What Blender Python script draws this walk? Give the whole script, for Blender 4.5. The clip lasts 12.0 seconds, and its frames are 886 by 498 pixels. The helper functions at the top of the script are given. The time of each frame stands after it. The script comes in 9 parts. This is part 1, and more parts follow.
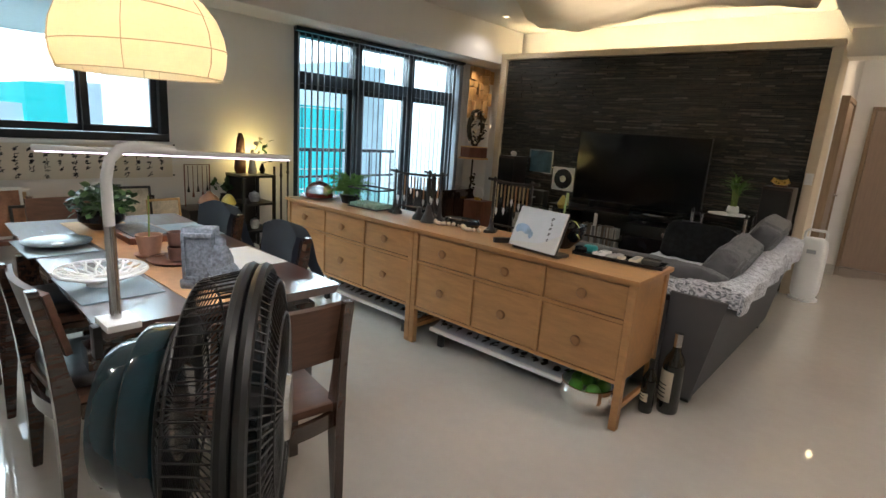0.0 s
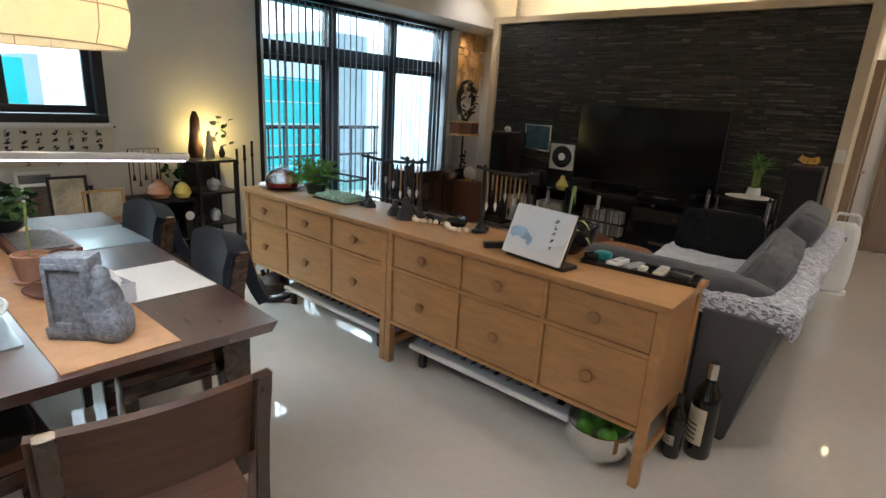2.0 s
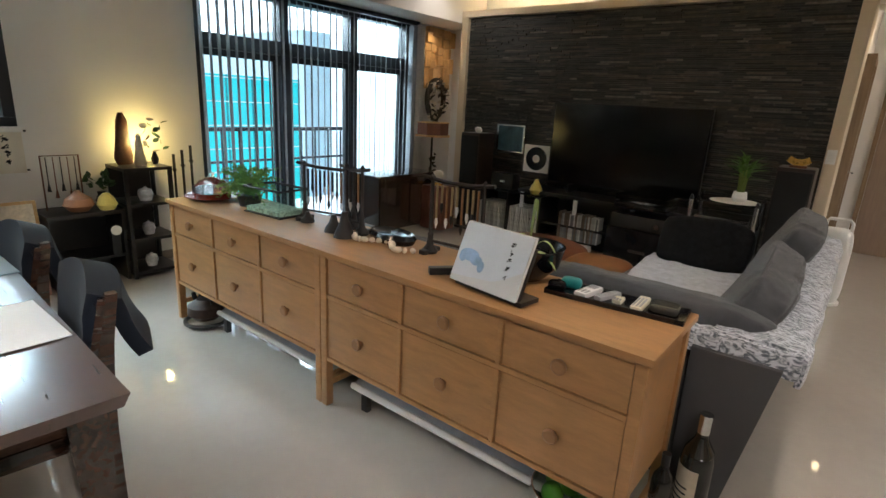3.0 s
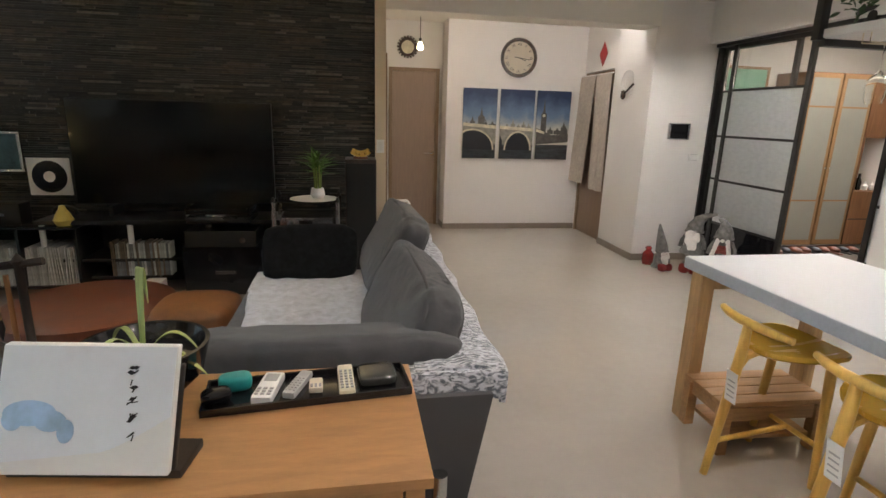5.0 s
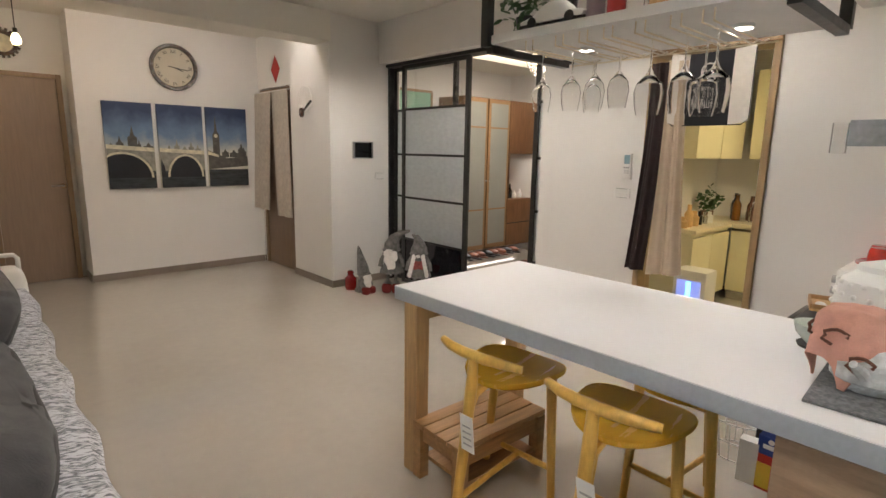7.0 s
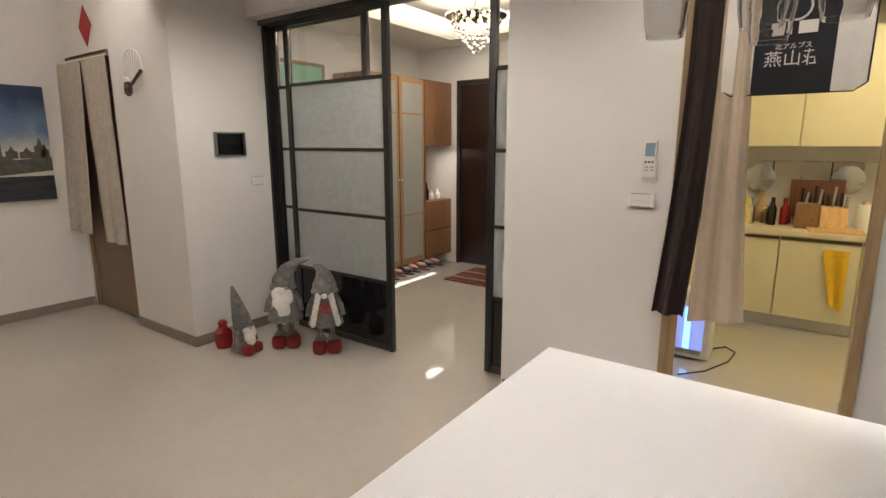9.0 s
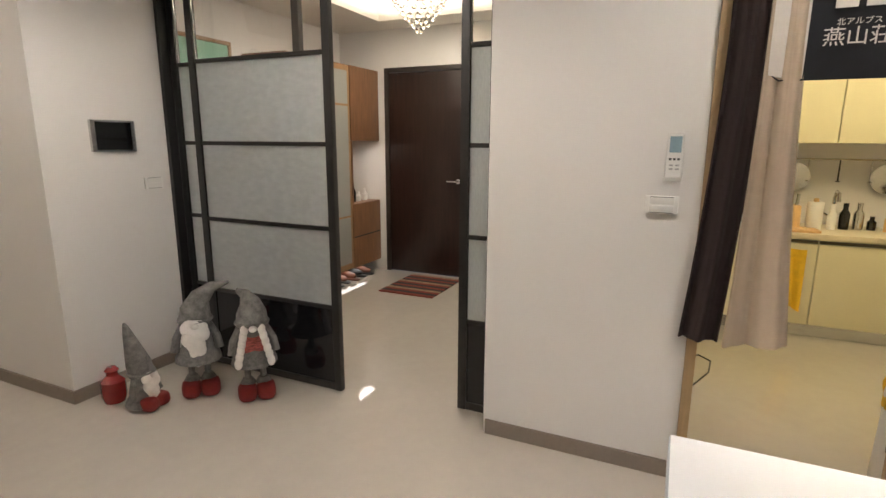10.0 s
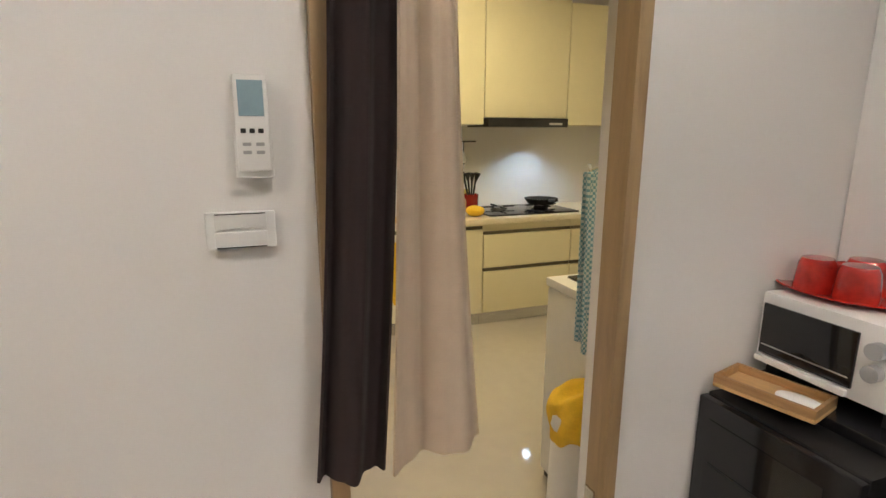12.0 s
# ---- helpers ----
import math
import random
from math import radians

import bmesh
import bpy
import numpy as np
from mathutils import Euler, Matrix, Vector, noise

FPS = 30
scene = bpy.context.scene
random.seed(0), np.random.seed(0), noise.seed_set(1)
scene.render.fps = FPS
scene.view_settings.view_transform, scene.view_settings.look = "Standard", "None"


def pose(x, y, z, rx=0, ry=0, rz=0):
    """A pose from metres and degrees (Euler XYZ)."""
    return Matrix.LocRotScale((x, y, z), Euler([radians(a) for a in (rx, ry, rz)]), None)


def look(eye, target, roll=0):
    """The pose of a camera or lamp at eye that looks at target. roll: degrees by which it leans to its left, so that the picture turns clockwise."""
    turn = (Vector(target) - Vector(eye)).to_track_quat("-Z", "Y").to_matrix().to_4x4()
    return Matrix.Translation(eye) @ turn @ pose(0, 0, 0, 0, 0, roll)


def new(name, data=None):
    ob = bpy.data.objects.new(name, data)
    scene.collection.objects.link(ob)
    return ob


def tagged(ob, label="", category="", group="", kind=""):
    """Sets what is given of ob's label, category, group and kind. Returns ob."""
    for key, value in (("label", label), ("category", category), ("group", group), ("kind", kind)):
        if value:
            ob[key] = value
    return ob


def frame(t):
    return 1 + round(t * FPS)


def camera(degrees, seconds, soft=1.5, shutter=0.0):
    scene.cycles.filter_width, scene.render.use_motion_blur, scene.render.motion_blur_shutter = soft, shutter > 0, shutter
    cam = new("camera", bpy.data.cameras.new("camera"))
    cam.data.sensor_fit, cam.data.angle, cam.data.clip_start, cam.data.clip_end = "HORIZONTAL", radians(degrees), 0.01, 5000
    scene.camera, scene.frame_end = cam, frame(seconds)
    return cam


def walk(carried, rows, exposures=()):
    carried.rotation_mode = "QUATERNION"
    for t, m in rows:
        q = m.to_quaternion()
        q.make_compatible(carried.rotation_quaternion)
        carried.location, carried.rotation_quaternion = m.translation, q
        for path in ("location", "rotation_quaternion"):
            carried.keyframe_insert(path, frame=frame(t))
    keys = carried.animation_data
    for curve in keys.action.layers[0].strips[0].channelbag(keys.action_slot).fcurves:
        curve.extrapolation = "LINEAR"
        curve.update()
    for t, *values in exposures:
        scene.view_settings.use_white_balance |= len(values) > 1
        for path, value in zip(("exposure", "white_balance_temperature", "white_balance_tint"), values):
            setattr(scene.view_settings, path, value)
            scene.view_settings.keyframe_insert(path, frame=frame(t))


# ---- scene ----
cam = camera(80.5, 12.0)
PATH = [
    (0, (0.087, 0.547, 1.46), (-1.187, 2.022, 1.016), 4.0),
    (0.5, (0.082, 0.553, 1.501), (-1.16, 2.032, 0.981), 3.7),
    (1, (0.017, 0.651, 1.505), (-1.225, 2.127, 0.976), 3.6),
    (1.5, (-0.094, 0.859, 1.503), (-1.336, 2.332, 0.964), 3.5),
    (2, (-0.268, 1.07, 1.499), (-1.507, 2.543, 0.955), 3.4),
    (2.5, (-0.363, 1.337, 1.493), (-1.603, 2.808, 0.949), 3.2),
    (2.7, (-0.381, 1.425, 1.497), (-1.623, 2.895, 0.952), 3.2),
    (4.3, (-0.747, 1.981, 1.485), (-1.032, 3.895, 0.979), 1.9),
    (4.5, (-0.818, 2.054, 1.493), (-0.951, 3.984, 0.985), 2.0),
    (5, (-0.925, 2.126, 1.502), (-0.59, 4.036, 1.011), 1.7),
    (5.5, (-0.945, 2.194, 1.5), (-0.278, 4.017, 1.018), 1.4),
    (6, (-0.883, 2.278, 1.488), (0.032, 3.998, 1.035), 1.1),
    (6.5, (-0.742, 2.438, 1.466), (0.4, 4.031, 1.073), 0.9),
    (7, (-0.609, 2.672, 1.437), (0.717, 4.123, 1.065), 1.0),
    (7.5, (-0.45, 2.944, 1.429), (1.023, 4.244, 1.058), 0.9),
    (7.7, (-0.344, 3.057, 1.413), (1.174, 4.307, 1.05), 1.1),
    (9.3, (0.324, 4.091, 1.425), (1.958, 5.171, 1.022), 0.1),
    (9.5, (0.361, 4.22, 1.427), (2.03, 5.246, 1.022), 0.4),
    (10, (0.567, 4.484, 1.404), (2.353, 5.287, 0.999), 0.3),
    (10.5, (0.785, 4.679, 1.394), (2.683, 5.157, 0.981), 0.2),
    (11, (1.089, 4.715, 1.374), (3.045, 4.732, 0.957), 0.3),
    (11.2, (1.236, 4.714, 1.371), (3.183, 4.546, 0.945), 0.0),
    (11.5, (1.45, 4.648, 1.347), (3.371, 4.291, 0.922), 0.2),
    (12, (1.768, 4.522, 1.335), (3.601, 3.846, 0.906), 0.1),
]
walk(cam, [(t, look(eye, target, roll)) for t, eye, target, roll in PATH], [(0, -0.02, 6200, 10), (2.7, -0.02, 6150, 10), (4.4, 0.2, 7000, 10), (5, 0.18, 6150, 10), (5.5, 0.12, 6250, 10), (6.5, 0.03, 6450, 10), (7.5, 0.02, 6470, 10), (9.5, -0.08, 6480, 10), (10.5, 0.0, 6500, 10), (11.5, -0.1, 6150, 10), (12, -0.02, 6350, 10)])

# ---- world, sun, large lights ----
world = bpy.data.worlds.new("sky")
scene.world = world
world.use_nodes = True
wn = world.node_tree.nodes
sky = wn.new("ShaderNodeTexSky")
sky.sky_type, sky.sun_disc = "NISHITA", False
sky.sun_elevation, sky.sun_rotation = radians(52), radians(-60)
world.node_tree.links.new(sky.outputs[0], wn["Background"].inputs[0])
wn["Background"].inputs[1].default_value = 0.15


def lamp(kind, name, m, power, colour=(1, 1, 1), size=0.1, size_y=None, angle=None):
    data = bpy.data.lights.new(name, kind)
    data.energy, data.color = power, colour
    if kind == "AREA":
        data.shape, data.size = "RECTANGLE", size
        data.size_y = size_y or size
    elif kind == "SUN":
        data.angle = angle
    else:
        data.shadow_soft_size = size
        if kind == "SPOT":
            data.spot_size, data.spot_blend = angle, 0.6
    ob = new(name, data)
    ob.matrix_world = m
    return ob


WARM, SOFT, NEUTRAL, DAY = (1.0, 0.74, 0.46), (1.0, 0.9, 0.8), (1.0, 0.93, 0.87), (0.7, 0.92, 1.0)
lamp("SUN", "sun", look((-30, -10, 40), (0, 4, 0)), 0.7, (1, 0.95, 0.88), angle=radians(10))
# sky light standing in the two window openings
lamp("AREA", "balcony_daylight", look((-6.7, 5.33, 3.2), (-3.4, 5.2, 0.2)), 330, DAY, 3.4, 1.4)
lamp("AREA", "window_daylight", look((-6.7, 1.6, 3.2), (-3.4, 1.6, 0.5)), 470, DAY, 2.4, 1.3)
# lamps of the rooms, with added fill lights among them
lamp("POINT", "pendant_bulb", pose(-2.89, 1.6, 1.8), 13, WARM, 0.06)
lamp("AREA", "cove_strip_light", pose(-2.6, 7.36, 2.6, 180), 12, (1, 0.78, 0.45), 3.7, 0.04)
# unseen ceiling spots added at assumed places to light the rooms
FILL_DOWNLIGHTS = [(-4.25, 6.5, 14), (0.3, 1.2, 66), (-0.4, 3.3, 60), (1.7, 6.1, 100), (1.95, 4.0, 48), (-2.2, -0.3, 38)]
for dx, dy, watts in FILL_DOWNLIGHTS:
    lamp("SPOT", "downlight_bulb", pose(dx, dy, 2.66 if dx > -0.66 else 2.9), watts, SOFT, 0.035, angle=radians(150))
# unseen spot added under the beam to brighten the block relief
lamp("SPOT", "relief_downlight_bulb", pose(-4.92, 6.98, 2.42), 9, WARM, 0.03, angle=radians(140))
lamp("POINT", "corridor_bulb", pose(-0.176, 8.23, 2.25), 6, WARM, 0.03)
# unseen area lamp added behind the beam to brighten the hall
lamp("AREA", "hall_beam_strip_light", look((1.1, 7.7, 2.6), (1.1, 9.1, 0.3)), 10, SOFT, 1.8, 0.08)
# assumed lamp added above the swags so the cloth looks lit
lamp("AREA", "cloth_ceiling_light", pose(-2.1, 5.1, 2.94), 25, SOFT, 1.4, 1.2)
lamp("AREA", "desk_bar_light", pose(-1.905, 1.335, 1.296, 0, 0, 66), 5, (0.86, 0.92, 1.0), 0.8, 0.02)
lamp("AREA", "entry_cove_light", pose(4.3, 6.4, 2.53, 180), 26, (1, 0.9, 0.76), 1.5, 1.5)
# added area lamp without a fixture, fills the entry from above
lamp("AREA", "entry_downlight", pose(4.3, 6.4, 2.49), 18, (1, 0.9, 0.76), 0.5, 0.5)
lamp("POINT", "entry_chandelier_bulb", pose(4.07, 6.25, 2.3), 9, SOFT, 0.02)
lamp("AREA", "cabinet_niche_light", pose(5.15, 7.5, 1.37), 1.1, SOFT, 0.3, 0.1)
lamp("AREA", "cabinet_foot_light", pose(4.5, 7.5, 0.1), 1.2, NEUTRAL, 1.4, 0.1)
lamp("AREA", "kitchen_ceiling_light", pose(4.2, 3.4, 2.4), 30, (1, 0.82, 0.48), 0.9, 0.9)
lamp("SPOT", "hood_bulb", pose(5.3, 2.45, 1.36), 10, (0.6, 0.8, 1), 0.03, angle=radians(120))
for sy in (4.06, 3.42):
    lamp("SPOT", "shelf_puck_bulb", pose(1.5, sy, 1.86), 12, NEUTRAL, 0.03, angle=radians(130))
lamp("POINT", "statuette_bulb", pose(-5.0, 3.38, 1.06), 7, (1, 0.75, 0.25), 0.04)

# ---- materials ----


def material(name, colour, rough=0.5, metal=0.0, vary=0.12, scale=6.0, bump=0.0, bump_scale=60.0, grain=None, spread=0.0,
             coat=0.0, transmit=0.0, emit=None, power=0.0, sheen=0.0, relief=0.004):
    m = bpy.data.materials.new(name)
    m.use_nodes = True
    nodes, links = m.node_tree.nodes, m.node_tree.links
    p = nodes["Principled BSDF"]
    coords = nodes.new("ShaderNodeTexCoord")
    mapping = nodes.new("ShaderNodeMapping")
    links.new(coords.outputs["Object"], mapping.inputs[0])
    if grain:
        mapping.inputs["Scale"].default_value = grain
    coarse = nodes.new("ShaderNodeTexNoise")
    coarse.inputs["Scale"].default_value, coarse.inputs["Detail"].default_value = scale, 6
    coarse.inputs["Distortion"].default_value = 0.4
    fine = nodes.new("ShaderNodeTexNoise")
    fine.inputs["Scale"].default_value, fine.inputs["Detail"].default_value = bump_scale, 4
    links.new(mapping.outputs[0], coarse.inputs["Vector"])
    links.new(mapping.outputs[0], fine.inputs["Vector"])
    mix = nodes.new("ShaderNodeMath")
    mix.operation = "MULTIPLY_ADD"
    mix.inputs[1].default_value = 0.35
    links.new(fine.outputs[0], mix.inputs[0])
    links.new(coarse.outputs[0], mix.inputs[2])
    ramp = nodes.new("ShaderNodeValToRGB")
    ramp.color_ramp.elements[0].position, ramp.color_ramp.elements[1].position = 0.4, 0.95
    c = Vector(colour[:3])
    ramp.color_ramp.elements[0].color = (*(c * (1 - vary)), 1)
    ramp.color_ramp.elements[1].color = (*[min(v * (1 + vary), 0.95) for v in c], 1)
    links.new(mix.outputs[0], ramp.inputs[0])
    out = ramp.outputs[0]
    if spread:
        info = nodes.new("ShaderNodeObjectInfo")
        geo = nodes.new("ShaderNodeNewGeometry")
        both = nodes.new("ShaderNodeMath")
        both.operation = "ADD"
        links.new(info.outputs["Random"], both.inputs[0])
        links.new(geo.outputs["Random Per Island"], both.inputs[1])
        rng = nodes.new("ShaderNodeMapRange")
        rng.inputs["From Max"].default_value = 2.0
        rng.inputs["To Min"].default_value, rng.inputs["To Max"].default_value = 1 - spread, 1 + spread
        links.new(both.outputs[0], rng.inputs["Value"])
        hsv = nodes.new("ShaderNodeHueSaturation")
        links.new(rng.outputs[0], hsv.inputs["Value"])
        links.new(out, hsv.inputs["Color"])
        out = hsv.outputs[0]
    links.new(out, p.inputs["Base Color"])
    gloss = nodes.new("ShaderNodeMapRange")
    gloss.inputs["To Min"].default_value, gloss.inputs["To Max"].default_value = max(rough - 0.08 * (rough > 0.1), 0), min(rough + 0.1, 1) if rough > 0.1 else rough
    links.new(coarse.outputs[0], gloss.inputs["Value"])
    links.new(gloss.outputs[0], p.inputs["Roughness"])
    p.inputs["Metallic"].default_value = metal
    p.inputs["Coat Weight"].default_value = coat
    p.inputs["Transmission Weight"].default_value = transmit
    p.inputs["Sheen Weight"].default_value = sheen
    if emit:
        p.inputs["Emission Color"].default_value = (*emit, 1)
        p.inputs["Emission Strength"].default_value = power
    if bump:
        b = nodes.new("ShaderNodeBump")
        b.inputs["Strength"].default_value, b.inputs["Distance"].default_value = bump, relief
        links.new(mix.outputs[0], b.inputs["Height"])
        links.new(b.outputs[0], p.inputs["Normal"])
    return m


def glass(name, tint=(1, 1, 1), rough=0.0, ior=1.45):
    m = bpy.data.materials.new(name)
    m.use_nodes = True
    p = m.node_tree.nodes["Principled BSDF"]
    p.inputs["Base Color"].default_value = (*tint, 1)
    p.inputs["Roughness"].default_value, p.inputs["IOR"].default_value = rough, ior
    p.inputs["Transmission Weight"].default_value = 1
    return m


def thin_paper(name, colour, share=0.6):
    """Paper or cloth that lets light through."""
    m = bpy.data.materials.new(name)
    m.use_nodes = True
    nodes, links = m.node_tree.nodes, m.node_tree.links
    out = nodes["Material Output"]
    nodes.remove(nodes["Principled BSDF"])
    a, b, mix = nodes.new("ShaderNodeBsdfDiffuse"), nodes.new("ShaderNodeBsdfTranslucent"), nodes.new("ShaderNodeMixShader")
    tex, ramp = nodes.new("ShaderNodeTexNoise"), nodes.new("ShaderNodeValToRGB")
    tex.inputs["Scale"].default_value, tex.inputs["Detail"].default_value = 30, 8
    ramp.color_ramp.elements[0].color = (*[c * 0.9 for c in colour], 1)
    ramp.color_ramp.elements[1].color = (*colour, 1)
    links.new(tex.outputs[0], ramp.inputs[0])
    links.new(ramp.outputs[0], a.inputs[0])
    links.new(ramp.outputs[0], b.inputs[0])
    mix.inputs[0].default_value = share
    links.new(a.outputs[0], mix.inputs[1])
    links.new(b.outputs[0], mix.inputs[2])
    links.new(mix.outputs[0], out.inputs[0])
    return m


M = {
    "wall": material("wall_paint", (0.755, 0.735, 0.715), 0.85, vary=0.03, scale=1.5, bump=0.12, bump_scale=180),
    "ceiling": material("ceiling_paint", (0.8, 0.77, 0.71), 0.9, vary=0.02, scale=1.2, bump=0.06),
    "tile": material("polished_tile", (0.51, 0.468, 0.415), 0.07, vary=0.08, scale=0.9, bump_scale=14, bump=0.006, coat=0.8),
    "frame": material("cream_frame", (0.66, 0.55, 0.4), 0.6, vary=0.05, scale=3, bump=0.05),
    "slate": material("slate_strip", (0.042, 0.044, 0.043), 0.6, vary=0.75, scale=28, bump=0.4, bump_scale=110),
    "slate_back": material("slate_backing", (0.012, 0.012, 0.012), 0.9),
    "oak": material("oiled_oak", (0.4, 0.205, 0.08), 0.42, vary=0.17, scale=5, bump=0.05, bump_scale=30, grain=(1.4, 7, 7)),
    "oak_pull": material("oak_knob", (0.29, 0.14, 0.055), 0.45, vary=0.2, scale=12),
    "walnut": material("dark_walnut", (0.047, 0.024, 0.016), 0.2, vary=0.4, scale=4, bump=0.03, bump_scale=30, grain=(1.2, 12, 12), coat=1.0),
    "walnut_seat": material("walnut_seat", (0.1, 0.047, 0.028), 0.33, vary=0.35, scale=4, bump=0.06, bump_scale=30, grain=(12, 1.2, 12)),
    "beech": material("golden_beech", (0.68, 0.42, 0.1), 0.38, vary=0.16, scale=5, bump=0.05, bump_scale=30, grain=(10, 10, 1.2)),
    "pine": material("bar_leg_wood", (0.52, 0.33, 0.16), 0.5, vary=0.22, scale=5, bump=0.06, bump_scale=30, grain=(12, 12, 1.0)),
    "door": material("taupe_door", (0.3, 0.22, 0.165), 0.5, vary=0.1, scale=4, bump=0.05, grain=(10, 10, 1)),
    "casing": material("casing_wood", (0.26, 0.18, 0.11), 0.45, vary=0.2, scale=4, bump=0.05, grain=(10, 10, 1)),
    "casing_light": material("light_casing_wood", (0.34, 0.23, 0.12), 0.45, vary=0.2, scale=4, bump=0.05, grain=(10, 10, 1)),
    "skirting": material("skirting_taupe", (0.24, 0.2, 0.165), 0.45, vary=0.1, scale=4),
    "black": material("black_metal", (0.014, 0.013, 0.013), 0.38, vary=0.2, scale=20, bump=0.03),
    "gloss_black": material("black_lacquer", (0.012, 0.012, 0.014), 0.12, vary=0.2),
    "alu": material("dark_window_frame", (0.012, 0.015, 0.02), 0.35, vary=0.15, scale=10),
    "grey_fabric": material("grey_sofa_fabric", (0.068, 0.068, 0.072), 0.95, vary=0.3, scale=11, bump=0.6, bump_scale=350, sheen=0.2, relief=0.018),
    "grey_side": material("grey_sofa_side", (0.085, 0.083, 0.085), 0.9, vary=0.12, scale=4, bump=0.35, bump_scale=350),
    "white": material("white_enamel", (0.8, 0.79, 0.77), 0.3, vary=0.03, scale=5),
    "white_matt": material("white_plastic", (0.75, 0.74, 0.72), 0.55, vary=0.04, scale=8),
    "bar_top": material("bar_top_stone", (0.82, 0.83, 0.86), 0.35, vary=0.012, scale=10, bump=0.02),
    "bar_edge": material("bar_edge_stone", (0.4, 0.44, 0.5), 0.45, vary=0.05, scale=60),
    "screen": material("tv_screen", (0.004, 0.004, 0.005), 0.13, vary=0.05),
    "steel": material("brushed_steel", (0.6, 0.6, 0.6), 0.22, 1.0, vary=0.08, scale=10, grain=(1, 1, 14)),
    "chrome": material("chrome", (0.8, 0.8, 0.8), 0.08, 1.0, vary=0.03),
    "glass": glass("clear_glass"),
    # outdoor materials emit by themselves, in place of daylight falling on them
    "net": material("teal_net_glow", (0.02, 0.4, 0.42), 0.9, vary=0.3, scale=0.5, bump=0.2, bump_scale=6, emit=(0.05, 0.7, 0.72), power=0.75),
    "net_dark": material("teal_post_glow", (0.02, 0.22, 0.24), 0.9, emit=(0.03, 0.45, 0.5), power=0.4),
    "haze_glow": material("pale_glow_building", (0.6, 0.72, 0.76), 0.9, vary=0.15, scale=0.8, emit=(0.6, 0.85, 0.92), power=0.35),
    "balcony_tile": material("balcony_tile_glow", (0.75, 0.78, 0.78), 0.4, vary=0.06, scale=4, spread=0.08, emit=(0.8, 0.95, 1), power=0.1),
}

# slate: each strip takes its own tone, from near black over grey to rusty brown
sn, sl = M["slate"].node_tree.nodes, M["slate"].node_tree.links
s_info, s_geo, s_add, s_frac, s_ramp, s_mul = (sn.new("ShaderNode" + k) for k in ("ObjectInfo", "NewGeometry", "Math", "Math", "ValToRGB", "MixRGB"))
s_add.operation, s_frac.operation, s_mul.blend_type = "ADD", "FRACT", "MULTIPLY"
s_mul.inputs[0].default_value = 1.0
sl.new(s_info.outputs["Random"], s_add.inputs[0])
sl.new(s_geo.outputs["Random Per Island"], s_add.inputs[1])
sl.new(s_add.outputs[0], s_frac.inputs[0])
sl.new(s_frac.outputs[0], s_ramp.inputs[0])
s_ramp.color_ramp.elements[0].color = (0.012, 0.013, 0.013, 1)
s_ramp.color_ramp.elements[1].color = (0.15, 0.14, 0.12, 1)
for at, tone in ((0.35, (0.032, 0.033, 0.032)), (0.65, (0.045, 0.043, 0.039)), (0.9, (0.075, 0.064, 0.048))):
    s_ramp.color_ramp.elements.new(at).color = (*tone, 1)
s_grain = [n for n in sn if n.type == "VALTORGB" and n != s_ramp][0]
s_grain.color_ramp.elements[0].color, s_grain.color_ramp.elements[1].color = (0.45, 0.45, 0.45, 1), (1.5, 1.45, 1.4, 1)
sl.new(s_ramp.outputs[0], s_mul.inputs[1])
sl.new(s_grain.outputs[0], s_mul.inputs[2])
sl.new(s_mul.outputs[0], sn["Principled BSDF"].inputs["Base Color"])

LACQUER = material("lacquered_tabletop", (0.07, 0.032, 0.022), 0.3, vary=0.15, scale=4, bump=0.015, bump_scale=30, grain=(1.2, 12, 12), coat=1.0)
LACQUER.node_tree.nodes["Principled BSDF"].inputs["Coat IOR"].default_value = 1.8
LACQUER.node_tree.nodes["Principled BSDF"].inputs["Coat Roughness"].default_value = 0.17
M["screen"].node_tree.nodes["Principled BSDF"].inputs["Specular IOR Level"].default_value = 0.35

# ---- mesh helpers ----


def box(bm, x0, y0, z0, x1, y1, z1, bev=0.0, seg=2):
    made = bmesh.ops.create_cube(bm, size=1, matrix=Matrix.LocRotScale(((x0 + x1) / 2, (y0 + y1) / 2, (z0 + z1) / 2), None, (abs(x1 - x0), abs(y1 - y0), abs(z1 - z0))))
    if bev:
        edges = list({e for v in made["verts"] for e in v.link_edges})
        bmesh.ops.bevel(bm, geom=edges, offset=bev, segments=seg, profile=0.7, affect="EDGES")
    return bm


def ring(bm, centre, u, v, r, n):
    return [bm.verts.new(Vector(centre) + u * (r * math.cos(2 * math.pi * i / n)) + v * (r * math.sin(2 * math.pi * i / n))) for i in range(n)]


def bridge(bm, a, b):
    n = len(a)
    for i in range(n):
        bm.faces.new((a[i], a[(i + 1) % n], b[(i + 1) % n], b[i]))


def tube(bm, points, r, n=8, closed=False):
    """A round rod along points; r is one radius or one for each point."""
    pts = [Vector(p) for p in points]
    rings, u = [], None
    for i, p in enumerate(pts):
        a = pts[i - 1] if i or closed else pts[i]
        b = pts[(i + 1) % len(pts)] if i < len(pts) - 1 or closed else pts[i]
        d = (b - a).normalized()
        if u is None:
            u = d.orthogonal().normalized()
        u = (u - d * u.dot(d)).normalized()
        rings.append(ring(bm, p, u, d.cross(u), r[i] if isinstance(r, (list, tuple)) else r, n))
    for a, b in zip(rings, rings[1:]):
        bridge(bm, a, b)
    if closed:
        bridge(bm, rings[-1], rings[0])
    else:
        bm.faces.new(list(reversed(rings[0])))
        bm.faces.new(rings[-1])
    return bm


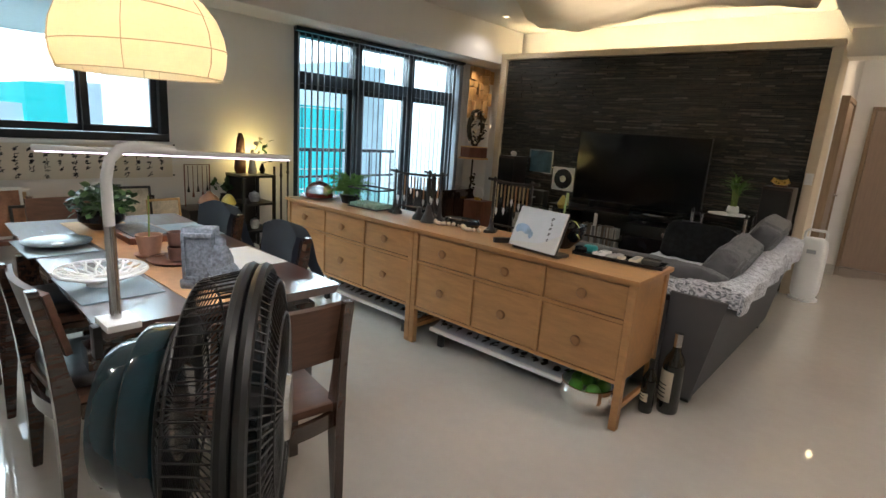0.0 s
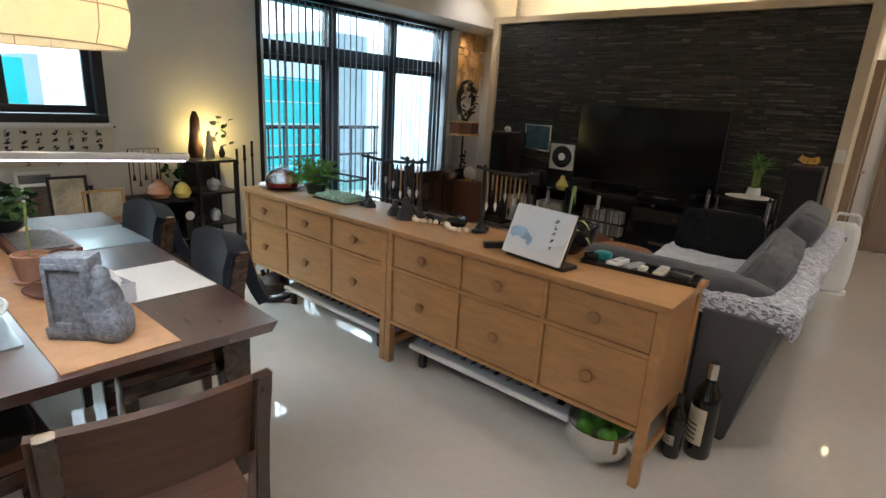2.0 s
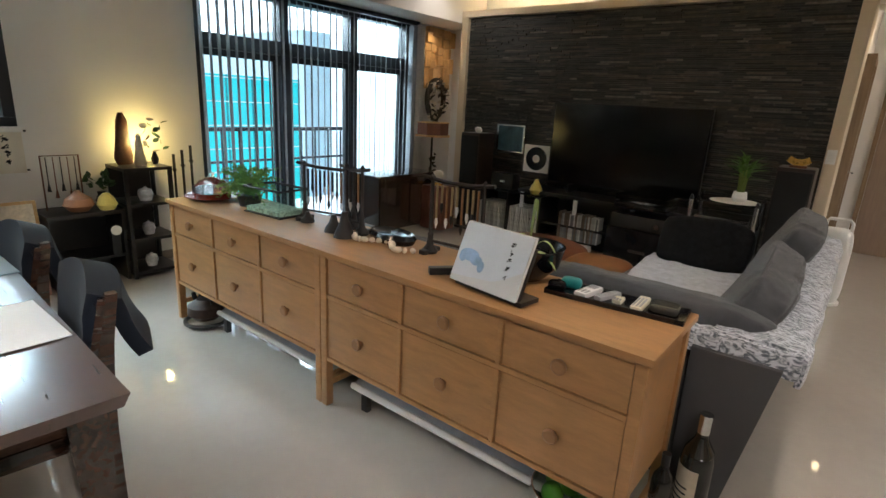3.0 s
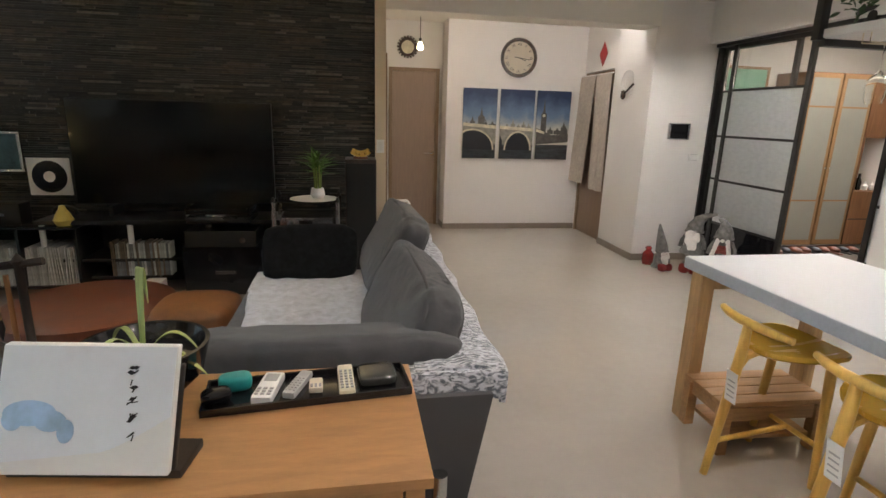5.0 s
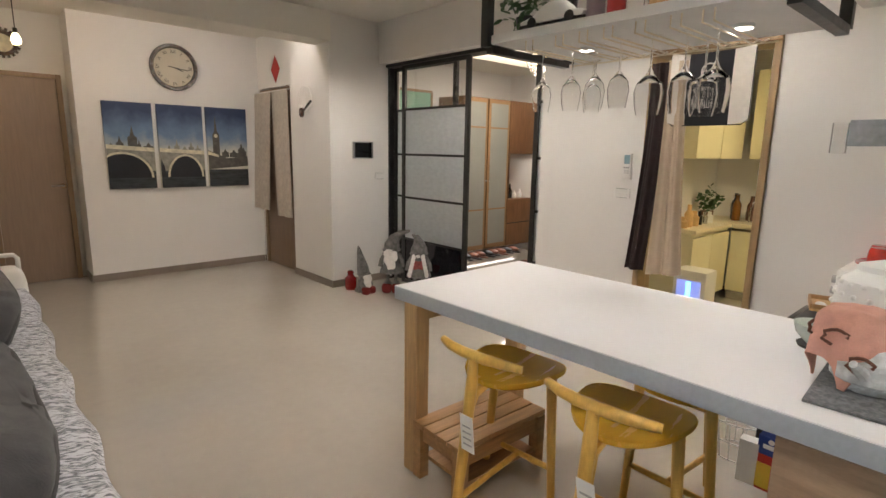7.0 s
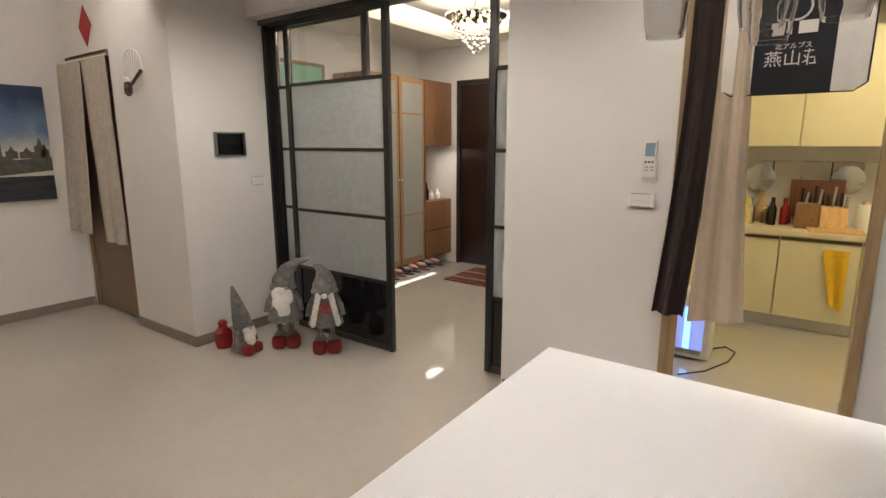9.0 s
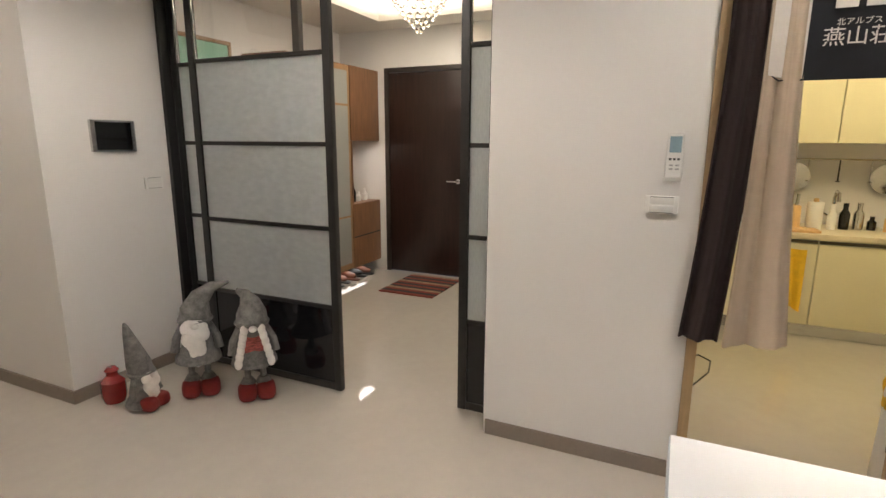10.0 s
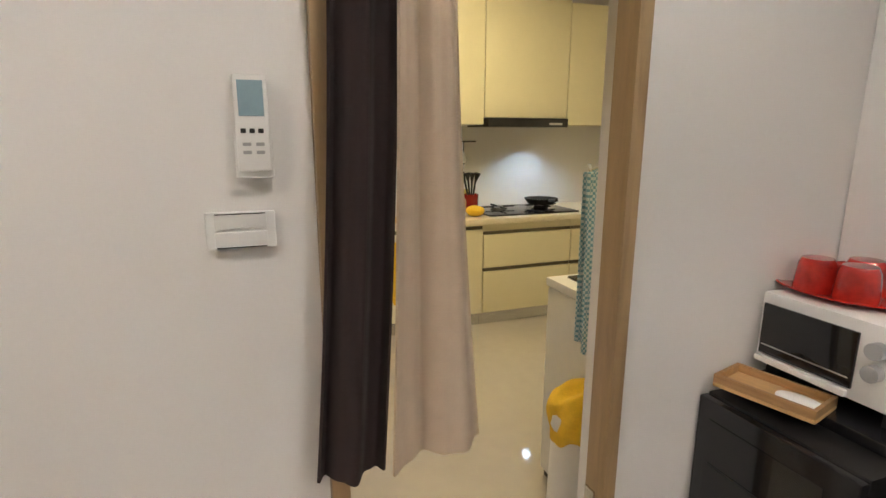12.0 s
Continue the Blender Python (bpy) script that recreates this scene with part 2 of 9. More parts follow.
def lathe(bm, profile, n=28, at=(0, 0, 0)):
    """Turns (radius, height) pairs about an upright axis at 'at'."""
    x, y, z = at
    rings = []
    for r, h in profile:
        if r < 1e-5:
            rings.append([bm.verts.new((x, y, z + h))])
        else:
            rings.append(ring(bm, (x, y, z + h), Vector((1, 0, 0)), Vector((0, 1, 0)), r, n))
    for a, b in zip(rings, rings[1:]):
        if len(a) == 1 and len(b) == 1:
            continue
        for i in range(n):
            if len(a) == 1:
                bm.faces.new((a[0], b[(i + 1) % n], b[i]))
            elif len(b) == 1:
                bm.faces.new((a[i], a[(i + 1) % n], b[0]))
            else:
                bm.faces.new((a[i], a[(i + 1) % n], b[(i + 1) % n], b[i]))
    return bm


def prism(bm, outline, z0, z1):
    """An upright prism over a plan outline."""
    lo = [bm.verts.new((x, y, z0)) for x, y in outline]
    hi = [bm.verts.new((x, y, z1)) for x, y in outline]
    bridge(bm, lo, hi)
    bm.faces.new(list(reversed(lo)))
    bm.faces.new(hi)
    return bm


def pillow(bm, cx, cy, cz, sx, sy, sz, power=3.0, n=20, wrinkle=0.0, m=None):
    """A stuffed, rounded block of half sizes sx, sy, sz."""
    rows = []
    bend = lambda v: math.copysign(abs(v) ** (2 / power), v)
    for j in range(1, n):
        a = -math.pi / 2 + math.pi * j / n
        row = []
        for i in range(2 * n):
            b = math.pi * i / n
            p = Vector((bend(math.cos(a)) * bend(math.cos(b)) * sx, bend(math.cos(a)) * bend(math.sin(b)) * sy, bend(math.sin(a)) * sz))
            if wrinkle:
                p *= 1 + wrinkle * noise.noise(p * 6 + Vector((cx, cy, cz)) * 3) + wrinkle * 0.4 * noise.noise(p * 19)
            if m:
                p = m @ p
            row.append(bm.verts.new(p + Vector((cx, cy, cz))))
        rows.append(row)
    for a, b in zip(rows, rows[1:]):
        bridge(bm, a, b)
    bm.faces.new(list(reversed(rows[0])))
    bm.faces.new(rows[-1])
    return bm


def sheet(bm, f, nu, nv, thick=0.004):
    """A curved sheet f(u, v), u and v from 0 to 1, with a thickness."""
    grid = [[Vector(f(i / nu, j / nv)) for j in range(nv + 1)] for i in range(nu + 1)]
    top, low = [], []
    for i in range(nu + 1):
        ta, la = [], []
        for j in range(nv + 1):
            du = grid[min(i + 1, nu)][j] - grid[max(i - 1, 0)][j]
            dv = grid[i][min(j + 1, nv)] - grid[i][max(j - 1, 0)]
            nrm = du.cross(dv).normalized() * thick / 2
            ta.append(bm.verts.new(grid[i][j] + nrm))
            la.append(bm.verts.new(grid[i][j] - nrm))
        top.append(ta)
        low.append(la)
    for i in range(nu):
        for j in range(nv):
            bm.faces.new((top[i][j], top[i + 1][j], top[i + 1][j + 1], top[i][j + 1]))
            bm.faces.new((low[i][j + 1], low[i + 1][j + 1], low[i + 1][j], low[i][j]))
    for i in range(nu):
        bm.faces.new((top[i + 1][0], top[i][0], low[i][0], low[i + 1][0]))
        bm.faces.new((top[i][nv], top[i + 1][nv], low[i + 1][nv], low[i][nv]))
    for j in range(nv):
        bm.faces.new((top[0][j], top[0][j + 1], low[0][j + 1], low[0][j]))
        bm.faces.new((top[nu][j + 1], top[nu][j], low[nu][j], low[nu][j + 1]))
    return bm


def mesh_of(name, bm, mats):
    me = bpy.data.meshes.new(name)
    bmesh.ops.recalc_face_normals(bm, faces=bm.faces)
    bm.to_mesh(me)
    bm.free()
    for m in mats if isinstance(mats, (list, tuple)) else [mats]:
        me.materials.append(m)
    me.polygons.foreach_set("use_smooth", [True] * len(me.polygons))
    me.set_sharp_from_angle(angle=radians(35))
    return me


def part(name, bm, mat, parent, label=""):
    ob = new(name, bm if isinstance(bm, bpy.types.Mesh) else mesh_of(name, bm, mat))
    ob.parent = parent
    return tagged(ob, label)


def thing(name, label, category, at=(0, 0, 0), turn=0.0, group="", kind=""):
    ob = new(name)
    ob.empty_display_size = 0.1
    ob.matrix_basis = pose(*at, 0, 0, turn)
    return tagged(ob, label, category, group, kind)


def single(name, bm, mat, label, category, at=(0, 0, 0), turn=0.0, group="", kind=""):
    ob = new(name, mesh_of(name, bm, mat))
    ob.matrix_basis = pose(*at, 0, 0, turn)
    return tagged(ob, label, category, group, kind)


def setting(name, bm, mat, label=""):
    return tagged(new(name, mesh_of(name, bm, mat)), label, kind="structure")


def block(*a, bev=0.0):
    return box(bmesh.new(), *a, bev=bev)


def paint(bm, start, index):
    """Gives the faces made since 'start' another material slot."""
    bm.faces.ensure_lookup_table()
    for f in bm.faces[start:]:
        f.material_index = index


# ---- structure ----
W, C = M["wall"], M["ceiling"]
setting("floor", block(-5.5, -2.0, -0.12, 6.6, 10.0, 0), M["tile"], "polished cream porcelain tile floor")
# window wall, with two openings through it
bm = bmesh.new()
for a in ((-5.4, -2.0, 0, -5.2, 0.5, 2.95), (-5.4, 0.5, 0, -5.2, 2.606, 1.17), (-5.4, 0.5, 2.4, -5.2, 2.606, 2.95), (-5.4, 2.606, 0, -5.2, 3.95, 2.95),
          (-5.4, 3.95, 2.42, -5.2, 6.72, 2.95), (-5.4, 6.72, 0, -5.2, 7.75, 2.95)):
    box(bm, *a)
setting("wall_west", bm, W, "cream painted wall with two dark-framed windows")
setting("beam_west", block(-5.195, -1.9, 2.44, -4.66, 7.55, 2.944), W, "painted ceiling beam above the windows")
setting("wall_niche_back", block(-5.2, 7.6, 0, -0.64, 7.75, 2.95), W, "painted wall behind the stone wall")
setting("wall_south", block(-5.4, -2.2, 0, 3.0, -2.0, 2.95), W)
# built-out stone wall in a cream frame
setting("stone_wall_core", block(-4.565, 7.13, 0.0, -0.72, 7.45, 2.5), M["slate_back"], "backing of the stone wall")
bm = bmesh.new()
box(bm, -4.66, 7.05, 0, -4.565, 7.597, 2.5, 0.004)
box(bm, -0.72, 7.05, 0, -0.625, 7.597, 2.5, 0.004)
box(bm, -4.66, 7.05, 2.502, -0.625, 7.2, 2.575, 0.004)
setting("stone_wall_trim", bm, M["frame"], "cream frame round the dark stone wall")
setting("stone_wall_ledge", block(-4.56, 7.2, 2.502, -0.722, 7.597, 2.53), M["frame"], "ledge above the stone wall")
# corridor and the hall with the pictures
setting("wall_corridor_west", block(-0.8, 7.755, 0, -0.64, 9.5, 2.95), W)
setting("wall_corridor_end", block(-0.8, 9.5, 0, 0.29, 9.75, 2.95), W)
setting("wall_hall_north", block(0.29, 9.1, 0, 2.17, 9.75, 2.95), W, "white wall with the picture triptych")
bm = bmesh.new()
box(bm, 2.13, 7.36, 0, 3.0, 8.19, 2.95)
box(bm, 2.17, 8.19, 0, 3.0, 8.22, 2.95)
box(bm, 2.17, 9.06, 0, 3.0, 9.75, 2.95)
box(bm, 2.17, 8.22, 2.1, 3.0, 9.06, 2.95)
box(bm, 2.23, 8.22, 0, 3.0, 9.06, 2.1)
setting("wall_hall_east", bm, W, "white wall with a curtained door")
setting("beam_hall", block(-0.62, 7.3, 2.44, 2.125, 7.6, 2.705), C, "dropped ceiling beam before the hall")
# entry wall, kitchen wall
setting("wall_slide_header", block(2.72, 5.262, 2.31, 2.97, 7.356, 2.95), W, "wall above the sliding glass door")
setting("wall_remote", block(2.79, 4.405, 0, 2.93, 5.262, 2.95), W, "white wall with an air conditioner remote")
setting("wall_kitchen_header", block(2.79, 3.66, 2.091, 2.93, 4.404, 2.95), W)
setting("wall_kitchen_south", block(2.79, 1.6, 0, 2.93, 3.659, 2.95), W)
setting("wall_appliance", block(1.9, 2.75, 0, 2.785, 2.895, 2.95), W, "white wall behind the small appliances")
setting("wall_bar_south", block(1.75, -2.0, 0, 1.895, 2.895, 2.95), W)
setting("wall_entry_south", block(2.94, 5.1, 0, 5.46, 5.26, 2.95), W)
setting("wall_entry_north", block(3.005, 7.9, 0, 5.8, 8.05, 2.95), W)
bm = bmesh.new()
box(bm, 5.46, 5.1, 0, 5.62, 6.4, 2.95)
box(bm, 5.46, 7.36, 0, 5.62, 7.9, 2.95)
box(bm, 5.46, 6.4, 2.13, 5.62, 7.36, 2.95)
setting("wall_entry_east", bm, W, "wall round the dark entrance door")
setting("wall_kitchen_east", block(5.55, 1.6, 0, 5.7, 5.095, 2.6), M["wall"])
setting("wall_kitchen_north", block(2.935, 4.95, 0, 5.545, 5.095, 2.6), M["wall"])
setting("wall_kitchen_far_south", block(2.935, 1.6, 0, 5.545, 1.7, 2.6), W)
# ceilings
setting("ceiling_living", block(-5.4, 2.6, 2.95, -0.66, 7.75, 3.05), C, "raised cream ceiling over the sofa")
setting("ceiling_dining", block(-5.4, -2.2, 2.95, -0.66, 2.595, 3.05), C)
setting("ceiling_hall", block(-0.655, -2.2, 2.71, 2.78, 9.75, 2.9), C, "white ceiling over the walkway and bar")
bm = bmesh.new()
box(bm, 2.98, 5.27, 2.5, 3.5, 7.89, 2.7)
box(bm, 5.1, 5.27, 2.5, 5.455, 7.89, 2.7)
box(bm, 3.5, 5.27, 2.5, 5.1, 5.6, 2.7)
box(bm, 3.5, 7.2, 2.5, 5.1, 7.89, 2.7)
setting("ceiling_entry_edge", bm, C, "dropped ceiling edge round the entry cove")
setting("ceiling_entry", block(2.98, 5.27, 2.8, 5.455, 7.89, 2.9), C)
setting("ceiling_kitchen", block(2.935, 1.6, 2.5, 5.7, 5.095, 2.6), C)
# skirting
bm = bmesh.new()
for a in ((0.285, 9.086, 0, 2.155, 9.098, 0.075), (0.276, 9.086, 0, 0.288, 9.43, 0.075), (2.116, 7.348, 0, 2.128, 8.19, 0.075), (2.156, 9.065, 0, 2.168, 9.085, 0.075),
          (2.128, 7.348, 0, 2.83, 7.359, 0.075), (2.778, 4.41, 0, 2.789, 5.25, 0.075), (2.778, 2.91, 0, 2.789, 3.655, 0.075), (-5.198, 2.62, 0, -5.186, 3.94, 0.075),
          (-5.198, -1.9, 0, -5.186, 2.61, 0.075)):
    box(bm, *a, bev=0.003)
setting("baseboard", bm, M["skirting"], "taupe skirting board")
# light strip lying in the cove above the stone wall
strip = material("led_strip", (1, 0.9, 0.7), 0.5, emit=(1.0, 0.8, 0.45), power=9)
single("led_strip_light", block(-4.5, 7.3, 2.531, -0.78, 7.33, 2.545), strip, "glowing warm LED strip lying on the cove ledge", "light strip")

# ---- windows and what lies outside ----
A = M["alu"]


def pane(parent, *a):
    ob = part("pane", block(*a), M["glass"], parent)
    ob.visible_shadow = False
    return ob


win = tagged(new("window_1"), "dark aluminium sliding window over the dining table", kind="structure")
bm = bmesh.new()
for a in ((-5.36, 0.5, 1.17, -5.19, 2.606, 1.235), (-5.36, 0.5, 2.34, -5.19, 2.606, 2.4), (-5.36, 0.5, 1.235, -5.19, 0.56, 2.34), (-5.36, 2.535, 1.235, -5.19, 2.606, 2.34)):
    box(bm, *a, bev=0.004)
part("window_frame", bm, A, win)
for y0, y1, x in ((0.565, 1.96, -5.3), (1.93, 2.53, -5.26)):
    bm = bmesh.new()
    for a in ((x - 0.02, y0, 1.24, x + 0.02, y1, 1.3), (x - 0.02, y0, 2.28, x + 0.02, y1, 2.335), (x - 0.02, y0, 1.3, x + 0.02, y0 + 0.055, 2.28), (x - 0.02, y1 - 0.055, 1.3, x + 0.02, y1, 2.28)):
        box(bm, *a, bev=0.003)
    sash = part("sash", bm, A, win)
    pane(sash, x - 0.003, y0 + 0.05, 1.3, x + 0.003, y1 - 0.05, 2.28)
part("window_sill", block(-5.198, 0.48, 1.14, -5.165, 2.62, 1.168, bev=0.004), M["white"], win)
bm = bmesh.new()
box(bm, -5.245, 0.56, 1.98, -5.235, 1.95, 2.33)
roll = thin_paper("grey_screen_cloth", (0.5, 0.55, 0.56), 0.5)
part("roller_shade", bm, roll, win, "half-lowered grey screen shade")

win2 = tagged(new("window_2"), "dark aluminium balcony door with three bays and transom lights", kind="structure")
bm = bmesh.new()
for a in ((-5.37, 3.95, 0.0, -5.21, 6.72, 0.05), (-5.37, 3.95, 2.36, -5.21, 6.72, 2.418), (-5.37, 3.95, 0.05, -5.21, 4.01, 2.36), (-5.37, 6.66, 0.05, -5.21, 6.72, 2.36),
          (-5.36, 4.01, 1.86, -5.22, 6.66, 1.99), (-5.36, 4.83, 0.05, -5.22, 4.93, 2.36), (-5.36, 5.75, 0.05, -5.22, 5.85, 2.36)):
    box(bm, *a, bev=0.004)
part("window_frame", bm, A, win2)
for k, (y0, y1) in enumerate(((4.01, 4.83), (4.93, 5.75), (5.85, 6.66))):
    x = -5.31 if k != 1 else -5.27
    bm = bmesh.new()
    for a in ((x - 0.02, y0, 0.05, x + 0.02, y1, 0.13), (x - 0.02, y0, 1.8, x + 0.02, y1, 1.86), (x - 0.02, y0, 0.13, x + 0.02, y0 + 0.05, 1.8), (x - 0.02, y1 - 0.05, 0.13, x + 0.02, y1, 1.8)):
        box(bm, *a, bev=0.003)
    sash = part("sash", bm, A, win2)
    pane(sash, x - 0.003, y0 + 0.05, 0.13, x + 0.003, y1 - 0.05, 1.8)
    pane(win2, x - 0.003, y0, 1.99, x + 0.003, y1, 2.36)
# balcony; its tiles and walls emit faintly, as if daylit
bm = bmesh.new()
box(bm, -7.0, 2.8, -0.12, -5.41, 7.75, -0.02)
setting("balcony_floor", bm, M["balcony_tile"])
rail = thing("balcony_railing", "dark metal balcony railing with thin bars", "railing", (-6.8, 5.3, -0.02))
part("top_rail", block(-0.03, -2.5, 1.02, 0.03, 2.4, 1.07, bev=0.006), A, rail)
part("middle_rail", block(-0.02, -2.5, 0.62, 0.02, 2.4, 0.65, bev=0.004), A, rail)
post = mesh_of("baluster", block(-0.01, -0.01, 0, 0.01, 0.01, 1.02), A)
for k in range(21):
    ob = part("baluster", post, None, rail)
    ob.location = (0, -2.45 + k * 0.24, 0)
side = tagged(new("balcony_side_wall", mesh_of("side", block(-7.1, 7.0, 0, -5.41, 7.2, 2.9), M["haze_glow"])), "pale tiled wall closing the balcony", kind="structure")
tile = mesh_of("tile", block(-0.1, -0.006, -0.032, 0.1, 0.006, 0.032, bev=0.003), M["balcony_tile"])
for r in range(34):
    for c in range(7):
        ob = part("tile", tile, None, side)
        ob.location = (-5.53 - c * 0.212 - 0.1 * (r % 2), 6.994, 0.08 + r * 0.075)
near_side = tagged(new("balcony_near_wall", mesh_of("near_side", block(-7.1, 2.62, 0, -5.41, 2.79, 2.9), M["haze_glow"])), "pale tiled wall at the balcony's other end", kind="structure")
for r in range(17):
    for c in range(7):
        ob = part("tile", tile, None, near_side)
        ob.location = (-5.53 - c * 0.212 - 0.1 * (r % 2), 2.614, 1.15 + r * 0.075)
# houses across the street, far behind the glass; their daylight is put in as emission
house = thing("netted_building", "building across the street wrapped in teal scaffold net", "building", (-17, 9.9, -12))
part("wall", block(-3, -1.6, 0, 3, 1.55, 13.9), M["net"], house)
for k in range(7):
    part("scaffold_rail", block(3.0, -1.6, 10.1 + k * 0.62, 3.06, 1.55, 10.13 + k * 0.62), M["haze_glow"], house)
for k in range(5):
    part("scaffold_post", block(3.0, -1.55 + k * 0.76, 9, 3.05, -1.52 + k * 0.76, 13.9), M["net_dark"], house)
house = thing("pale_glow_building", "pale hazy apartment block far across the street, self-glowing", "building", (-34, 37, -12))
part("wall", block(-6, -15, 0, 6, 14, 17.2), M["haze_glow"], house)
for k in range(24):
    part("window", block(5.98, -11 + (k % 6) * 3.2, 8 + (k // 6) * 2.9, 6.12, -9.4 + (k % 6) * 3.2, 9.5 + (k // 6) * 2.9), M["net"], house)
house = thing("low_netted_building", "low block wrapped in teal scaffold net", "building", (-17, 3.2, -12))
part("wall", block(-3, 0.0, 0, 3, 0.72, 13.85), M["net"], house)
part("stair_tower", block(-6, 0.75, 0, 2.9, 3.6, 13.95), M["haze_glow"], house)
part("side_block", block(-9, -6.5, 0, 2.8, -0.02, 13.4), M["haze_glow"], house)
glow_sky = material("bright_overcast", (0.8, 0.9, 0.95), 1.0, vary=0.05, scale=0.05, emit=(0.84, 0.95, 1.0), power=2.6)
setting("backdrop", block(-72, -60, -12, -70, 110, 45), glow_sky, "bright overcast sky over the roofs")
# the street shares the self-glowing pale material
setting("ground", block(-300, -300, -12.5, 300, 300, -12), M["haze_glow"], "pale street far below")

# vertical blind before the balcony door
blind = thing("vertical_blind", "open grey vertical blind hanging before the balcony door", "blind", (-5.1, 3.9, 2.43))
part("head_rail", block(-0.03, 0, -0.045, 0.03, 2.84, 0.0, bev=0.004), M["alu"], blind)
cloth = material("blind_cloth", (0.3, 0.33, 0.36), 0.9, vary=0.1, scale=40)
slat = mesh_of("slat", block(-0.0025, -0.044, -2.33, 0.0025, 0.044, 0), cloth)
clip = mesh_of("clip", block(-0.008, -0.03, -0.09, 0.008, 0.03, 0, bev=0.003), M["white_matt"])
for k in range(32):
    ob = part("slat", slat, None, blind)
    ob.matrix_basis = pose(0, 0.05 + k * 0.083, -0.06, 0, 0, 46 + 3 * math.sin(k * 1.7))
for k in range(11):
    ob = part("slat", slat, None, blind)
    ob.matrix_basis = pose(0.0, 2.72 + k * 0.009, -0.06, 0, 0, 84)
light_cloth = thin_paper("white_sheer", (0.75, 0.74, 0.72), 0.4)
bm = bmesh.new()
sheet(bm, lambda u, v: (-5.02 + 0.035 * math.sin(u * 24), 6.66 + u * 0.1, 0.05 + v * 2.34), 40, 6, 0.004)
single("side_curtain", bm, light_cloth, "narrow white curtain drawn aside by the balcony door", "curtain")

# ---- living corner ----
# block relief on the west wall
relief = thing("wood_block_relief", "square pale wood block relief on the wall", "wall art", (-5.198, 6.84, 1.66))
pale = material("pale_block_wood", (0.6, 0.38, 0.17), 0.55, vary=0.2, scale=6, grain=(1, 8, 2), spread=0.22)
part("backing", block(0, 0, 0, 0.012, 0.66, 0.76), pale, relief)
rnd = random.Random(5)
for i in range(6):
    z = rnd.uniform(-0.05, 0)
    while z < 0.72:
        h = rnd.choice((0.1, 0.13, 0.2))
        d = rnd.choice((0.03, 0.05, 0.08, 0.1))
        z0, z1 = max(z, 0), min(z + h, 0.76)
        if z1 - z0 > 0.03:
            part("block", block(0.013, i * 0.11 + 0.004, z0 + 0.004, d, i * 0.11 + 0.106, z1 - 0.004, bev=0.003), pale, relief)
        z += h
leaf_dark = material("dried_leaf", (0.05, 0.04, 0.025), 0.8, vary=0.4, scale=20, spread=0.5)
bloom = material("dried_white_flower", (0.72, 0.66, 0.55), 0.8, vary=0.2, scale=20, spread=0.3)


def leaf_mesh(name, length, width, mat, droop=0.2):
    bm = bmesh.new()
    sheet(bm, lambda u, v: (u * length, (v - 0.5) * width * math.sin(math.pi * min(0.06 + u * 0.94, 1)), -droop * length * u * u + abs(v - 0.5) * 0.15 * width), 5, 2, 0.0012)
    return mesh_of(name, bm, mat)


wreath = thing("dried_wreath", "dark dried wreath with pale flowers on the wall", "wreath", (-5.1, 7.13, 1.53))
bm = bmesh.new()
tube(bm, [(0, 0.17 * math.cos(a / 12 * math.pi), 0.24 * math.sin(a / 12 * math.pi)) for a in range(24)], 0.035, 8, True)
part("ring", bm, leaf_dark, wreath)
small_leaf = leaf_mesh("leaf", 0.075, 0.035, leaf_dark)
petal = leaf_mesh("flower", 0.06, 0.055, bloom)
for k in range(130):
    a, q = rnd.uniform(0, 6.28), rnd.uniform(0.55, 1.15)
    ob = part("leaf" if k % 3 else "flower", small_leaf if k % 3 else petal, None, wreath)
    ob.matrix_basis = pose(rnd.uniform(0.0, 0.07), 0.18 * q * math.cos(a), 0.25 * q * math.sin(a), rnd.uniform(0, 360), rnd.uniform(-70, 70), rnd.uniform(0, 360))
lan = thing("lantern_stand", "wooden lantern box on a thin dark stand", "lantern", (-4.9, 6.86, 0))
red_wood = material("red_brown_wood", (0.16, 0.06, 0.035), 0.45, vary=0.3, scale=6, grain=(8, 8, 1))
part("pole", tube(bmesh.new(), [(0, 0, 0.02), (0, 0, 1.06)], 0.014), M["black"], lan)
part("foot", tube(bmesh.new(), [(-0.16, 0, 0.012), (0.16, 0, 0.012)], 0.012), M["black"], lan)
part("foot", tube(bmesh.new(), [(0, -0.16, 0.012), (0, 0.16, 0.012)], 0.012), M["black"], lan)
octa = lambda r: [(r * math.cos(math.pi / 8 + k * math.pi / 4), r * math.sin(math.pi / 8 + k * math.pi / 4)) for k in range(8)]
part("tray", prism(bmesh.new(), octa(0.24), 1.06, 1.085), pale, lan)
part("box", prism(bmesh.new(), octa(0.215), 1.085, 1.23), red_wood, lan)
part("rim", prism(bmesh.new(), octa(0.225), 1.231, 1.242), pale, lan)
for k in range(14):
    ob = part("charm", small_leaf, None, lan)
    ob.matrix_basis = pose(0.02 * math.cos(k), 0.04 * math.sin(k * 2), 0.62 + 0.017 * k, 90, k * 40, k * 50)

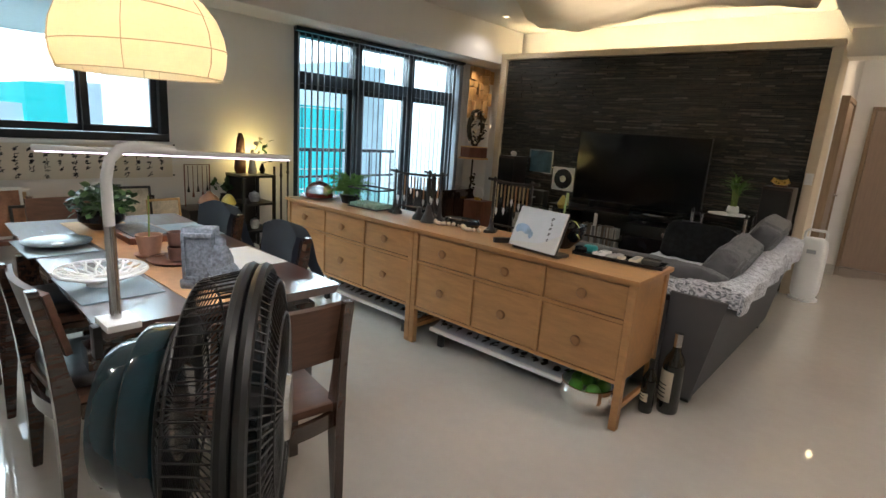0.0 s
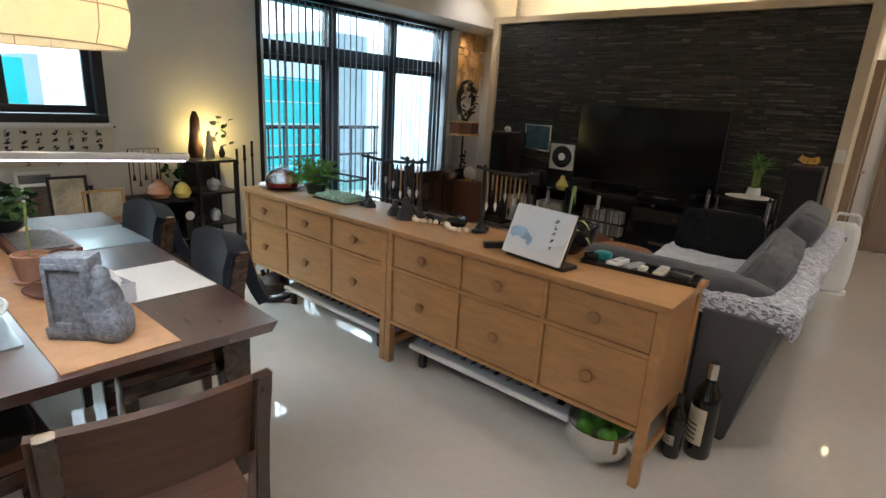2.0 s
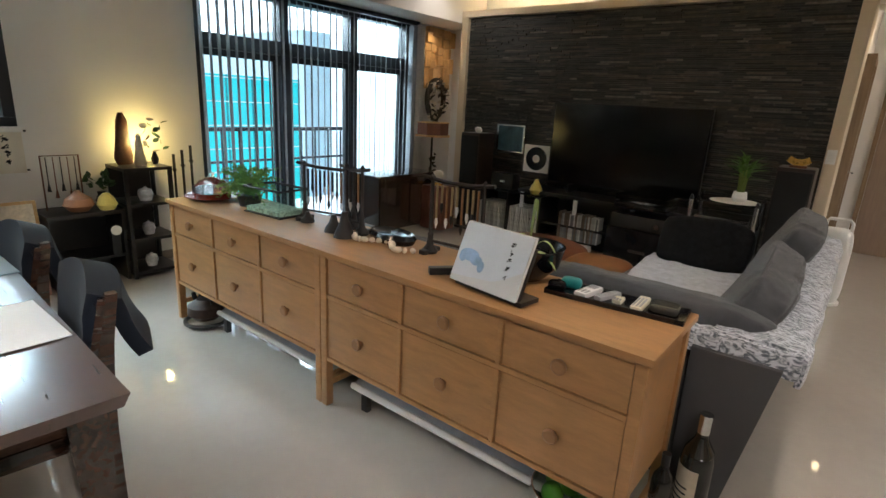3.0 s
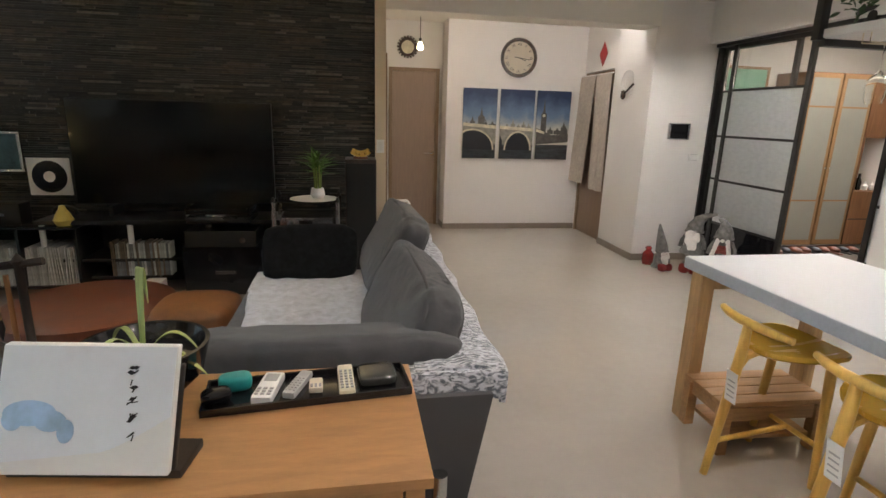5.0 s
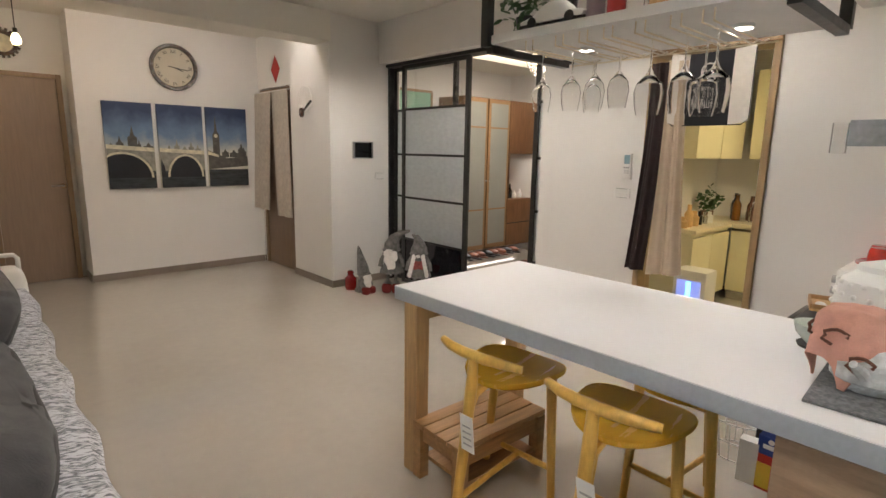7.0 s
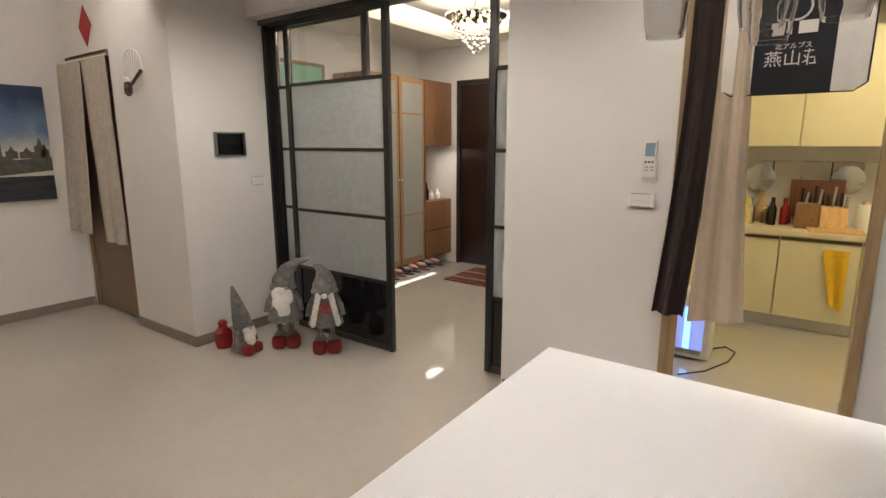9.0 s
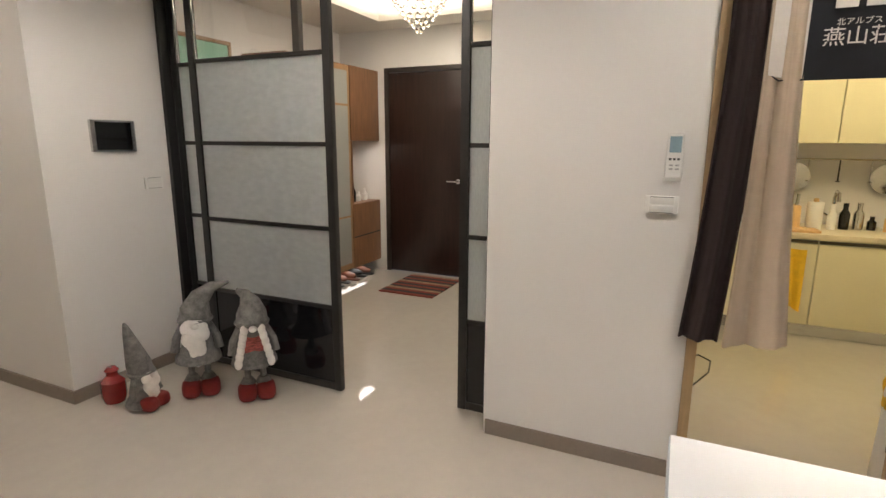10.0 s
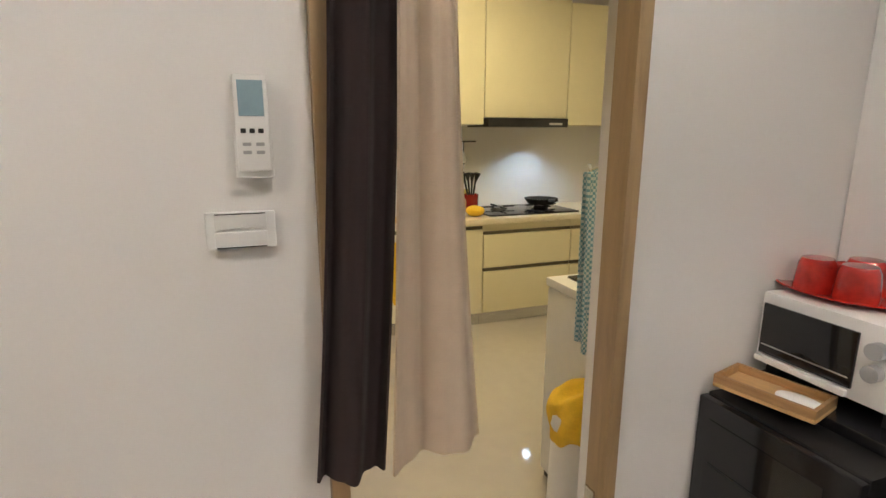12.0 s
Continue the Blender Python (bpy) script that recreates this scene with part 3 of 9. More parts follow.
# stacked stone wall: strips, with the nearest ones single parts
strip_shapes = []
for l in (0.09, 0.15, 0.22, 0.31):
    strip_shapes.append((l, mesh_of("stone_strip", block(-l / 2 + 0.001, -0.012, -0.0088, l / 2 - 0.001, 0.02, 0.0088, bev=0.0015), M["slate"])))
core = bpy.data.objects["stone_wall_core"]
rest, count = bmesh.new(), 0
z = 0.0
while z < 2.478:
    x = -4.56 - rnd.uniform(0, 0.2)
    while x < -0.73:
        l, shape = strip_shapes[rnd.randrange(4)]
        x0, x1 = max(x, -4.562), min(x + l, -0.724)
        y = 7.112 - rnd.choice((0, 0, 0.003, 0.006, 0.01, 0.016)) + rnd.uniform(-0.002, 0.002)
        if x0 == x and x1 == x + l and x > -1.42 and z > 0.85 and count < 300:
            ob = part("stone_strip", shape, None, core)
            ob.matrix_basis = pose(x + l / 2, y, z + 0.0095, rnd.uniform(-2, 2), 0, rnd.uniform(-0.5, 0.5))
            count += 1
        elif x1 - x0 > 0.015:
            tip = rnd.uniform(-0.0025, 0.0025)
            v = [rest.verts.new(p) for p in ((x0 + 0.001, y - 0.012 + tip, z + 0.001), (x1 - 0.001, y - 0.012 - tip, z + 0.001), (x1 - 0.001, y - 0.012 - tip, z + 0.018), (x0 + 0.001, y - 0.012 + tip, z + 0.018),
                                             (x0 + 0.001, 7.14, z + 0.001), (x1 - 0.001, 7.14, z + 0.001), (x1 - 0.001, 7.14, z + 0.018), (x0 + 0.001, 7.14, z + 0.018))]
            for f in ((0, 1, 2, 3), (1, 5, 6, 2), (4, 0, 3, 7), (3, 2, 6, 7), (4, 5, 1, 0)):
                rest.faces.new([v[i] for i in f])
        x += l
    z += 0.019
tagged(part("stone_strips", rest, M["slate"], core), kind="stuff")

# television and audio
tv = thing("television", "large black flat television, switched off, on a low stand", "television", (-2.41, 6.94, 0.62))
part("screen", block(-0.79, -0.022, 0.09, 0.79, -0.018, 0.935), M["screen"], tv)
part("bezel", block(-0.8, -0.017, 0.08, 0.8, 0.03, 0.945, bev=0.005), M["black"], tv)
for sx in (-0.5, 0.5):
    part("foot", block(sx - 0.015, -0.13, 0.0, sx + 0.015, 0.1, 0.08, bev=0.004), M["black"], tv)
stand = thing("tv_bench", "low black television bench against the stone wall", "bench", (-2.41, 6.82, 0))
part("top", block(-0.98, -0.22, 0.585, 0.98, 0.2, 0.62, bev=0.004), M["black"], stand)
part("shelf", block(-0.98, -0.22, 0.28, 0.98, 0.2, 0.305, bev=0.004), M["black"], stand)
part("back_panel", block(-0.98, 0.17, 0.0, 0.98, 0.2, 0.58), M["black"], stand)
for sx in (-0.94, -0.3, 0.3, 0.94):
    part("post", tube(bmesh.new(), [(sx, -0.19, 0), (sx, -0.19, 0.585)], 0.022, 12), M["white_matt"] if sx < 0.5 else M["black"], stand)
amp = thing("amplifier_cabinet", "black amplifier cabinet with a small nameplate", "amplifier", (-1.98, 6.66, 0))
part("body", block(-0.3, -0.2, 0.02, 0.3, 0.2, 0.42, bev=0.006), M["gloss_black"], amp)
part("receiver", block(-0.27, -0.21, 0.43, 0.27, 0.18, 0.56, bev=0.006), M["black"], amp)
part("dial", tube(bmesh.new(), [(0.17, -0.21, 0.49), (0.17, -0.235, 0.49)], 0.025, 16), M["steel"], amp)
part("nameplate", block(-0.06, -0.206, 0.2, 0.1, -0.2, 0.23), M["steel"], amp)
deck = thing("turntable", "black turntable with a smoked lid", "turntable", (-1.98, 6.6, 0.62))
part("plinth", block(-0.24, -0.18, 0.01, 0.24, 0.18, 0.06, bev=0.005), M["gloss_black"], deck)
part("platter", lathe(bmesh.new(), [(0, 0.06), (0.15, 0.06), (0.15, 0.075), (0, 0.075)]), M["steel"], deck)
part("lid", block(-0.24, -0.18, 0.08, 0.24, 0.18, 0.13, bev=0.004), glass("smoked_lid", (0.25, 0.25, 0.25)), deck)
cds = [material("cd_case_" + n, c, 0.35, vary=0.2, scale=30, spread=0.5) for n, c in (("pale", (0.5, 0.5, 0.48)), ("brown", (0.16, 0.12, 0.09)), ("grey", (0.2, 0.21, 0.22)))]
cd = [mesh_of("cd_case", block(-0.0065, -0.06, 0, 0.0065, 0.06, h, bev=0.001), cds[k]) for k, h in enumerate((0.125, 0.14, 0.12))]
for level in (0.306, 0.16):
    for k in range(26):
        ob = tagged(new("cd_case", cd[rnd.randrange(3)]), "upright disc case in a row on the bench", "cd case", "discs in the television bench")
        ob.matrix_basis = pose(-2.86 + k * 0.0175, 6.66, level, 0, rnd.uniform(-2, 2), 0)
part("disc_shelf", block(-0.62, -0.22, 0.14, -0.1, 0.16, 0.158), M["black"], stand)
hub = thing("white_cube_router", "small white cube device on the floor", "router", (-2.52, 6.5, 0))
part("body", block(-0.07, -0.07, 0.03, 0.07, 0.07, 0.15, bev=0.015), M["white_matt"], hub)
part("foot", block(-0.05, -0.05, 0, 0.05, 0.05, 0.029), M["black"], hub)
rack = thing("audio_rack", "black shelf rack with silver posts", "rack", (-1.31, 6.68, 0))
for h in (0.06, 0.33, 0.56, 0.8):
    part("shelf", block(-0.25, -0.2, h - 0.012, 0.25, 0.2, h, bev=0.003), M["gloss_black"], rack)
for sx in (-0.255, 0.255):
    for sy in (-0.19, 0.19):
        for h0, h1 in ((0.0, 0.32), (0.335, 0.55), (0.565, 0.79)):
            part("post", tube(bmesh.new(), [(sx, sy, h0), (sx, sy, h1)], 0.02, 14), M["steel"], rack)
        part("spike", tube(bmesh.new(), [(sx, sy, 0.79), (sx, sy, 0.83)], [0.02, 0.008], 12), M["black"], rack)
cdp = thing("cd_player", "silver disc player on the rack", "cd player", (-1.31, 6.66, 0.56))
part("case", block(-0.21, -0.17, 0.015, 0.21, 0.17, 0.1, bev=0.005), M["steel"], cdp)
part("window", block(-0.06, -0.174, 0.035, 0.05, -0.17, 0.08), M["gloss_black"], cdp)
part("knob", tube(bmesh.new(), [(-0.13, -0.17, 0.055), (-0.13, -0.185, 0.055)], 0.022, 16), M["chrome"], cdp)
pre = thing("preamplifier", "black preamplifier on the rack", "amplifier", (-1.31, 6.66, 0.33))
part("case", block(-0.21, -0.17, 0.015, 0.21, 0.17, 0.12, bev=0.005), M["black"], pre)
part("handle", block(-0.03, -0.178, 0.06, 0.04, -0.17, 0.07), M["steel"], pre)
single("lace_doily", lathe(bmesh.new(), [(0, 0.002), (0.19, 0.002), (0.2, 0.0), (0, 0.0)], 40), M["white_matt"], "white lace doily under the bamboo", "doily", (-1.25, 6.62, 0.802))
green = material("bright_leaf", (0.09, 0.2, 0.03), 0.5, vary=0.3, scale=20, spread=0.35)
fern_green = material("fern_leaf", (0.17, 0.36, 0.07), 0.6, vary=0.25, scale=20, spread=0.3)
dark_green = material("dark_leaf", (0.035, 0.09, 0.025), 0.45, vary=0.3, scale=20, spread=0.35)
stem_green = material("bamboo_stem", (0.2, 0.26, 0.06), 0.45, vary=0.2, scale=20)
bam = thing("lucky_bamboo", "lucky bamboo in a small white pot", "plant", (-1.22, 6.62, 0.806))
part("pot", lathe(bmesh.new(), [(0, 0), (0.045, 0), (0.06, 0.03), (0.05, 0.085), (0.045, 0.085), (0.045, 0.07), (0, 0.07)]), M["white"], bam)
long_leaf = leaf_mesh("leaf", 0.16, 0.022, green, 0.35)
for k in range(7):
    a = k * 0.9
    part("stem", tube(bmesh.new(), [(0.022 * math.cos(a), 0.022 * math.sin(a), 0.07), (0.03 * math.cos(a), 0.03 * math.sin(a), 0.2 + 0.012 * k)], 0.007, 8), stem_green, bam)
    for j in range(9):
        ob = part("leaf", long_leaf, None, bam)
        ob.matrix_basis = pose(0.03 * math.cos(a), 0.03 * math.sin(a), 0.16 + 0.012 * k + 0.012 * j, 0, -50 + rnd.uniform(-25, 30), rnd.uniform(0, 360))
spk_wood = material("dark_speaker_veneer", (0.03, 0.016, 0.012), 0.35, vary=0.4, scale=4, grain=(10, 10, 1))
grille = material("speaker_cloth", (0.012, 0.012, 0.012), 0.95, bump=0.3, bump_scale=300)
for sx, sy, h in ((-0.86, 6.75, 1.13), (-4.14, 6.8, 1.165)):
    spk = thing("floor_speaker", "tall dark wooden floor speaker beside the stone wall", "speaker", (sx, sy, 0), group="pair of floor speakers")
    part("cabinet", block(-0.13, -0.14, 0.03, 0.13, 0.18, h, bev=0.006), spk_wood, spk)
    part("grille", block(-0.12, -0.155, 0.1, 0.12, -0.141, h - 0.03, bev=0.004), grille, spk)
    part("plinth", block(-0.15, -0.16, 0.0, 0.15, 0.2, 0.029, bev=0.004), M["black"], spk)
gold = material("gilded_metal", (0.75, 0.48, 0.12), 0.28, 1.0, vary=0.15, scale=30)
ingot = thing("gold_ingot_ornament", "gilded ingot ornament on the speaker", "ornament", (-0.86, 6.72, 1.131))
bm = bmesh.new()
sheet(bm, lambda u, v: ((u - 0.5) * 0.15 * (0.5 + 0.5 * v), 0.055 * math.cos(math.pi * (v - 0.5)) * (1 if v < 2 else 0) - 0.03, 0.02 + 0.05 * v * (0.5 + 2 * (u - 0.5) ** 2)), 12, 6, 0.05)
part("ingot", bm, gold, ingot)
part("base", block(-0.06, -0.04, 0, 0.06, 0.04, 0.018, bev=0.004), red_wood, ingot)
single("white_figurine", pillow(bmesh.new(), 0, 0, 0.035, 0.05, 0.03, 0.035, 2.2, 10, 0.3), M["white"], "small white figurine on the speaker", "figurine", (-4.12, 6.78, 1.166))
# framed print and record sleeve leaning on the shelf
pic = thing("framed_print", "blue-grey print in a thin pale frame", "picture", (-3.835, 7.07, 0.95))
part("print", block(-0.17, -0.004, 0.02, 0.17, 0, 0.31), material("blue_print", (0.05, 0.11, 0.15), 0.3, vary=0.6, scale=5), pic)
bm = bmesh.new()
for a in ((-0.195, -0.012, 0, 0.195, 0.01, 0.02), (-0.195, -0.012, 0.31, 0.195, 0.01, 0.33), (-0.195, -0.012, 0.02, -0.17, 0.01, 0.31), (0.17, -0.012, 0.02, 0.195, 0.01, 0.31)):
    box(bm, *a, bev=0.002)
part("frame", bm, M["steel"], pic)
lp = thing("record_sleeve", "white record sleeve with a black disc in front", "record", (-3.455, 7.06, 0.755))
part("sleeve", block(-0.165, -0.004, 0, 0.165, 0.0, 0.315), M["white_matt"], lp)
bm = bmesh.new()
tube(bm, [(0, -0.005, 0.158), (0, -0.008, 0.158)], 0.135, 40)
part("disc", bm, M["gloss_black"], lp)
part("label", tube(bmesh.new(), [(0, -0.0085, 0.158), (0, -0.011, 0.158)], 0.045, 30), M["white_matt"], lp)
shelf = thing("record_shelf", "low glass-topped record shelf full of sleeves", "shelf", (-3.5, 6.75, 0))
part("top", block(-0.42, -0.2, 0.56, 0.42, 0.25, 0.575, bev=0.003), M["gloss_black"], shelf)
part("bottom", block(-0.42, -0.2, 0.08, 0.42, 0.25, 0.1), M["black"], shelf)
for sx in (-0.41, 0.0, 0.41):
    part("divider", block(sx - 0.01, -0.19, 0.1, sx + 0.01, 0.24, 0.56), M["black"], shelf)
sleeves = mesh_of("record_sleeve", block(-0.004, -0.15, 0, 0.004, 0.15, 0.31), cds[0])
for k in range(36):
    ob = tagged(new("record", sleeves), "record sleeve standing in the low shelf", "record", "records in the shelf")
    ob.matrix_basis = pose(-3.88 + k * 0.0215 + (0.02 if k > 17 else 0), 6.72, 0.101, 0, rnd.uniform(-3, 3), 0)
box_ = thing("table_clock", "round white clock on a red wooden case", "clock", (-4.42, 6.45, 0.0))
part("case", block(-0.16, -0.13, 0, 0.16, 0.13, 0.52, bev=0.008), red_wood, box_)
bm = bmesh.new()
tube(bm, [(0, -0.02, 0.62), (0, 0.02, 0.62)], 0.085, 28)
part("dial", bm, M["white_matt"], box_)
part("stem", block(-0.04, -0.04, 0.52, 0.04, 0.04, 0.56, bev=0.004), gold, box_)
bag = thing("black_radio", "black portable radio on the record shelf", "radio", (-3.62, 6.7, 0.576))
part("body", block(-0.14, -0.08, 0, 0.14, 0.08, 0.18, bev=0.025), M["black"], bag)
part("badge", block(-0.03, -0.084, 0.08, 0.03, -0.08, 0.1), M["steel"], bag)
gourd_y = material("pale_yellow_gourd", (0.62, 0.5, 0.12), 0.45, vary=0.12, scale=12)
single("yellow_gourd", lathe(bmesh.new(), [(0, 0), (0.05, 0.005), (0.072, 0.05), (0.05, 0.1), (0.026, 0.14), (0.02, 0.165), (0, 0.17)]), gourd_y, "small yellow gourd on the record shelf", "gourd", (-3.18, 6.62, 0.576))
bm = bmesh.new()
tube(bm, [(0.09 * math.cos(k / 10 * math.pi), 0.0, 0.1 + 0.05 * math.sin(k / 10 * math.pi)) for k in range(20)], 0.012, 8, True)
single("dark_ring_ornament", bm, M["black"], "dark ring ornament before the stone wall", "ornament", (-3.3, 6.9, 0.535))

# sofa
G, S = M["grey_fabric"], M["grey_side"]
sofa = thing("corner_sofa", "grey fabric corner sofa with loose back cushions", "sofa", (-0.55, 3.62, 0))


def lean(bm, f):
    for v in bm.verts:
        v.co = Vector(f(v.co))
    return bm


bm = block(-1.05, 0.02, 0.05, -0.06, 2.0, 0.3, bev=0.02)
part("base", bm, S, sofa)
bm = block(-2.5, 0.02, 0.05, -1.06, 0.72, 0.3, bev=0.02)
part("base", bm, S, sofa)
bm = block(-0.24, 0.0, 0.05, -0.06, 2.02, 0.69, bev=0.03)
part("back_panel", lean(bm, lambda p: (p.x + (0.12 * p.z / 0.69 if p.x > -0.15 else 0.02 * p.z), p.y, p.z + 0.025 * p.y * (p.z > 0.3))), S, sofa)
bm = block(-2.5, -0.04, 0.05, -0.25, 0.16, 0.6, bev=0.03)
part("back_panel", bm, S, sofa)
part("side_panel", lean(block(-0.245, -0.04, 0.05, -0.06, 0.0, 0.66, bev=0.008), lambda p: (p.x + (0.12 * p.z / 0.69 if p.x > -0.15 else 0), p.y - 0.03 * p.z, p.z)), S, sofa)
part("seat_cushion", pillow(bmesh.new(), -0.65, 1.3, 0.36, 0.38, 0.68, 0.1, 6, 22, 0.02), G, sofa)
part("seat_cushion", pillow(bmesh.new(), -1.8, 0.45, 0.36, 0.7, 0.3, 0.1, 6, 22, 0.02), G, sofa)
tilt = pose(0, 0, 0, 0, 27, 3)


def crumple(bm, seed, amount):
    """Soft creases that run across a stuffed cushion."""
    for v in bm.verts:
        q = v.co * 5 + Vector((seed, 0, 0))
        crease = 1 - abs(noise.noise(Vector((q.x * 1.2, q.y * 2.4 + q.z, q.z * 0.7)))) * 3
        v.co.z += amount * (max(0, crease) - 0.4)
        v.co.x += amount * 0.8 * noise.noise(q * 1.6)
    return bm


for k, (cx, cy, cz, hl, hh) in enumerate(((-0.16, 0.68, 0.665, 0.51, 0.235), (-0.15, 1.6, 0.73, 0.42, 0.25))):
    cushion = part("back_cushion", crumple(pillow(bmesh.new(), cx, cy, cz, 0.1, hl, hh, 5.2, 40, 0.06, tilt), k * 7, 0.01), G, sofa)
    for side in (-1, 1):
        seam = []
        for a in range(48):
            c, n = math.cos(a / 24 * math.pi), math.sin(a / 24 * math.pi)
            seam.append(tilt @ Vector((side * 0.072, hl * 0.97 * math.copysign(abs(c) ** 0.45, c), hh * 0.96 * math.copysign(abs(n) ** 0.45, n))) + Vector((cx, cy, cz)))
        part("piping", tube(bmesh.new(), seam, 0.006, 6, True), S, cushion)
for bx, by, bz, bl, bh, br in ((-0.585, 0.235, 0.66, 0.575, 0.112, pose(0, 0, 0, -14, -1, -3)), (-1.78, 0.2, 0.62, 0.58, 0.085, pose(0, 0, 0, -14, 2, 2))):
    bol = part("bolster", crumple(pillow(bmesh.new(), bx, by, bz, bl, 0.2, bh, 4.4, 34, 0.03, br), bx * 9, 0.008), G, sofa)
    seam = []
    for a in range(48):
        c, n = math.cos(a / 24 * math.pi), math.sin(a / 24 * math.pi)
        seam.append(br @ Vector((bl * 0.985 * math.copysign(abs(c) ** 0.4, c), 0.196 * math.copysign(abs(n) ** 0.4, n), 0)) + Vector((bx, by, bz)))
    part("piping", tube(bmesh.new(), seam, 0.007, 6, True), S, bol)
for sx, sy in ((-0.1, 0.06), (-0.1, 1.92), (-0.98, 1.92)):
    part("foot", block(sx - 0.03, sy - 0.03, 0, sx + 0.03, sy + 0.03, 0.05), M["black"], sofa)
# patterned throw over the sofa's back
fur = material("grey_white_throw", (0.42, 0.43, 0.47), 0.95, vary=0.3, scale=30, bump=0.9, bump_scale=70, sheen=0.3)
fn0, fl0 = fur.node_tree.nodes, fur.node_tree.links
f_hair, f_ramp, f_map, f_co = (fn0.new("ShaderNode" + k) for k in ("TexNoise", "ValToRGB", "Mapping", "TexCoord"))
f_hair.inputs["Scale"].default_value, f_hair.inputs["Detail"].default_value, f_hair.inputs["Distortion"].default_value = 1.0, 5, 1.6
f_map.inputs["Scale"].default_value = (26, 85, 40)
f_map.inputs["Rotation"].default_value = (0, 0, 0.6)
f_ramp.color_ramp.elements[0].position, f_ramp.color_ramp.elements[0].color = 0.41, (0.13, 0.14, 0.165, 1)
f_ramp.color_ramp.elements[1].position, f_ramp.color_ramp.elements[1].color = 0.56, (0.63, 0.64, 0.69, 1)
fl0.new(f_co.outputs["Object"], f_map.inputs[0])
fl0.new(f_map.outputs[0], f_hair.inputs["Vector"])
fl0.new(f_hair.outputs[0], f_ramp.inputs[0])
fl0.new(f_ramp.outputs[0], fn0["Principled BSDF"].inputs["Base Color"])
bm = bmesh.new()


def throw_back(u, v):
    y = 3.615 + u * 2.055
    lift = 0.705 + 0.03 * (y - 3.6) + 0.012 * noise.noise(Vector((u * 16, v * 9, 0)))
    s = v * 0.5
    if s < 0.16:
        return (-0.74 + s, y, lift + 0.012)
    if s < 0.3:
        return (-0.58 + (s - 0.16), y, lift + 0.02 - 0.02 * ((s - 0.16) / 0.14) ** 2)
    return (-0.445 + 0.01 * math.sin(u * 30) - 0.03 * (s - 0.3), y, lift - 0.01 - (s - 0.3) * 0.5)


sheet(bm, throw_back, 60, 18, 0.02)
throw = thing("patterned_throw", "grey and white leaf-patterned throw over the sofa back", "throw", (0, 0, 0))
part("long_side", bm, fur, throw)
bm = bmesh.new()


def throw_end(u, v):
    x = -0.86 + u * 0.41
    s = v * 0.36
    lift = 0.712 + 0.008 * noise.noise(Vector((u * 9, v * 9, 5)))
    if s < 0.2:
        return (x, 3.805 - s, lift)
    return (x, 3.603 - 0.08 * (s - 0.2), lift - (s - 0.2) * 0.5)


sheet(bm, throw_end, 24, 16, 0.02)
part("near_end", bm, fur, throw)
pale_fur = material("pale_fleece", (0.5, 0.51, 0.56), 0.95, vary=0.25, scale=22, bump=1.0, bump_scale=70, sheen=0.4)
bm = bmesh.new()
sheet(bm, lambda u, v: (-1.56 + u * 0.72 + 0.04 * math.sin(v * 5) * (1 - u), 4.2 + v * 1.36, (0.475 if u > 0.06 else 0.475 - (0.06 - u) * 2.4) + 0.012 * noise.noise(Vector((u * 8, v * 12, 1)))), 26, 30, 0.02)
single("fleece_seat_throw", bm, pale_fur, "pale grey fleece spread over the sofa seat", "throw")
damask = material("black_damask", (0.007, 0.007, 0.008), 0.75, vary=0.9, scale=22, bump=0.4, bump_scale=40)
damask.node_tree.nodes["Principled BSDF"].inputs["Specular IOR Level"].default_value = 0.12
single("black_cushion", pillow(bmesh.new(), 0, 0, 0.15, 0.3, 0.06, 0.18, 5.5, 24, 0.06, pose(0, 0, 0, -28)), damask, "black patterned cushion on the sofa seat", "cushion", (-1.2, 5.5, 0.475))

# low round table, stool and rug between sofa and television
leather = material("red_brown_leather", (0.14, 0.045, 0.022), 0.4, vary=0.3, scale=7, bump=0.3, bump_scale=80)
rt = thing("round_low_table", "round red-brown leather low table", "table", (-2.45, 5.3, 0))
part("tabletop", lathe(bmesh.new(), [(0, 0.4), (0.42, 0.4), (0.455, 0.385), (0.455, 0.33), (0.42, 0.3), (0, 0.3)], 44), leather, rt)
part("drum", lathe(bmesh.new(), [(0, 0), (0.3, 0), (0.36, 0.299), (0, 0.299)], 40), leather, rt)
pf = thing("leather_pouf", "small round brown leather stool", "stool", (-1.85, 5.25, 0))
part("seat", pillow(bmesh.new(), 0, 0, 0.33, 0.24, 0.24, 0.09, 3.5, 18), material("tan_leather", (0.22, 0.09, 0.03), 0.45, vary=0.25, scale=8, bump=0.2), pf)
part("drum", lathe(bmesh.new(), [(0, 0), (0.19, 0), (0.2, 0.27), (0, 0.27)], 30), red_wood, pf)
bm = bmesh.new()
sheet(bm, lambda u, v: (-3.3 + 2.0 * u, 4.5 + 1.6 * v, 0.008 + 0.002 * noise.noise(Vector((u * 30, v * 30, 0)))), 20, 20, 0.012)
single("woven_rug", bm, material("woven_rug", (0.09, 0.07, 0.05), 0.95, vary=0.8, scale=9, bump=0.6, bump_scale=90, grain=(1, 6, 1)), "dark woven rug under the low table", "rug")
bm = bmesh.new()
sheet(bm, lambda u, v: (-3.4 + 1.3 * u, 3.85 + 0.5 * v, 0.47 + 0.01 * noise.noise(Vector((u * 9, v * 9, 3)))), 20, 12, 0.015)
single("white_seat_cover", bm, M["white_matt"], "white cover spread on the low bench", "cover")
bn = thing("low_bench", "low dark bench before the balcony door", "bench", (-3.6, 4.2, 0))
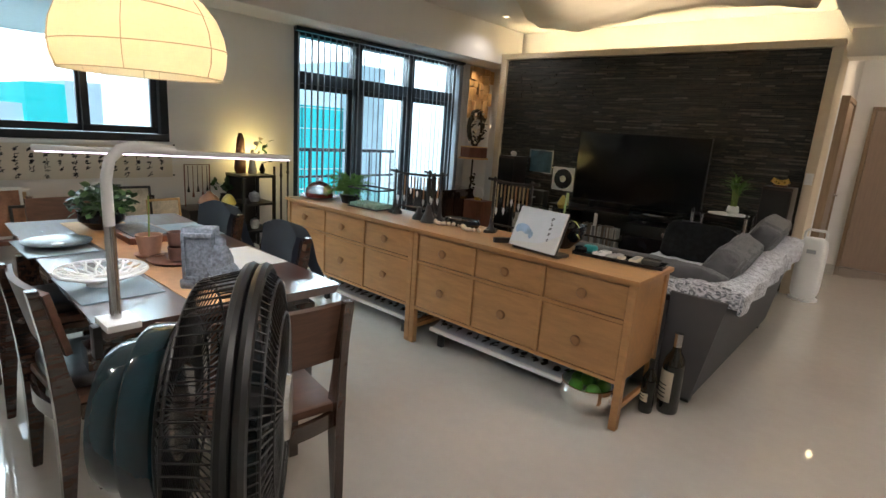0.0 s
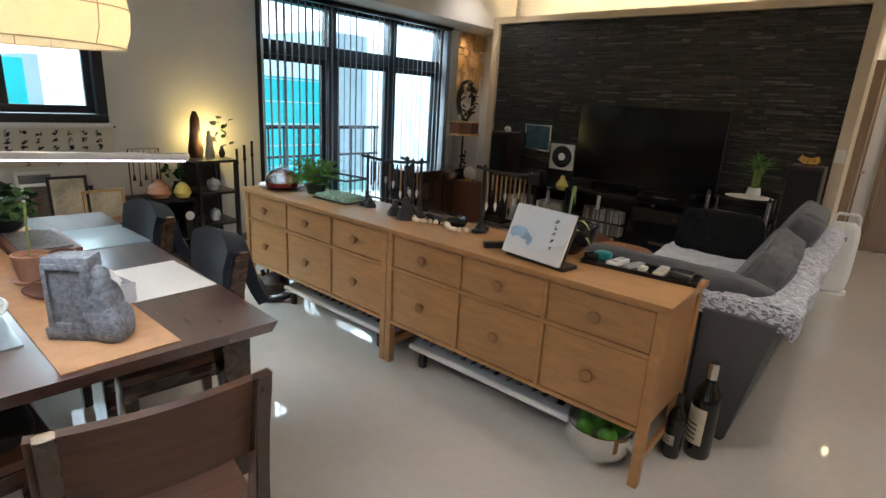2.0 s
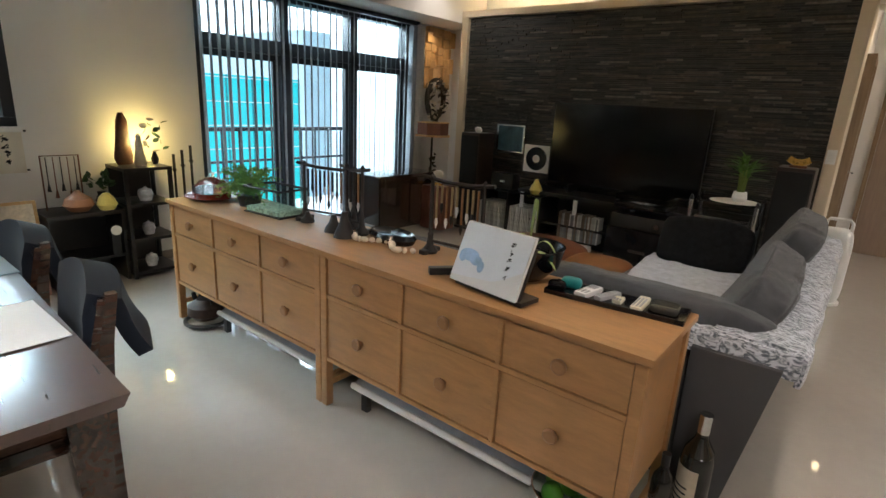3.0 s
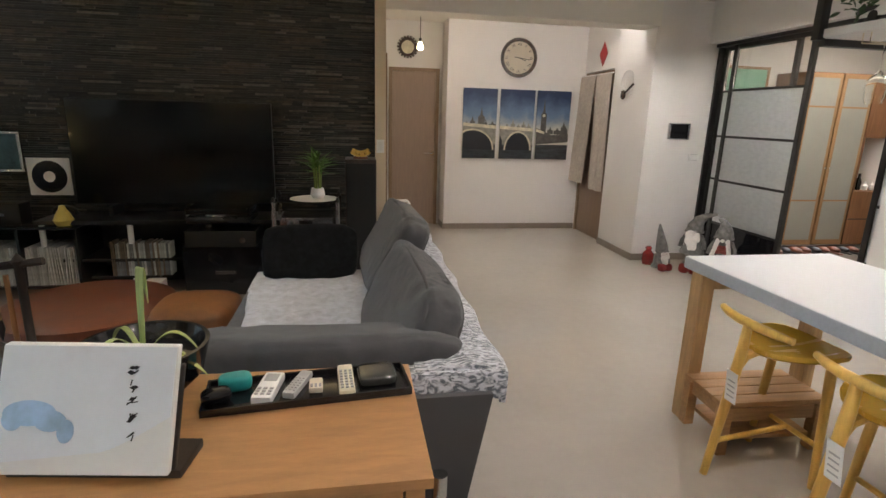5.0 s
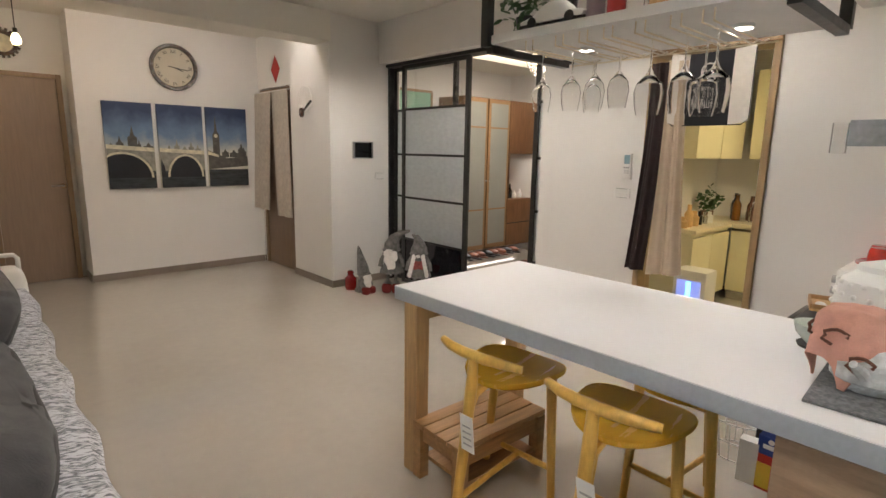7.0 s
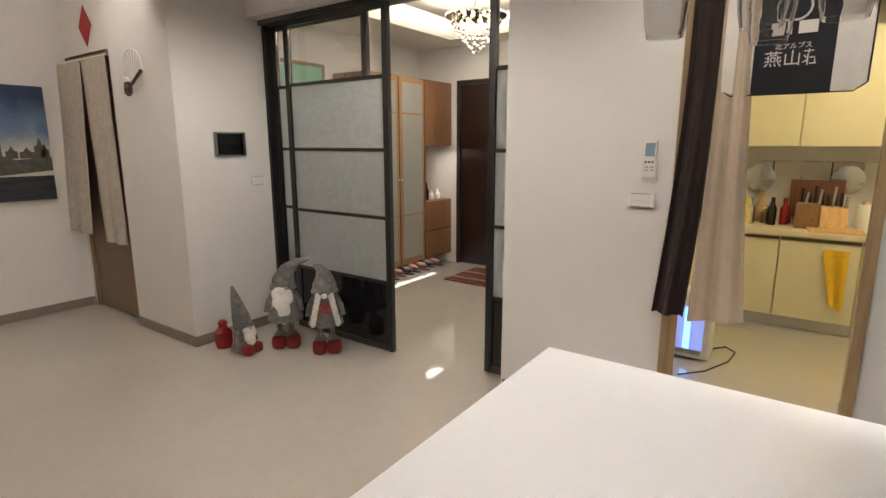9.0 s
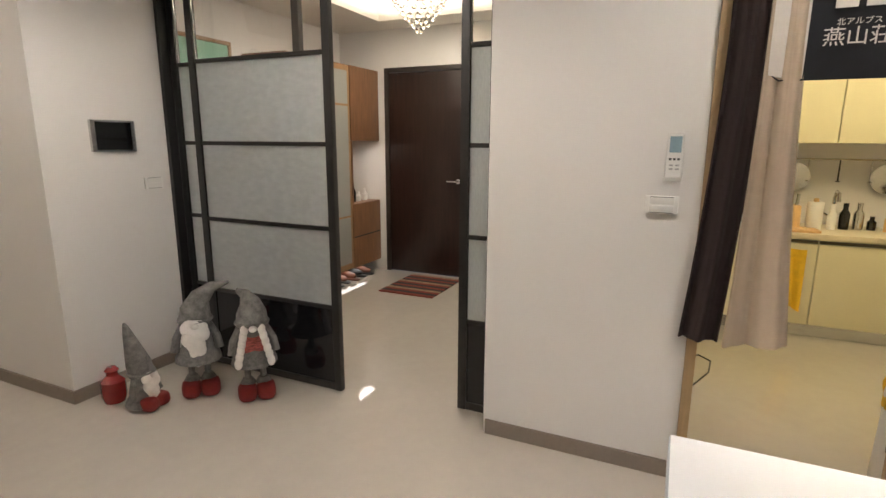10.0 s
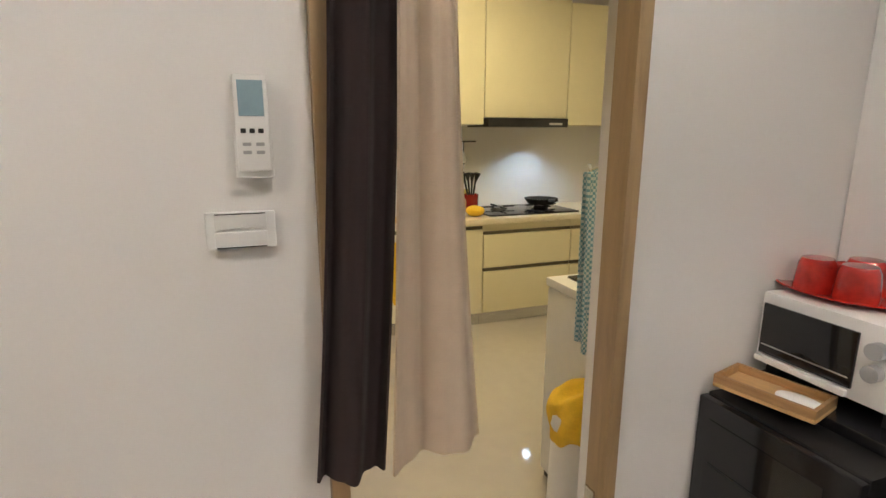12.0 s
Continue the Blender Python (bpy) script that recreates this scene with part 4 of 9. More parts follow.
part("top", block(-0.5, -0.38, 0.4, 0.5, 0.38, 0.455, bev=0.01), red_wood, bn)
for sx in (-0.45, 0.45):
    for sy in (-0.32, 0.32):
        part("leg", block(sx - 0.03, sy - 0.03, 0, sx + 0.03, sy + 0.03, 0.4), red_wood, bn)
hb = thing("brown_low_cabinet", "brown wooden low cabinet before the balcony door", "cabinet", (-4.78, 6.1, 0))
part("body", block(-0.2, -0.5, 0.03, 0.2, 0.5, 0.66, bev=0.006), M["walnut"], hb)
part("door", block(0.201, -0.48, 0.08, 0.215, -0.01, 0.62, bev=0.003), M["walnut"], hb)
part("door", block(0.201, 0.01, 0.08, 0.215, 0.48, 0.62, bev=0.003), M["walnut"], hb)
# air purifier
pu = thing("air_purifier", "white rounded air purifier column with a handle", "air purifier", (-0.5, 6.98, 0))
bm = bmesh.new()
pillow(bm, 0, 0, 0.33, 0.125, 0.125, 0.32, 5, 24)
part("body", bm, M["white"], pu)
bm = bmesh.new()
tube(bm, [(-0.09, 0, 0.63), (-0.09, 0, 0.7), (-0.07, 0, 0.725), (0.07, 0, 0.725), (0.09, 0, 0.7), (0.09, 0, 0.63)], 0.014, 10)
part("handle", bm, M["white"], pu)
part("panel", block(-0.04, -0.13, 0.5, 0.04, -0.124, 0.54, bev=0.002), material("grey_label", (0.35, 0.36, 0.38), 0.5), pu)
part("base", lathe(bmesh.new(), [(0, 0), (0.13, 0), (0.13, 0.02), (0, 0.02)], 30), M["white_matt"], pu)
# light switch on the trim
sw = thing("tv_light_switch", "white double light switch on the cream trim", "light switch", (-0.675, 7.046, 1.22))
part("plate", block(-0.036, -0.008, -0.06, 0.036, 0, 0.06, bev=0.003), M["white"], sw)
part("rocker", block(-0.02, -0.011, -0.04, 0.02, -0.0085, 0.04, bev=0.002), M["white_matt"], sw)

# ceiling cloth swags
canvas = thin_paper("unbleached_canvas", (0.84, 0.77, 0.64), 0.62)
for y0, y1, x0, sag in ((3.95, 5.2, -3.35, 0.22), (5.2, 6.4, -3.3, 0.31)):
    bm = bmesh.new()
    sheet(bm, lambda u, v: (x0 + 2.55 * u, y0 + (y1 - y0) * v + 0.03 * math.sin(u * 9), 2.92 - sag * math.sin(math.pi * v) * (0.75 + 0.25 * math.sin(u * 6.5 + 0.6)) - 0.05 * math.sin(math.pi * u)
                            - 0.012 * math.sin(v * 25 + u * 5) - 0.01 * math.sin(u * 31 + v * 4)), 44, 34, 0.004)
    single("ceiling_cloth", bm, canvas, "unbleached cloth swag hung under the ceiling", "cloth", group="cloth swags under the ceiling")
rod = thing("cloth_rod", "thin pale rod holding the ceiling cloth", "rod", (0, 0, 0))
for y in (3.95, 5.2, 6.4):
    part("rod", tube(bmesh.new(), [(-3.6, y, 2.93), (-0.68, y, 2.93)], 0.014, 8), M["white_matt"], rod)

# ---- sideboard and what stands on it ----
OAK, KNOB = M["oak"], M["oak_pull"]


def drawer_unit(x0, x1):
    u = thing("drawer_cabinet", "oiled oak drawer cabinet with round knobs on tapered legs", "cabinet", (x0, 3.015, 0), group="two drawer cabinets side by side")
    w, d, lo, hi = x1 - x0, 0.465, 0.27, 0.785
    part("back_panel", block(0.04, d - 0.02, lo, w - 0.04, d, hi), OAK, u)
    part("bottom_panel", block(0.04, 0.02, lo, w - 0.04, d - 0.021, lo + 0.018), OAK, u)
    for sx in (0.0, w - 0.04):
        part("side_panel", block(sx + 0.012, 0.045, lo, sx + 0.028, d - 0.045, hi), OAK, u)
        for sy in (0.0, d - 0.042):
            part("leg", block(sx, sy, 0, sx + 0.04, sy + 0.042, hi, bev=0.004), OAK, u)
        part("foot_stretcher", block(sx + 0.01, 0.045, 0.1, sx + 0.03, d - 0.045, 0.13, bev=0.003), OAK, u)
    cell = (w - 0.08 - 0.04) / 3
    for z in (lo - 0.02, 0.575, hi - 0.012):
        part("front_rail", block(0.041, 0.002, z, w - 0.041, 0.04, z + 0.02, bev=0.003), OAK, u)
    for k in (1, 2):
        sx = 0.04 + k * cell + (k - 1) * 0.02
        part("front_stile", block(sx, 0.001, lo + 0.001, sx + 0.02, 0.04, 0.574, bev=0.003), OAK, u)
        part("front_stile", block(sx, 0.001, 0.596, sx + 0.02, 0.04, hi - 0.013, bev=0.003), OAK, u)
    for k in range(3):
        sx = 0.04 + k * (cell + 0.02)
        for z0, z1 in ((lo + 0.004, 0.57), (0.599, hi - 0.016)):
            drawer = part("drawer", block(sx + 0.004, 0.009, z0, sx + cell - 0.004, 0.3, z1, bev=0.003), OAK, u)
            bm = bmesh.new()
            lathe(bm, [(0, 0), (0.012, 0), (0.012, 0.014), (0.027, 0.02), (0.029, 0.028), (0.022, 0.034), (0, 0.035)], 20)
            lean(bm, lambda p: (p.x + sx + cell / 2, 0.009 - p.z, p.y + (z0 + z1) / 2))
            part("knob", bm, KNOB, drawer, "round turned wooden knob")
    return u


drawer_unit(-3.835, -2.315)
drawer_unit(-2.31, -0.79)
single("sideboard_top", block(-3.85, 3.0, 0.787, -0.775, 3.495, 0.812, bev=0.005), OAK, "long oiled oak top lying over both drawer cabinets", "worktop")
# scroll with brush writing on rods under the drawers
ink = material("brush_ink", (0.02, 0.02, 0.022), 0.8)
paper_grey = material("grey_scroll_paper", (0.45, 0.5, 0.56), 0.8, vary=0.1, scale=8)
stroke = [mesh_of("brush_stroke", lean(block(-0.5, -0.002, -0.5, 0.5, 0.002, 0.5), f), ink) for f in (
    lambda p: (p.x * 0.022, p.y, p.z * 0.005 + p.x * 0.008), lambda p: (p.x * 0.004, p.y, p.z * 0.024), lambda p: (p.x * 0.016 + p.z * 0.012, p.y, p.z * 0.012 - p.x * 0.004), lambda p: (p.x * 0.006 + p.z * 0.014, p.y, p.z * 0.018))]


def glyph(parent, at, rot, size, seed):
    """One unreadable brush sign out of a few strokes."""
    r = random.Random(seed)
    for _ in range(r.randint(4, 6)):
        ob = part("brush_stroke", stroke[r.randrange(4)], None, parent)
        ob.matrix_basis = pose(*at) @ rot @ pose(r.uniform(-0.013, 0.013) * size, 0, r.uniform(-0.016, 0.016) * size, 0, r.uniform(-15, 15), 0) @ Matrix.Scale(size, 4)


for x0, x1 in ((-3.5, -2.36), (-2.2, -0.86)):
    sc = thing("writing_scroll", "long grey paper scroll with black brush writing on a white rod", "scroll", (x0, 3.3, 0.0))
    bm = bmesh.new()
    sheet(bm, lambda u, v: ((x1 - x0) * u, -0.16 + 0.26 * v, 0.105 + 0.11 * v + 0.004 * math.sin(u * 9)), 24, 6, 0.004)
    part("paper", bm, paper_grey, sc)
    part("rod", tube(bmesh.new(), [(0, -0.175, 0.1), (x1 - x0, -0.175, 0.1)], 0.017, 12), M["white_matt"], sc)
    for sx in (0.1, x1 - x0 - 0.1):
        part("rod_foot", block(sx - 0.02, -0.19, 0, sx + 0.02, -0.16, 0.085), M["black"], sc)
        part("rod_foot", block(sx - 0.02, 0.06, 0, sx + 0.02, 0.09, 0.19), M["black"], sc)
    n = int((x1 - x0) / 0.075)
    for k in range(n):
        for j in range(2):
            glyph(sc, (0.05 + k * 0.075, -0.1 + 0.11 * j, 0.134 + 0.046 * j), pose(0, 0, 0, -66), 1.35, k * 7 + j)
# iron kettle on a trivet at the far end
ket = thing("iron_kettle", "dark cast-iron kettle on a white trivet", "kettle", (-3.62, 3.1, 0))
part("trivet", tube(bmesh.new(), [(0.13 * math.cos(k / 12 * math.pi), 0.13 * math.sin(k / 12 * math.pi), 0.02) for k in range(24)], 0.014, 8, True), M["black"], ket)
part("body", lathe(bmesh.new(), [(0, 0.035), (0.07, 0.035), (0.115, 0.075), (0.11, 0.13), (0.06, 0.165), (0.055, 0.172), (0, 0.175)]), material("rusty_iron", (0.05, 0.03, 0.022), 0.6, vary=0.4, scale=20, bump=0.4), ket)
part("spout", tube(bmesh.new(), [(-0.09, 0, 0.1), (-0.14, 0, 0.13), (-0.165, 0, 0.165)], [0.025, 0.018, 0.014]), M["black"], ket)
part("handle", tube(bmesh.new(), [(-0.08, 0, 0.15), (-0.07, 0, 0.22), (0, 0, 0.25), (0.07, 0, 0.22), (0.08, 0, 0.15)], 0.008), M["black"], ket)
# steel bowl with green fruit
bowl = thing("steel_bowl", "polished steel bowl standing on the floor", "bowl", (-1.02, 3.14, 0))
part("bowl", lathe(bmesh.new(), [(0, 0.0), (0.09, 0.0), (0.135, 0.04), (0.15, 0.1), (0.145, 0.155), (0.14, 0.157), (0.143, 0.1), (0.128, 0.045), (0.085, 0.008), (0, 0.008)], 44), M["chrome"], bowl)
guava = material("green_fruit_skin", (0.07, 0.22, 0.02), 0.35, vary=0.3, scale=9, bump=0.1)
for k, (fx, fy, fz) in enumerate(((-0.05, -0.045, 0.105), (0.055, -0.05, 0.105), (0.0, 0.055, 0.11), (0.075, 0.04, 0.115), (-0.075, 0.04, 0.11), (0.0, -0.005, 0.15))):
    single("green_fruit", pillow(bmesh.new(), 0, 0, 0, 0.042, 0.04, 0.044, 2.1, 14, 0.06), guava, "ripe green fruit lying in the steel bowl", "fruit", (-1.02 + fx, 3.14 + fy, fz + 0.022), k * 60, "green fruits in the bowl")
# wine bottles
bottle_glass = material("dark_bottle_glass", (0.008, 0.009, 0.007), 0.06, vary=0.2, coat=0.4)
label_paper = material("cream_label", (0.6, 0.54, 0.42), 0.7, vary=0.1, scale=20)
for bx, by, s, cap, seal in ((-0.68, 3.46, 1.48, M["steel"], (0.05, 0.17)), (-0.765, 3.36, 0.99, M["black"], (0.07, 0.12))):
    bt = thing("wine_bottle", "dark wine bottle standing on the floor" if s < 1.2 else "large dark wine bottle with a cream label on the floor", "wine bottle", (bx, by, 0), -40, "wine bottles on the floor")
    prof = [(0, 0), (0.036, 0), (0.039, 0.01), (0.039, 0.185), (0.034, 0.215), (0.017, 0.245), (0.0145, 0.26), (0.0145, 0.31), (0, 0.31)]
    part("glass", lathe(bmesh.new(), [(r * s, h * s) for r, h in prof], 28), bottle_glass, bt)
    part("capsule", lathe(bmesh.new(), [(0.0155 * s, 0.262 * s), (0.016 * s, 0.3125 * s), (0, 0.3135 * s)], 22), cap, bt)
    bm = bmesh.new()
    sheet(bm, lambda u, v: (0.0397 * s * math.cos(-2.6 + 2.1 * u), 0.0397 * s * math.sin(-2.6 + 2.1 * u), seal[0] * s + (seal[1] - seal[0]) * s * v), 16, 2, 0.0008)
    lab = part("label", bm, label_paper, bt)
    for k in range(4):
        bm = bmesh.new()
        sheet(bm, lambda u, v: (0.0405 * s * math.cos(-2.2 + 1.2 * u), 0.0405 * s * math.sin(-2.2 + 1.2 * u), (seal[0] + 0.015 + 0.016 * k) * s + 0.005 * s * v), 10, 1, 0.0006)
        part("print_line", bm, ink, lab)

TOP = 0.813
# glass dome on red plates
dome = thing("glass_dome_dish", "glass cake dome on stacked red lacquer plates", "dish", (-3.68, 3.23, TOP))
lacquer = material("red_lacquer", (0.2, 0.03, 0.02), 0.25, vary=0.2, coat=0.3)
part("plate", lathe(bmesh.new(), [(0, 0), (0.09, 0), (0.17, 0.022), (0.168, 0.026), (0.09, 0.006), (0, 0.006)], 36), lacquer, dome)
part("stand", lathe(bmesh.new(), [(0, 0.008), (0.11, 0.008), (0.12, 0.045), (0, 0.045)], 30), lacquer, dome)
part("dome", lathe(bmesh.new(), [(0.115, 0.047), (0.112, 0.08), (0.08, 0.12), (0.03, 0.14), (0.012, 0.145), (0.02, 0.165), (0.0, 0.178), (0.0, 0.137), (0.028, 0.137), (0.078, 0.117), (0.109, 0.079), (0.112, 0.047), (0.115, 0.047)], 32), glass("thin_dome_glass", (1, 1, 1), 0.0, 1.2), dome)
# asparagus fern
fern = thing("feathery_fern", "bright green feathery fern spilling over the top", "plant", (-3.36, 3.3, TOP))
part("pot", lathe(bmesh.new(), [(0, 0), (0.06, 0), (0.08, 0.07), (0, 0.07)]), M["black"], fern)
bm = bmesh.new()
r = random.Random(3)
for k in range(150):
    a, spread, rise = r.uniform(0, 6.28), r.uniform(0.06, 0.24), r.uniform(0.0, 0.2)
    p0 = Vector((0, 0, 0.06))
    p2 = Vector((spread * math.cos(a) * 1.1, spread * math.sin(a) * 0.7, 0.045 + rise))
    p1 = (p0 + p2) / 2 + Vector((0, 0, 0.09))
    prev = None
    for j in range(11):
        t = j / 10
        c = p0 * (1 - t) ** 2 + p1 * 2 * t * (1 - t) + p2 * t * t
        for s in range(4):
            d = Vector((r.uniform(-1, 1), r.uniform(-1, 1), r.uniform(-0.6, 1))).normalized() * 0.028 * (1 - 0.4 * t)
            q = d.orthogonal().normalized() * 0.004
            bm.faces.new([bm.verts.new(c - q), bm.verts.new(c + q), bm.verts.new(c + d)])
part("fronds", bm, fern_green, fern)
# small glass tank
tank = thing("glass_tank", "small glass tank with a dark rim and pale gravel", "aquarium", (-3.08, 3.3, TOP), 4)
for a in ((-0.16, -0.1, 0.006, -0.156, 0.1, 0.15), (0.156, -0.1, 0.006, 0.16, 0.1, 0.15), (-0.155, -0.1, 0.006, 0.155, -0.096, 0.15), (-0.155, 0.096, 0.006, 0.155, 0.1, 0.15)):
    part("pane", block(*a), glass("tank_glass", (0.82, 0.97, 0.93), 0.0, 1.15) if "tank_glass" not in bpy.data.materials else bpy.data.materials["tank_glass"], tank).visible_shadow = False
part("base", block(-0.165, -0.105, 0, 0.165, 0.105, 0.006), M["black"], tank)
bm = bmesh.new()
tube(bm, [(-0.16, -0.1, 0.153), (0.16, -0.1, 0.153), (0.16, 0.1, 0.153), (-0.16, 0.1, 0.153)], 0.007, 6, True)
part("rim", bm, M["black"], tank)
part("gravel", block(-0.15, -0.092, 0.008, 0.15, 0.092, 0.035, bev=0.004), material("tank_gravel", (0.4, 0.48, 0.4), 0.8, vary=0.5, scale=60, bump=0.8), tank)


ebony = material("matt_ebony", (0.02, 0.013, 0.009), 0.55, vary=0.4, scale=12, bump=0.15, bump_scale=60)


def brush_rack(x, y, w, h, turn, beads):
    """A carved rack from which brushes hang."""
    rk = thing("brush_rack", "dark carved wooden rack hung with brushes", "brush rack", (x, y, TOP), turn, "brush racks on the sideboard")
    dark = ebony
    for sx in (-w / 2, w / 2):
        bm = bmesh.new()
        lathe(bm, [(0, 0), (0.035, 0), (0.04, 0.012), (0.018, 0.04), (0.012, 0.08), (0.015, 0.09), (0.009, 0.1), (0.009, h), (0.014, h + 0.012), (0, h + 0.03)], 12, (sx, 0, 0))
        part("post", bm, dark, rk)
        part("foot", block(sx - 0.018, -0.06, 0, sx + 0.018, 0.06, 0.022, bev=0.006), dark, rk)
    part("top_rail", tube(bmesh.new(), [(-w / 2 - 0.05, 0, h + 0.01), (-w / 4, 0, h - 0.004), (w / 4, 0, h - 0.004), (w / 2 + 0.05, 0, h + 0.01)], 0.009), dark, rk)
    part("low_rail", tube(bmesh.new(), [(-w / 2, 0, 0.06), (w / 2, 0, 0.06)], 0.007), dark, rk)
    n = int(w / 0.027)
    for k in range(1, n):
        sx = -w / 2 + k * w / n
        b = part("brush", tube(bmesh.new(), [(sx, 0, h - 0.02), (sx, 0, h - 0.03 - 0.14 * (0.8 + 0.3 * math.sin(k * 2.3)))], 0.0055, 8), beads if k % 3 else KNOB, rk)
        z = h - 0.03 - 0.14 * (0.8 + 0.3 * math.sin(k * 2.3))
        part("bristle", tube(bmesh.new(), [(sx, 0, z), (sx, 0, z - 0.022), (sx, 0, z - 0.05)], [0.006, 0.009, 0.001], 8), M["white_matt"] if k % 2 else M["black"], b)
    return rk


cane = material("bamboo_cane", (0.36, 0.26, 0.13), 0.5, vary=0.2, scale=20)
brush_rack(-2.67, 3.36, 0.34, 0.31, 12, ebony)
brush_rack(-2.44, 3.34, 0.12, 0.33, 0, ebony)
brush_rack(-1.79, 3.36, 0.28, 0.345, 2, cane)
# stone tablets beside the racks
for k, (x, y, h, w) in enumerate(((-2.52, 3.27, 0.09, 0.05), (-2.4, 3.24, 0.13, 0.055), (-2.78, 3.3, 0.06, 0.04))):
    single("brush_rest", lathe(bmesh.new(), [(0, 0), (w, 0), (w * 0.9, 0.02), (w * 0.45, h * 0.6), (w * 0.25, h), (0, h)], 16), ebony, "dark bell-shaped wooden brush rest", "brush rest", (x, y, TOP), 0, "dark brush rests")
ink_dish = thing("ink_stone", "oval black ink stone on the sideboard", "ink stone", (-2.2, 3.38, TOP), -5)
bm = bmesh.new()
lathe(bm, [(0, 0), (0.14, 0), (0.155, 0.025), (0.14, 0.045), (0.12, 0.035), (0, 0.032)], 32)
part("body", lean(bm, lambda p: (p.x, p.y * 0.55, p.z)), M["gloss_black"], ink_dish)
shell = material("pale_shell", (0.72, 0.6, 0.46), 0.5, vary=0.2, scale=30, spread=0.2)
r = random.Random(9)
for k in range(16):
    single("sea_shell", pillow(bmesh.new(), 0, 0, 0.014, r.uniform(0.014, 0.028), r.uniform(0.01, 0.018), 0.014, 2.0, 8, 0.4), shell, "small pale sea shell on the sideboard", "shell", (-2.36 + k * 0.026, 3.27 - 0.04 * math.sin(k * 0.2 * math.pi) + 0.01 * k / 16, TOP), k * 47, "shells in a row")
# calendar on an easel
cal = thing("desk_calendar", "white desk calendar with a blue wash painting on a dark easel", "calendar", (-1.43, 3.13, TOP), -8)
turned = lambda p: (p.x, p.y + (p.z - 0.02) * 0.42, p.z)
bm = block(-0.165, -0.064, 0.02, 0.165, -0.048, 0.24, bev=0.003)
part("page_block", lean(bm, turned), M["white_matt"], cal)
bm = bmesh.new()
sheet(bm, lambda u, v: (-0.163 + 0.326 * u, -0.066 - 0.012 * (1 - v) * max(0, u - 0.6), (0.06 - 0.02 * (1 - min(u, 0.62) / 0.62) + 0.06 * max(0, u - 0.62) ** 1.2 / 0.3) * (1 - v) + 0.24 * v), 18, 8, 0.0015)
cover = part("cover", lean(bm, turned), material("calendar_paper", (0.74, 0.76, 0.8), 0.6, vary=0.05, scale=5), cal)
wash = material("blue_wash", (0.36, 0.5, 0.68), 0.7, vary=0.3, scale=10)
for k, (x, z, w, h) in enumerate(((-0.1, 0.125, 0.05, 0.022), (-0.06, 0.112, 0.03, 0.018), (-0.03, 0.095, 0.016, 0.02), (-0.13, 0.115, 0.02, 0.02))):
    bm = bmesh.new()
    lathe(bm, [(0, 0), (1, 0), (0, 0.001)], 20)
    lean(bm, lambda p: (x + p.x * w, -0.0685 - p.z, z + p.y * h))
    part("painted_cloud", lean(bm, turned), wash, cover)
for k in range(5):
    glyph(cover, (0.085 + 0.002 * k, -0.07 + (0.2 - 0.027 * k - 0.02) * 0.42, 0.2 - 0.027 * k), pose(0, 0, 0, -23), 0.45, 50 + k)
part("easel_shelf", block(-0.15, -0.045, 0.0, 0.18, 0.06, 0.018, bev=0.004), ebony, cal)
bm = block(-0.17, -0.046, 0.02, 0.17, -0.034, 0.2, bev=0.003)
part("easel_back", lean(bm, turned), ebony, cal)
bm = block(-0.02, 0.1, 0.0, 0.02, 0.13, 0.19, bev=0.003)
part("easel_strut", lean(bm, lambda p: (p.x, p.y - p.z * 0.22, p.z)), M["walnut"], cal)
single("ink_stick_box", block(-0.015, -0.11, 0, 0.02, 0.11, 0.03, bev=0.003), M["black"], "long black ink stick box", "box", (-1.66, 3.2, TOP), -38)
# spider plant in a dark bowl
sp = thing("spider_plant", "spider plant with striped leaves in a dark bowl", "plant", (-1.43, 3.39, TOP))
part("pot", lathe(bmesh.new(), [(0, 0), (0.07, 0), (0.13, 0.06), (0.15, 0.14), (0.14, 0.14), (0.12, 0.1), (0, 0.1)], 30), M["gloss_black"], sp)
stripe = material("striped_leaf", (0.36, 0.43, 0.14), 0.45, vary=0.35, scale=12, grain=(1, 14, 1))
for k in range(9):
    a, reach, up, wide = k * 2.4, r.uniform(0.1, 0.2), r.uniform(0.03, 0.1), 0.016
    if k == 3:
        reach, up, wide = 0.03, 0.25, 0.034
    bm = bmesh.new()
    sheet(bm, lambda u, v: (reach * u * math.cos(a) + (v - 0.5) * wide * (1.02 - u ** 3) * (0.5 + u) * -math.sin(a), reach * u * math.sin(a) * 0.6 + (v - 0.5) * wide * (1.02 - u ** 3) * (0.5 + u) * math.cos(a),
                            0.1 + up * math.sin(u * 2.3) - 0.05 * u * u), 12, 2, 0.0015)
    part("leaf", bm, stripe, sp)
# tray with remote controls
tray = thing("black_tray", "narrow black lacquer tray on the sideboard", "tray", (-1.04, 3.37, TOP), 6)
bm = bmesh.new()
box(bm, -0.25, -0.075, 0, 0.25, 0.075, 0.008, 0.002)
part("bottom", bm, M["gloss_black"], tray)
for a in ((-0.25, -0.075, 0.008, 0.25, -0.068, 0.02), (-0.25, 0.068, 0.008, 0.25, 0.075, 0.02), (-0.25, -0.068, 0.008, -0.243, 0.068, 0.02), (0.243, -0.068, 0.008, 0.25, 0.068, 0.02)):
    part("rim", block(*a, bev=0.002), M["gloss_black"], tray)
grey_button = material("grey_button", (0.4, 0.4, 0.4), 0.5)


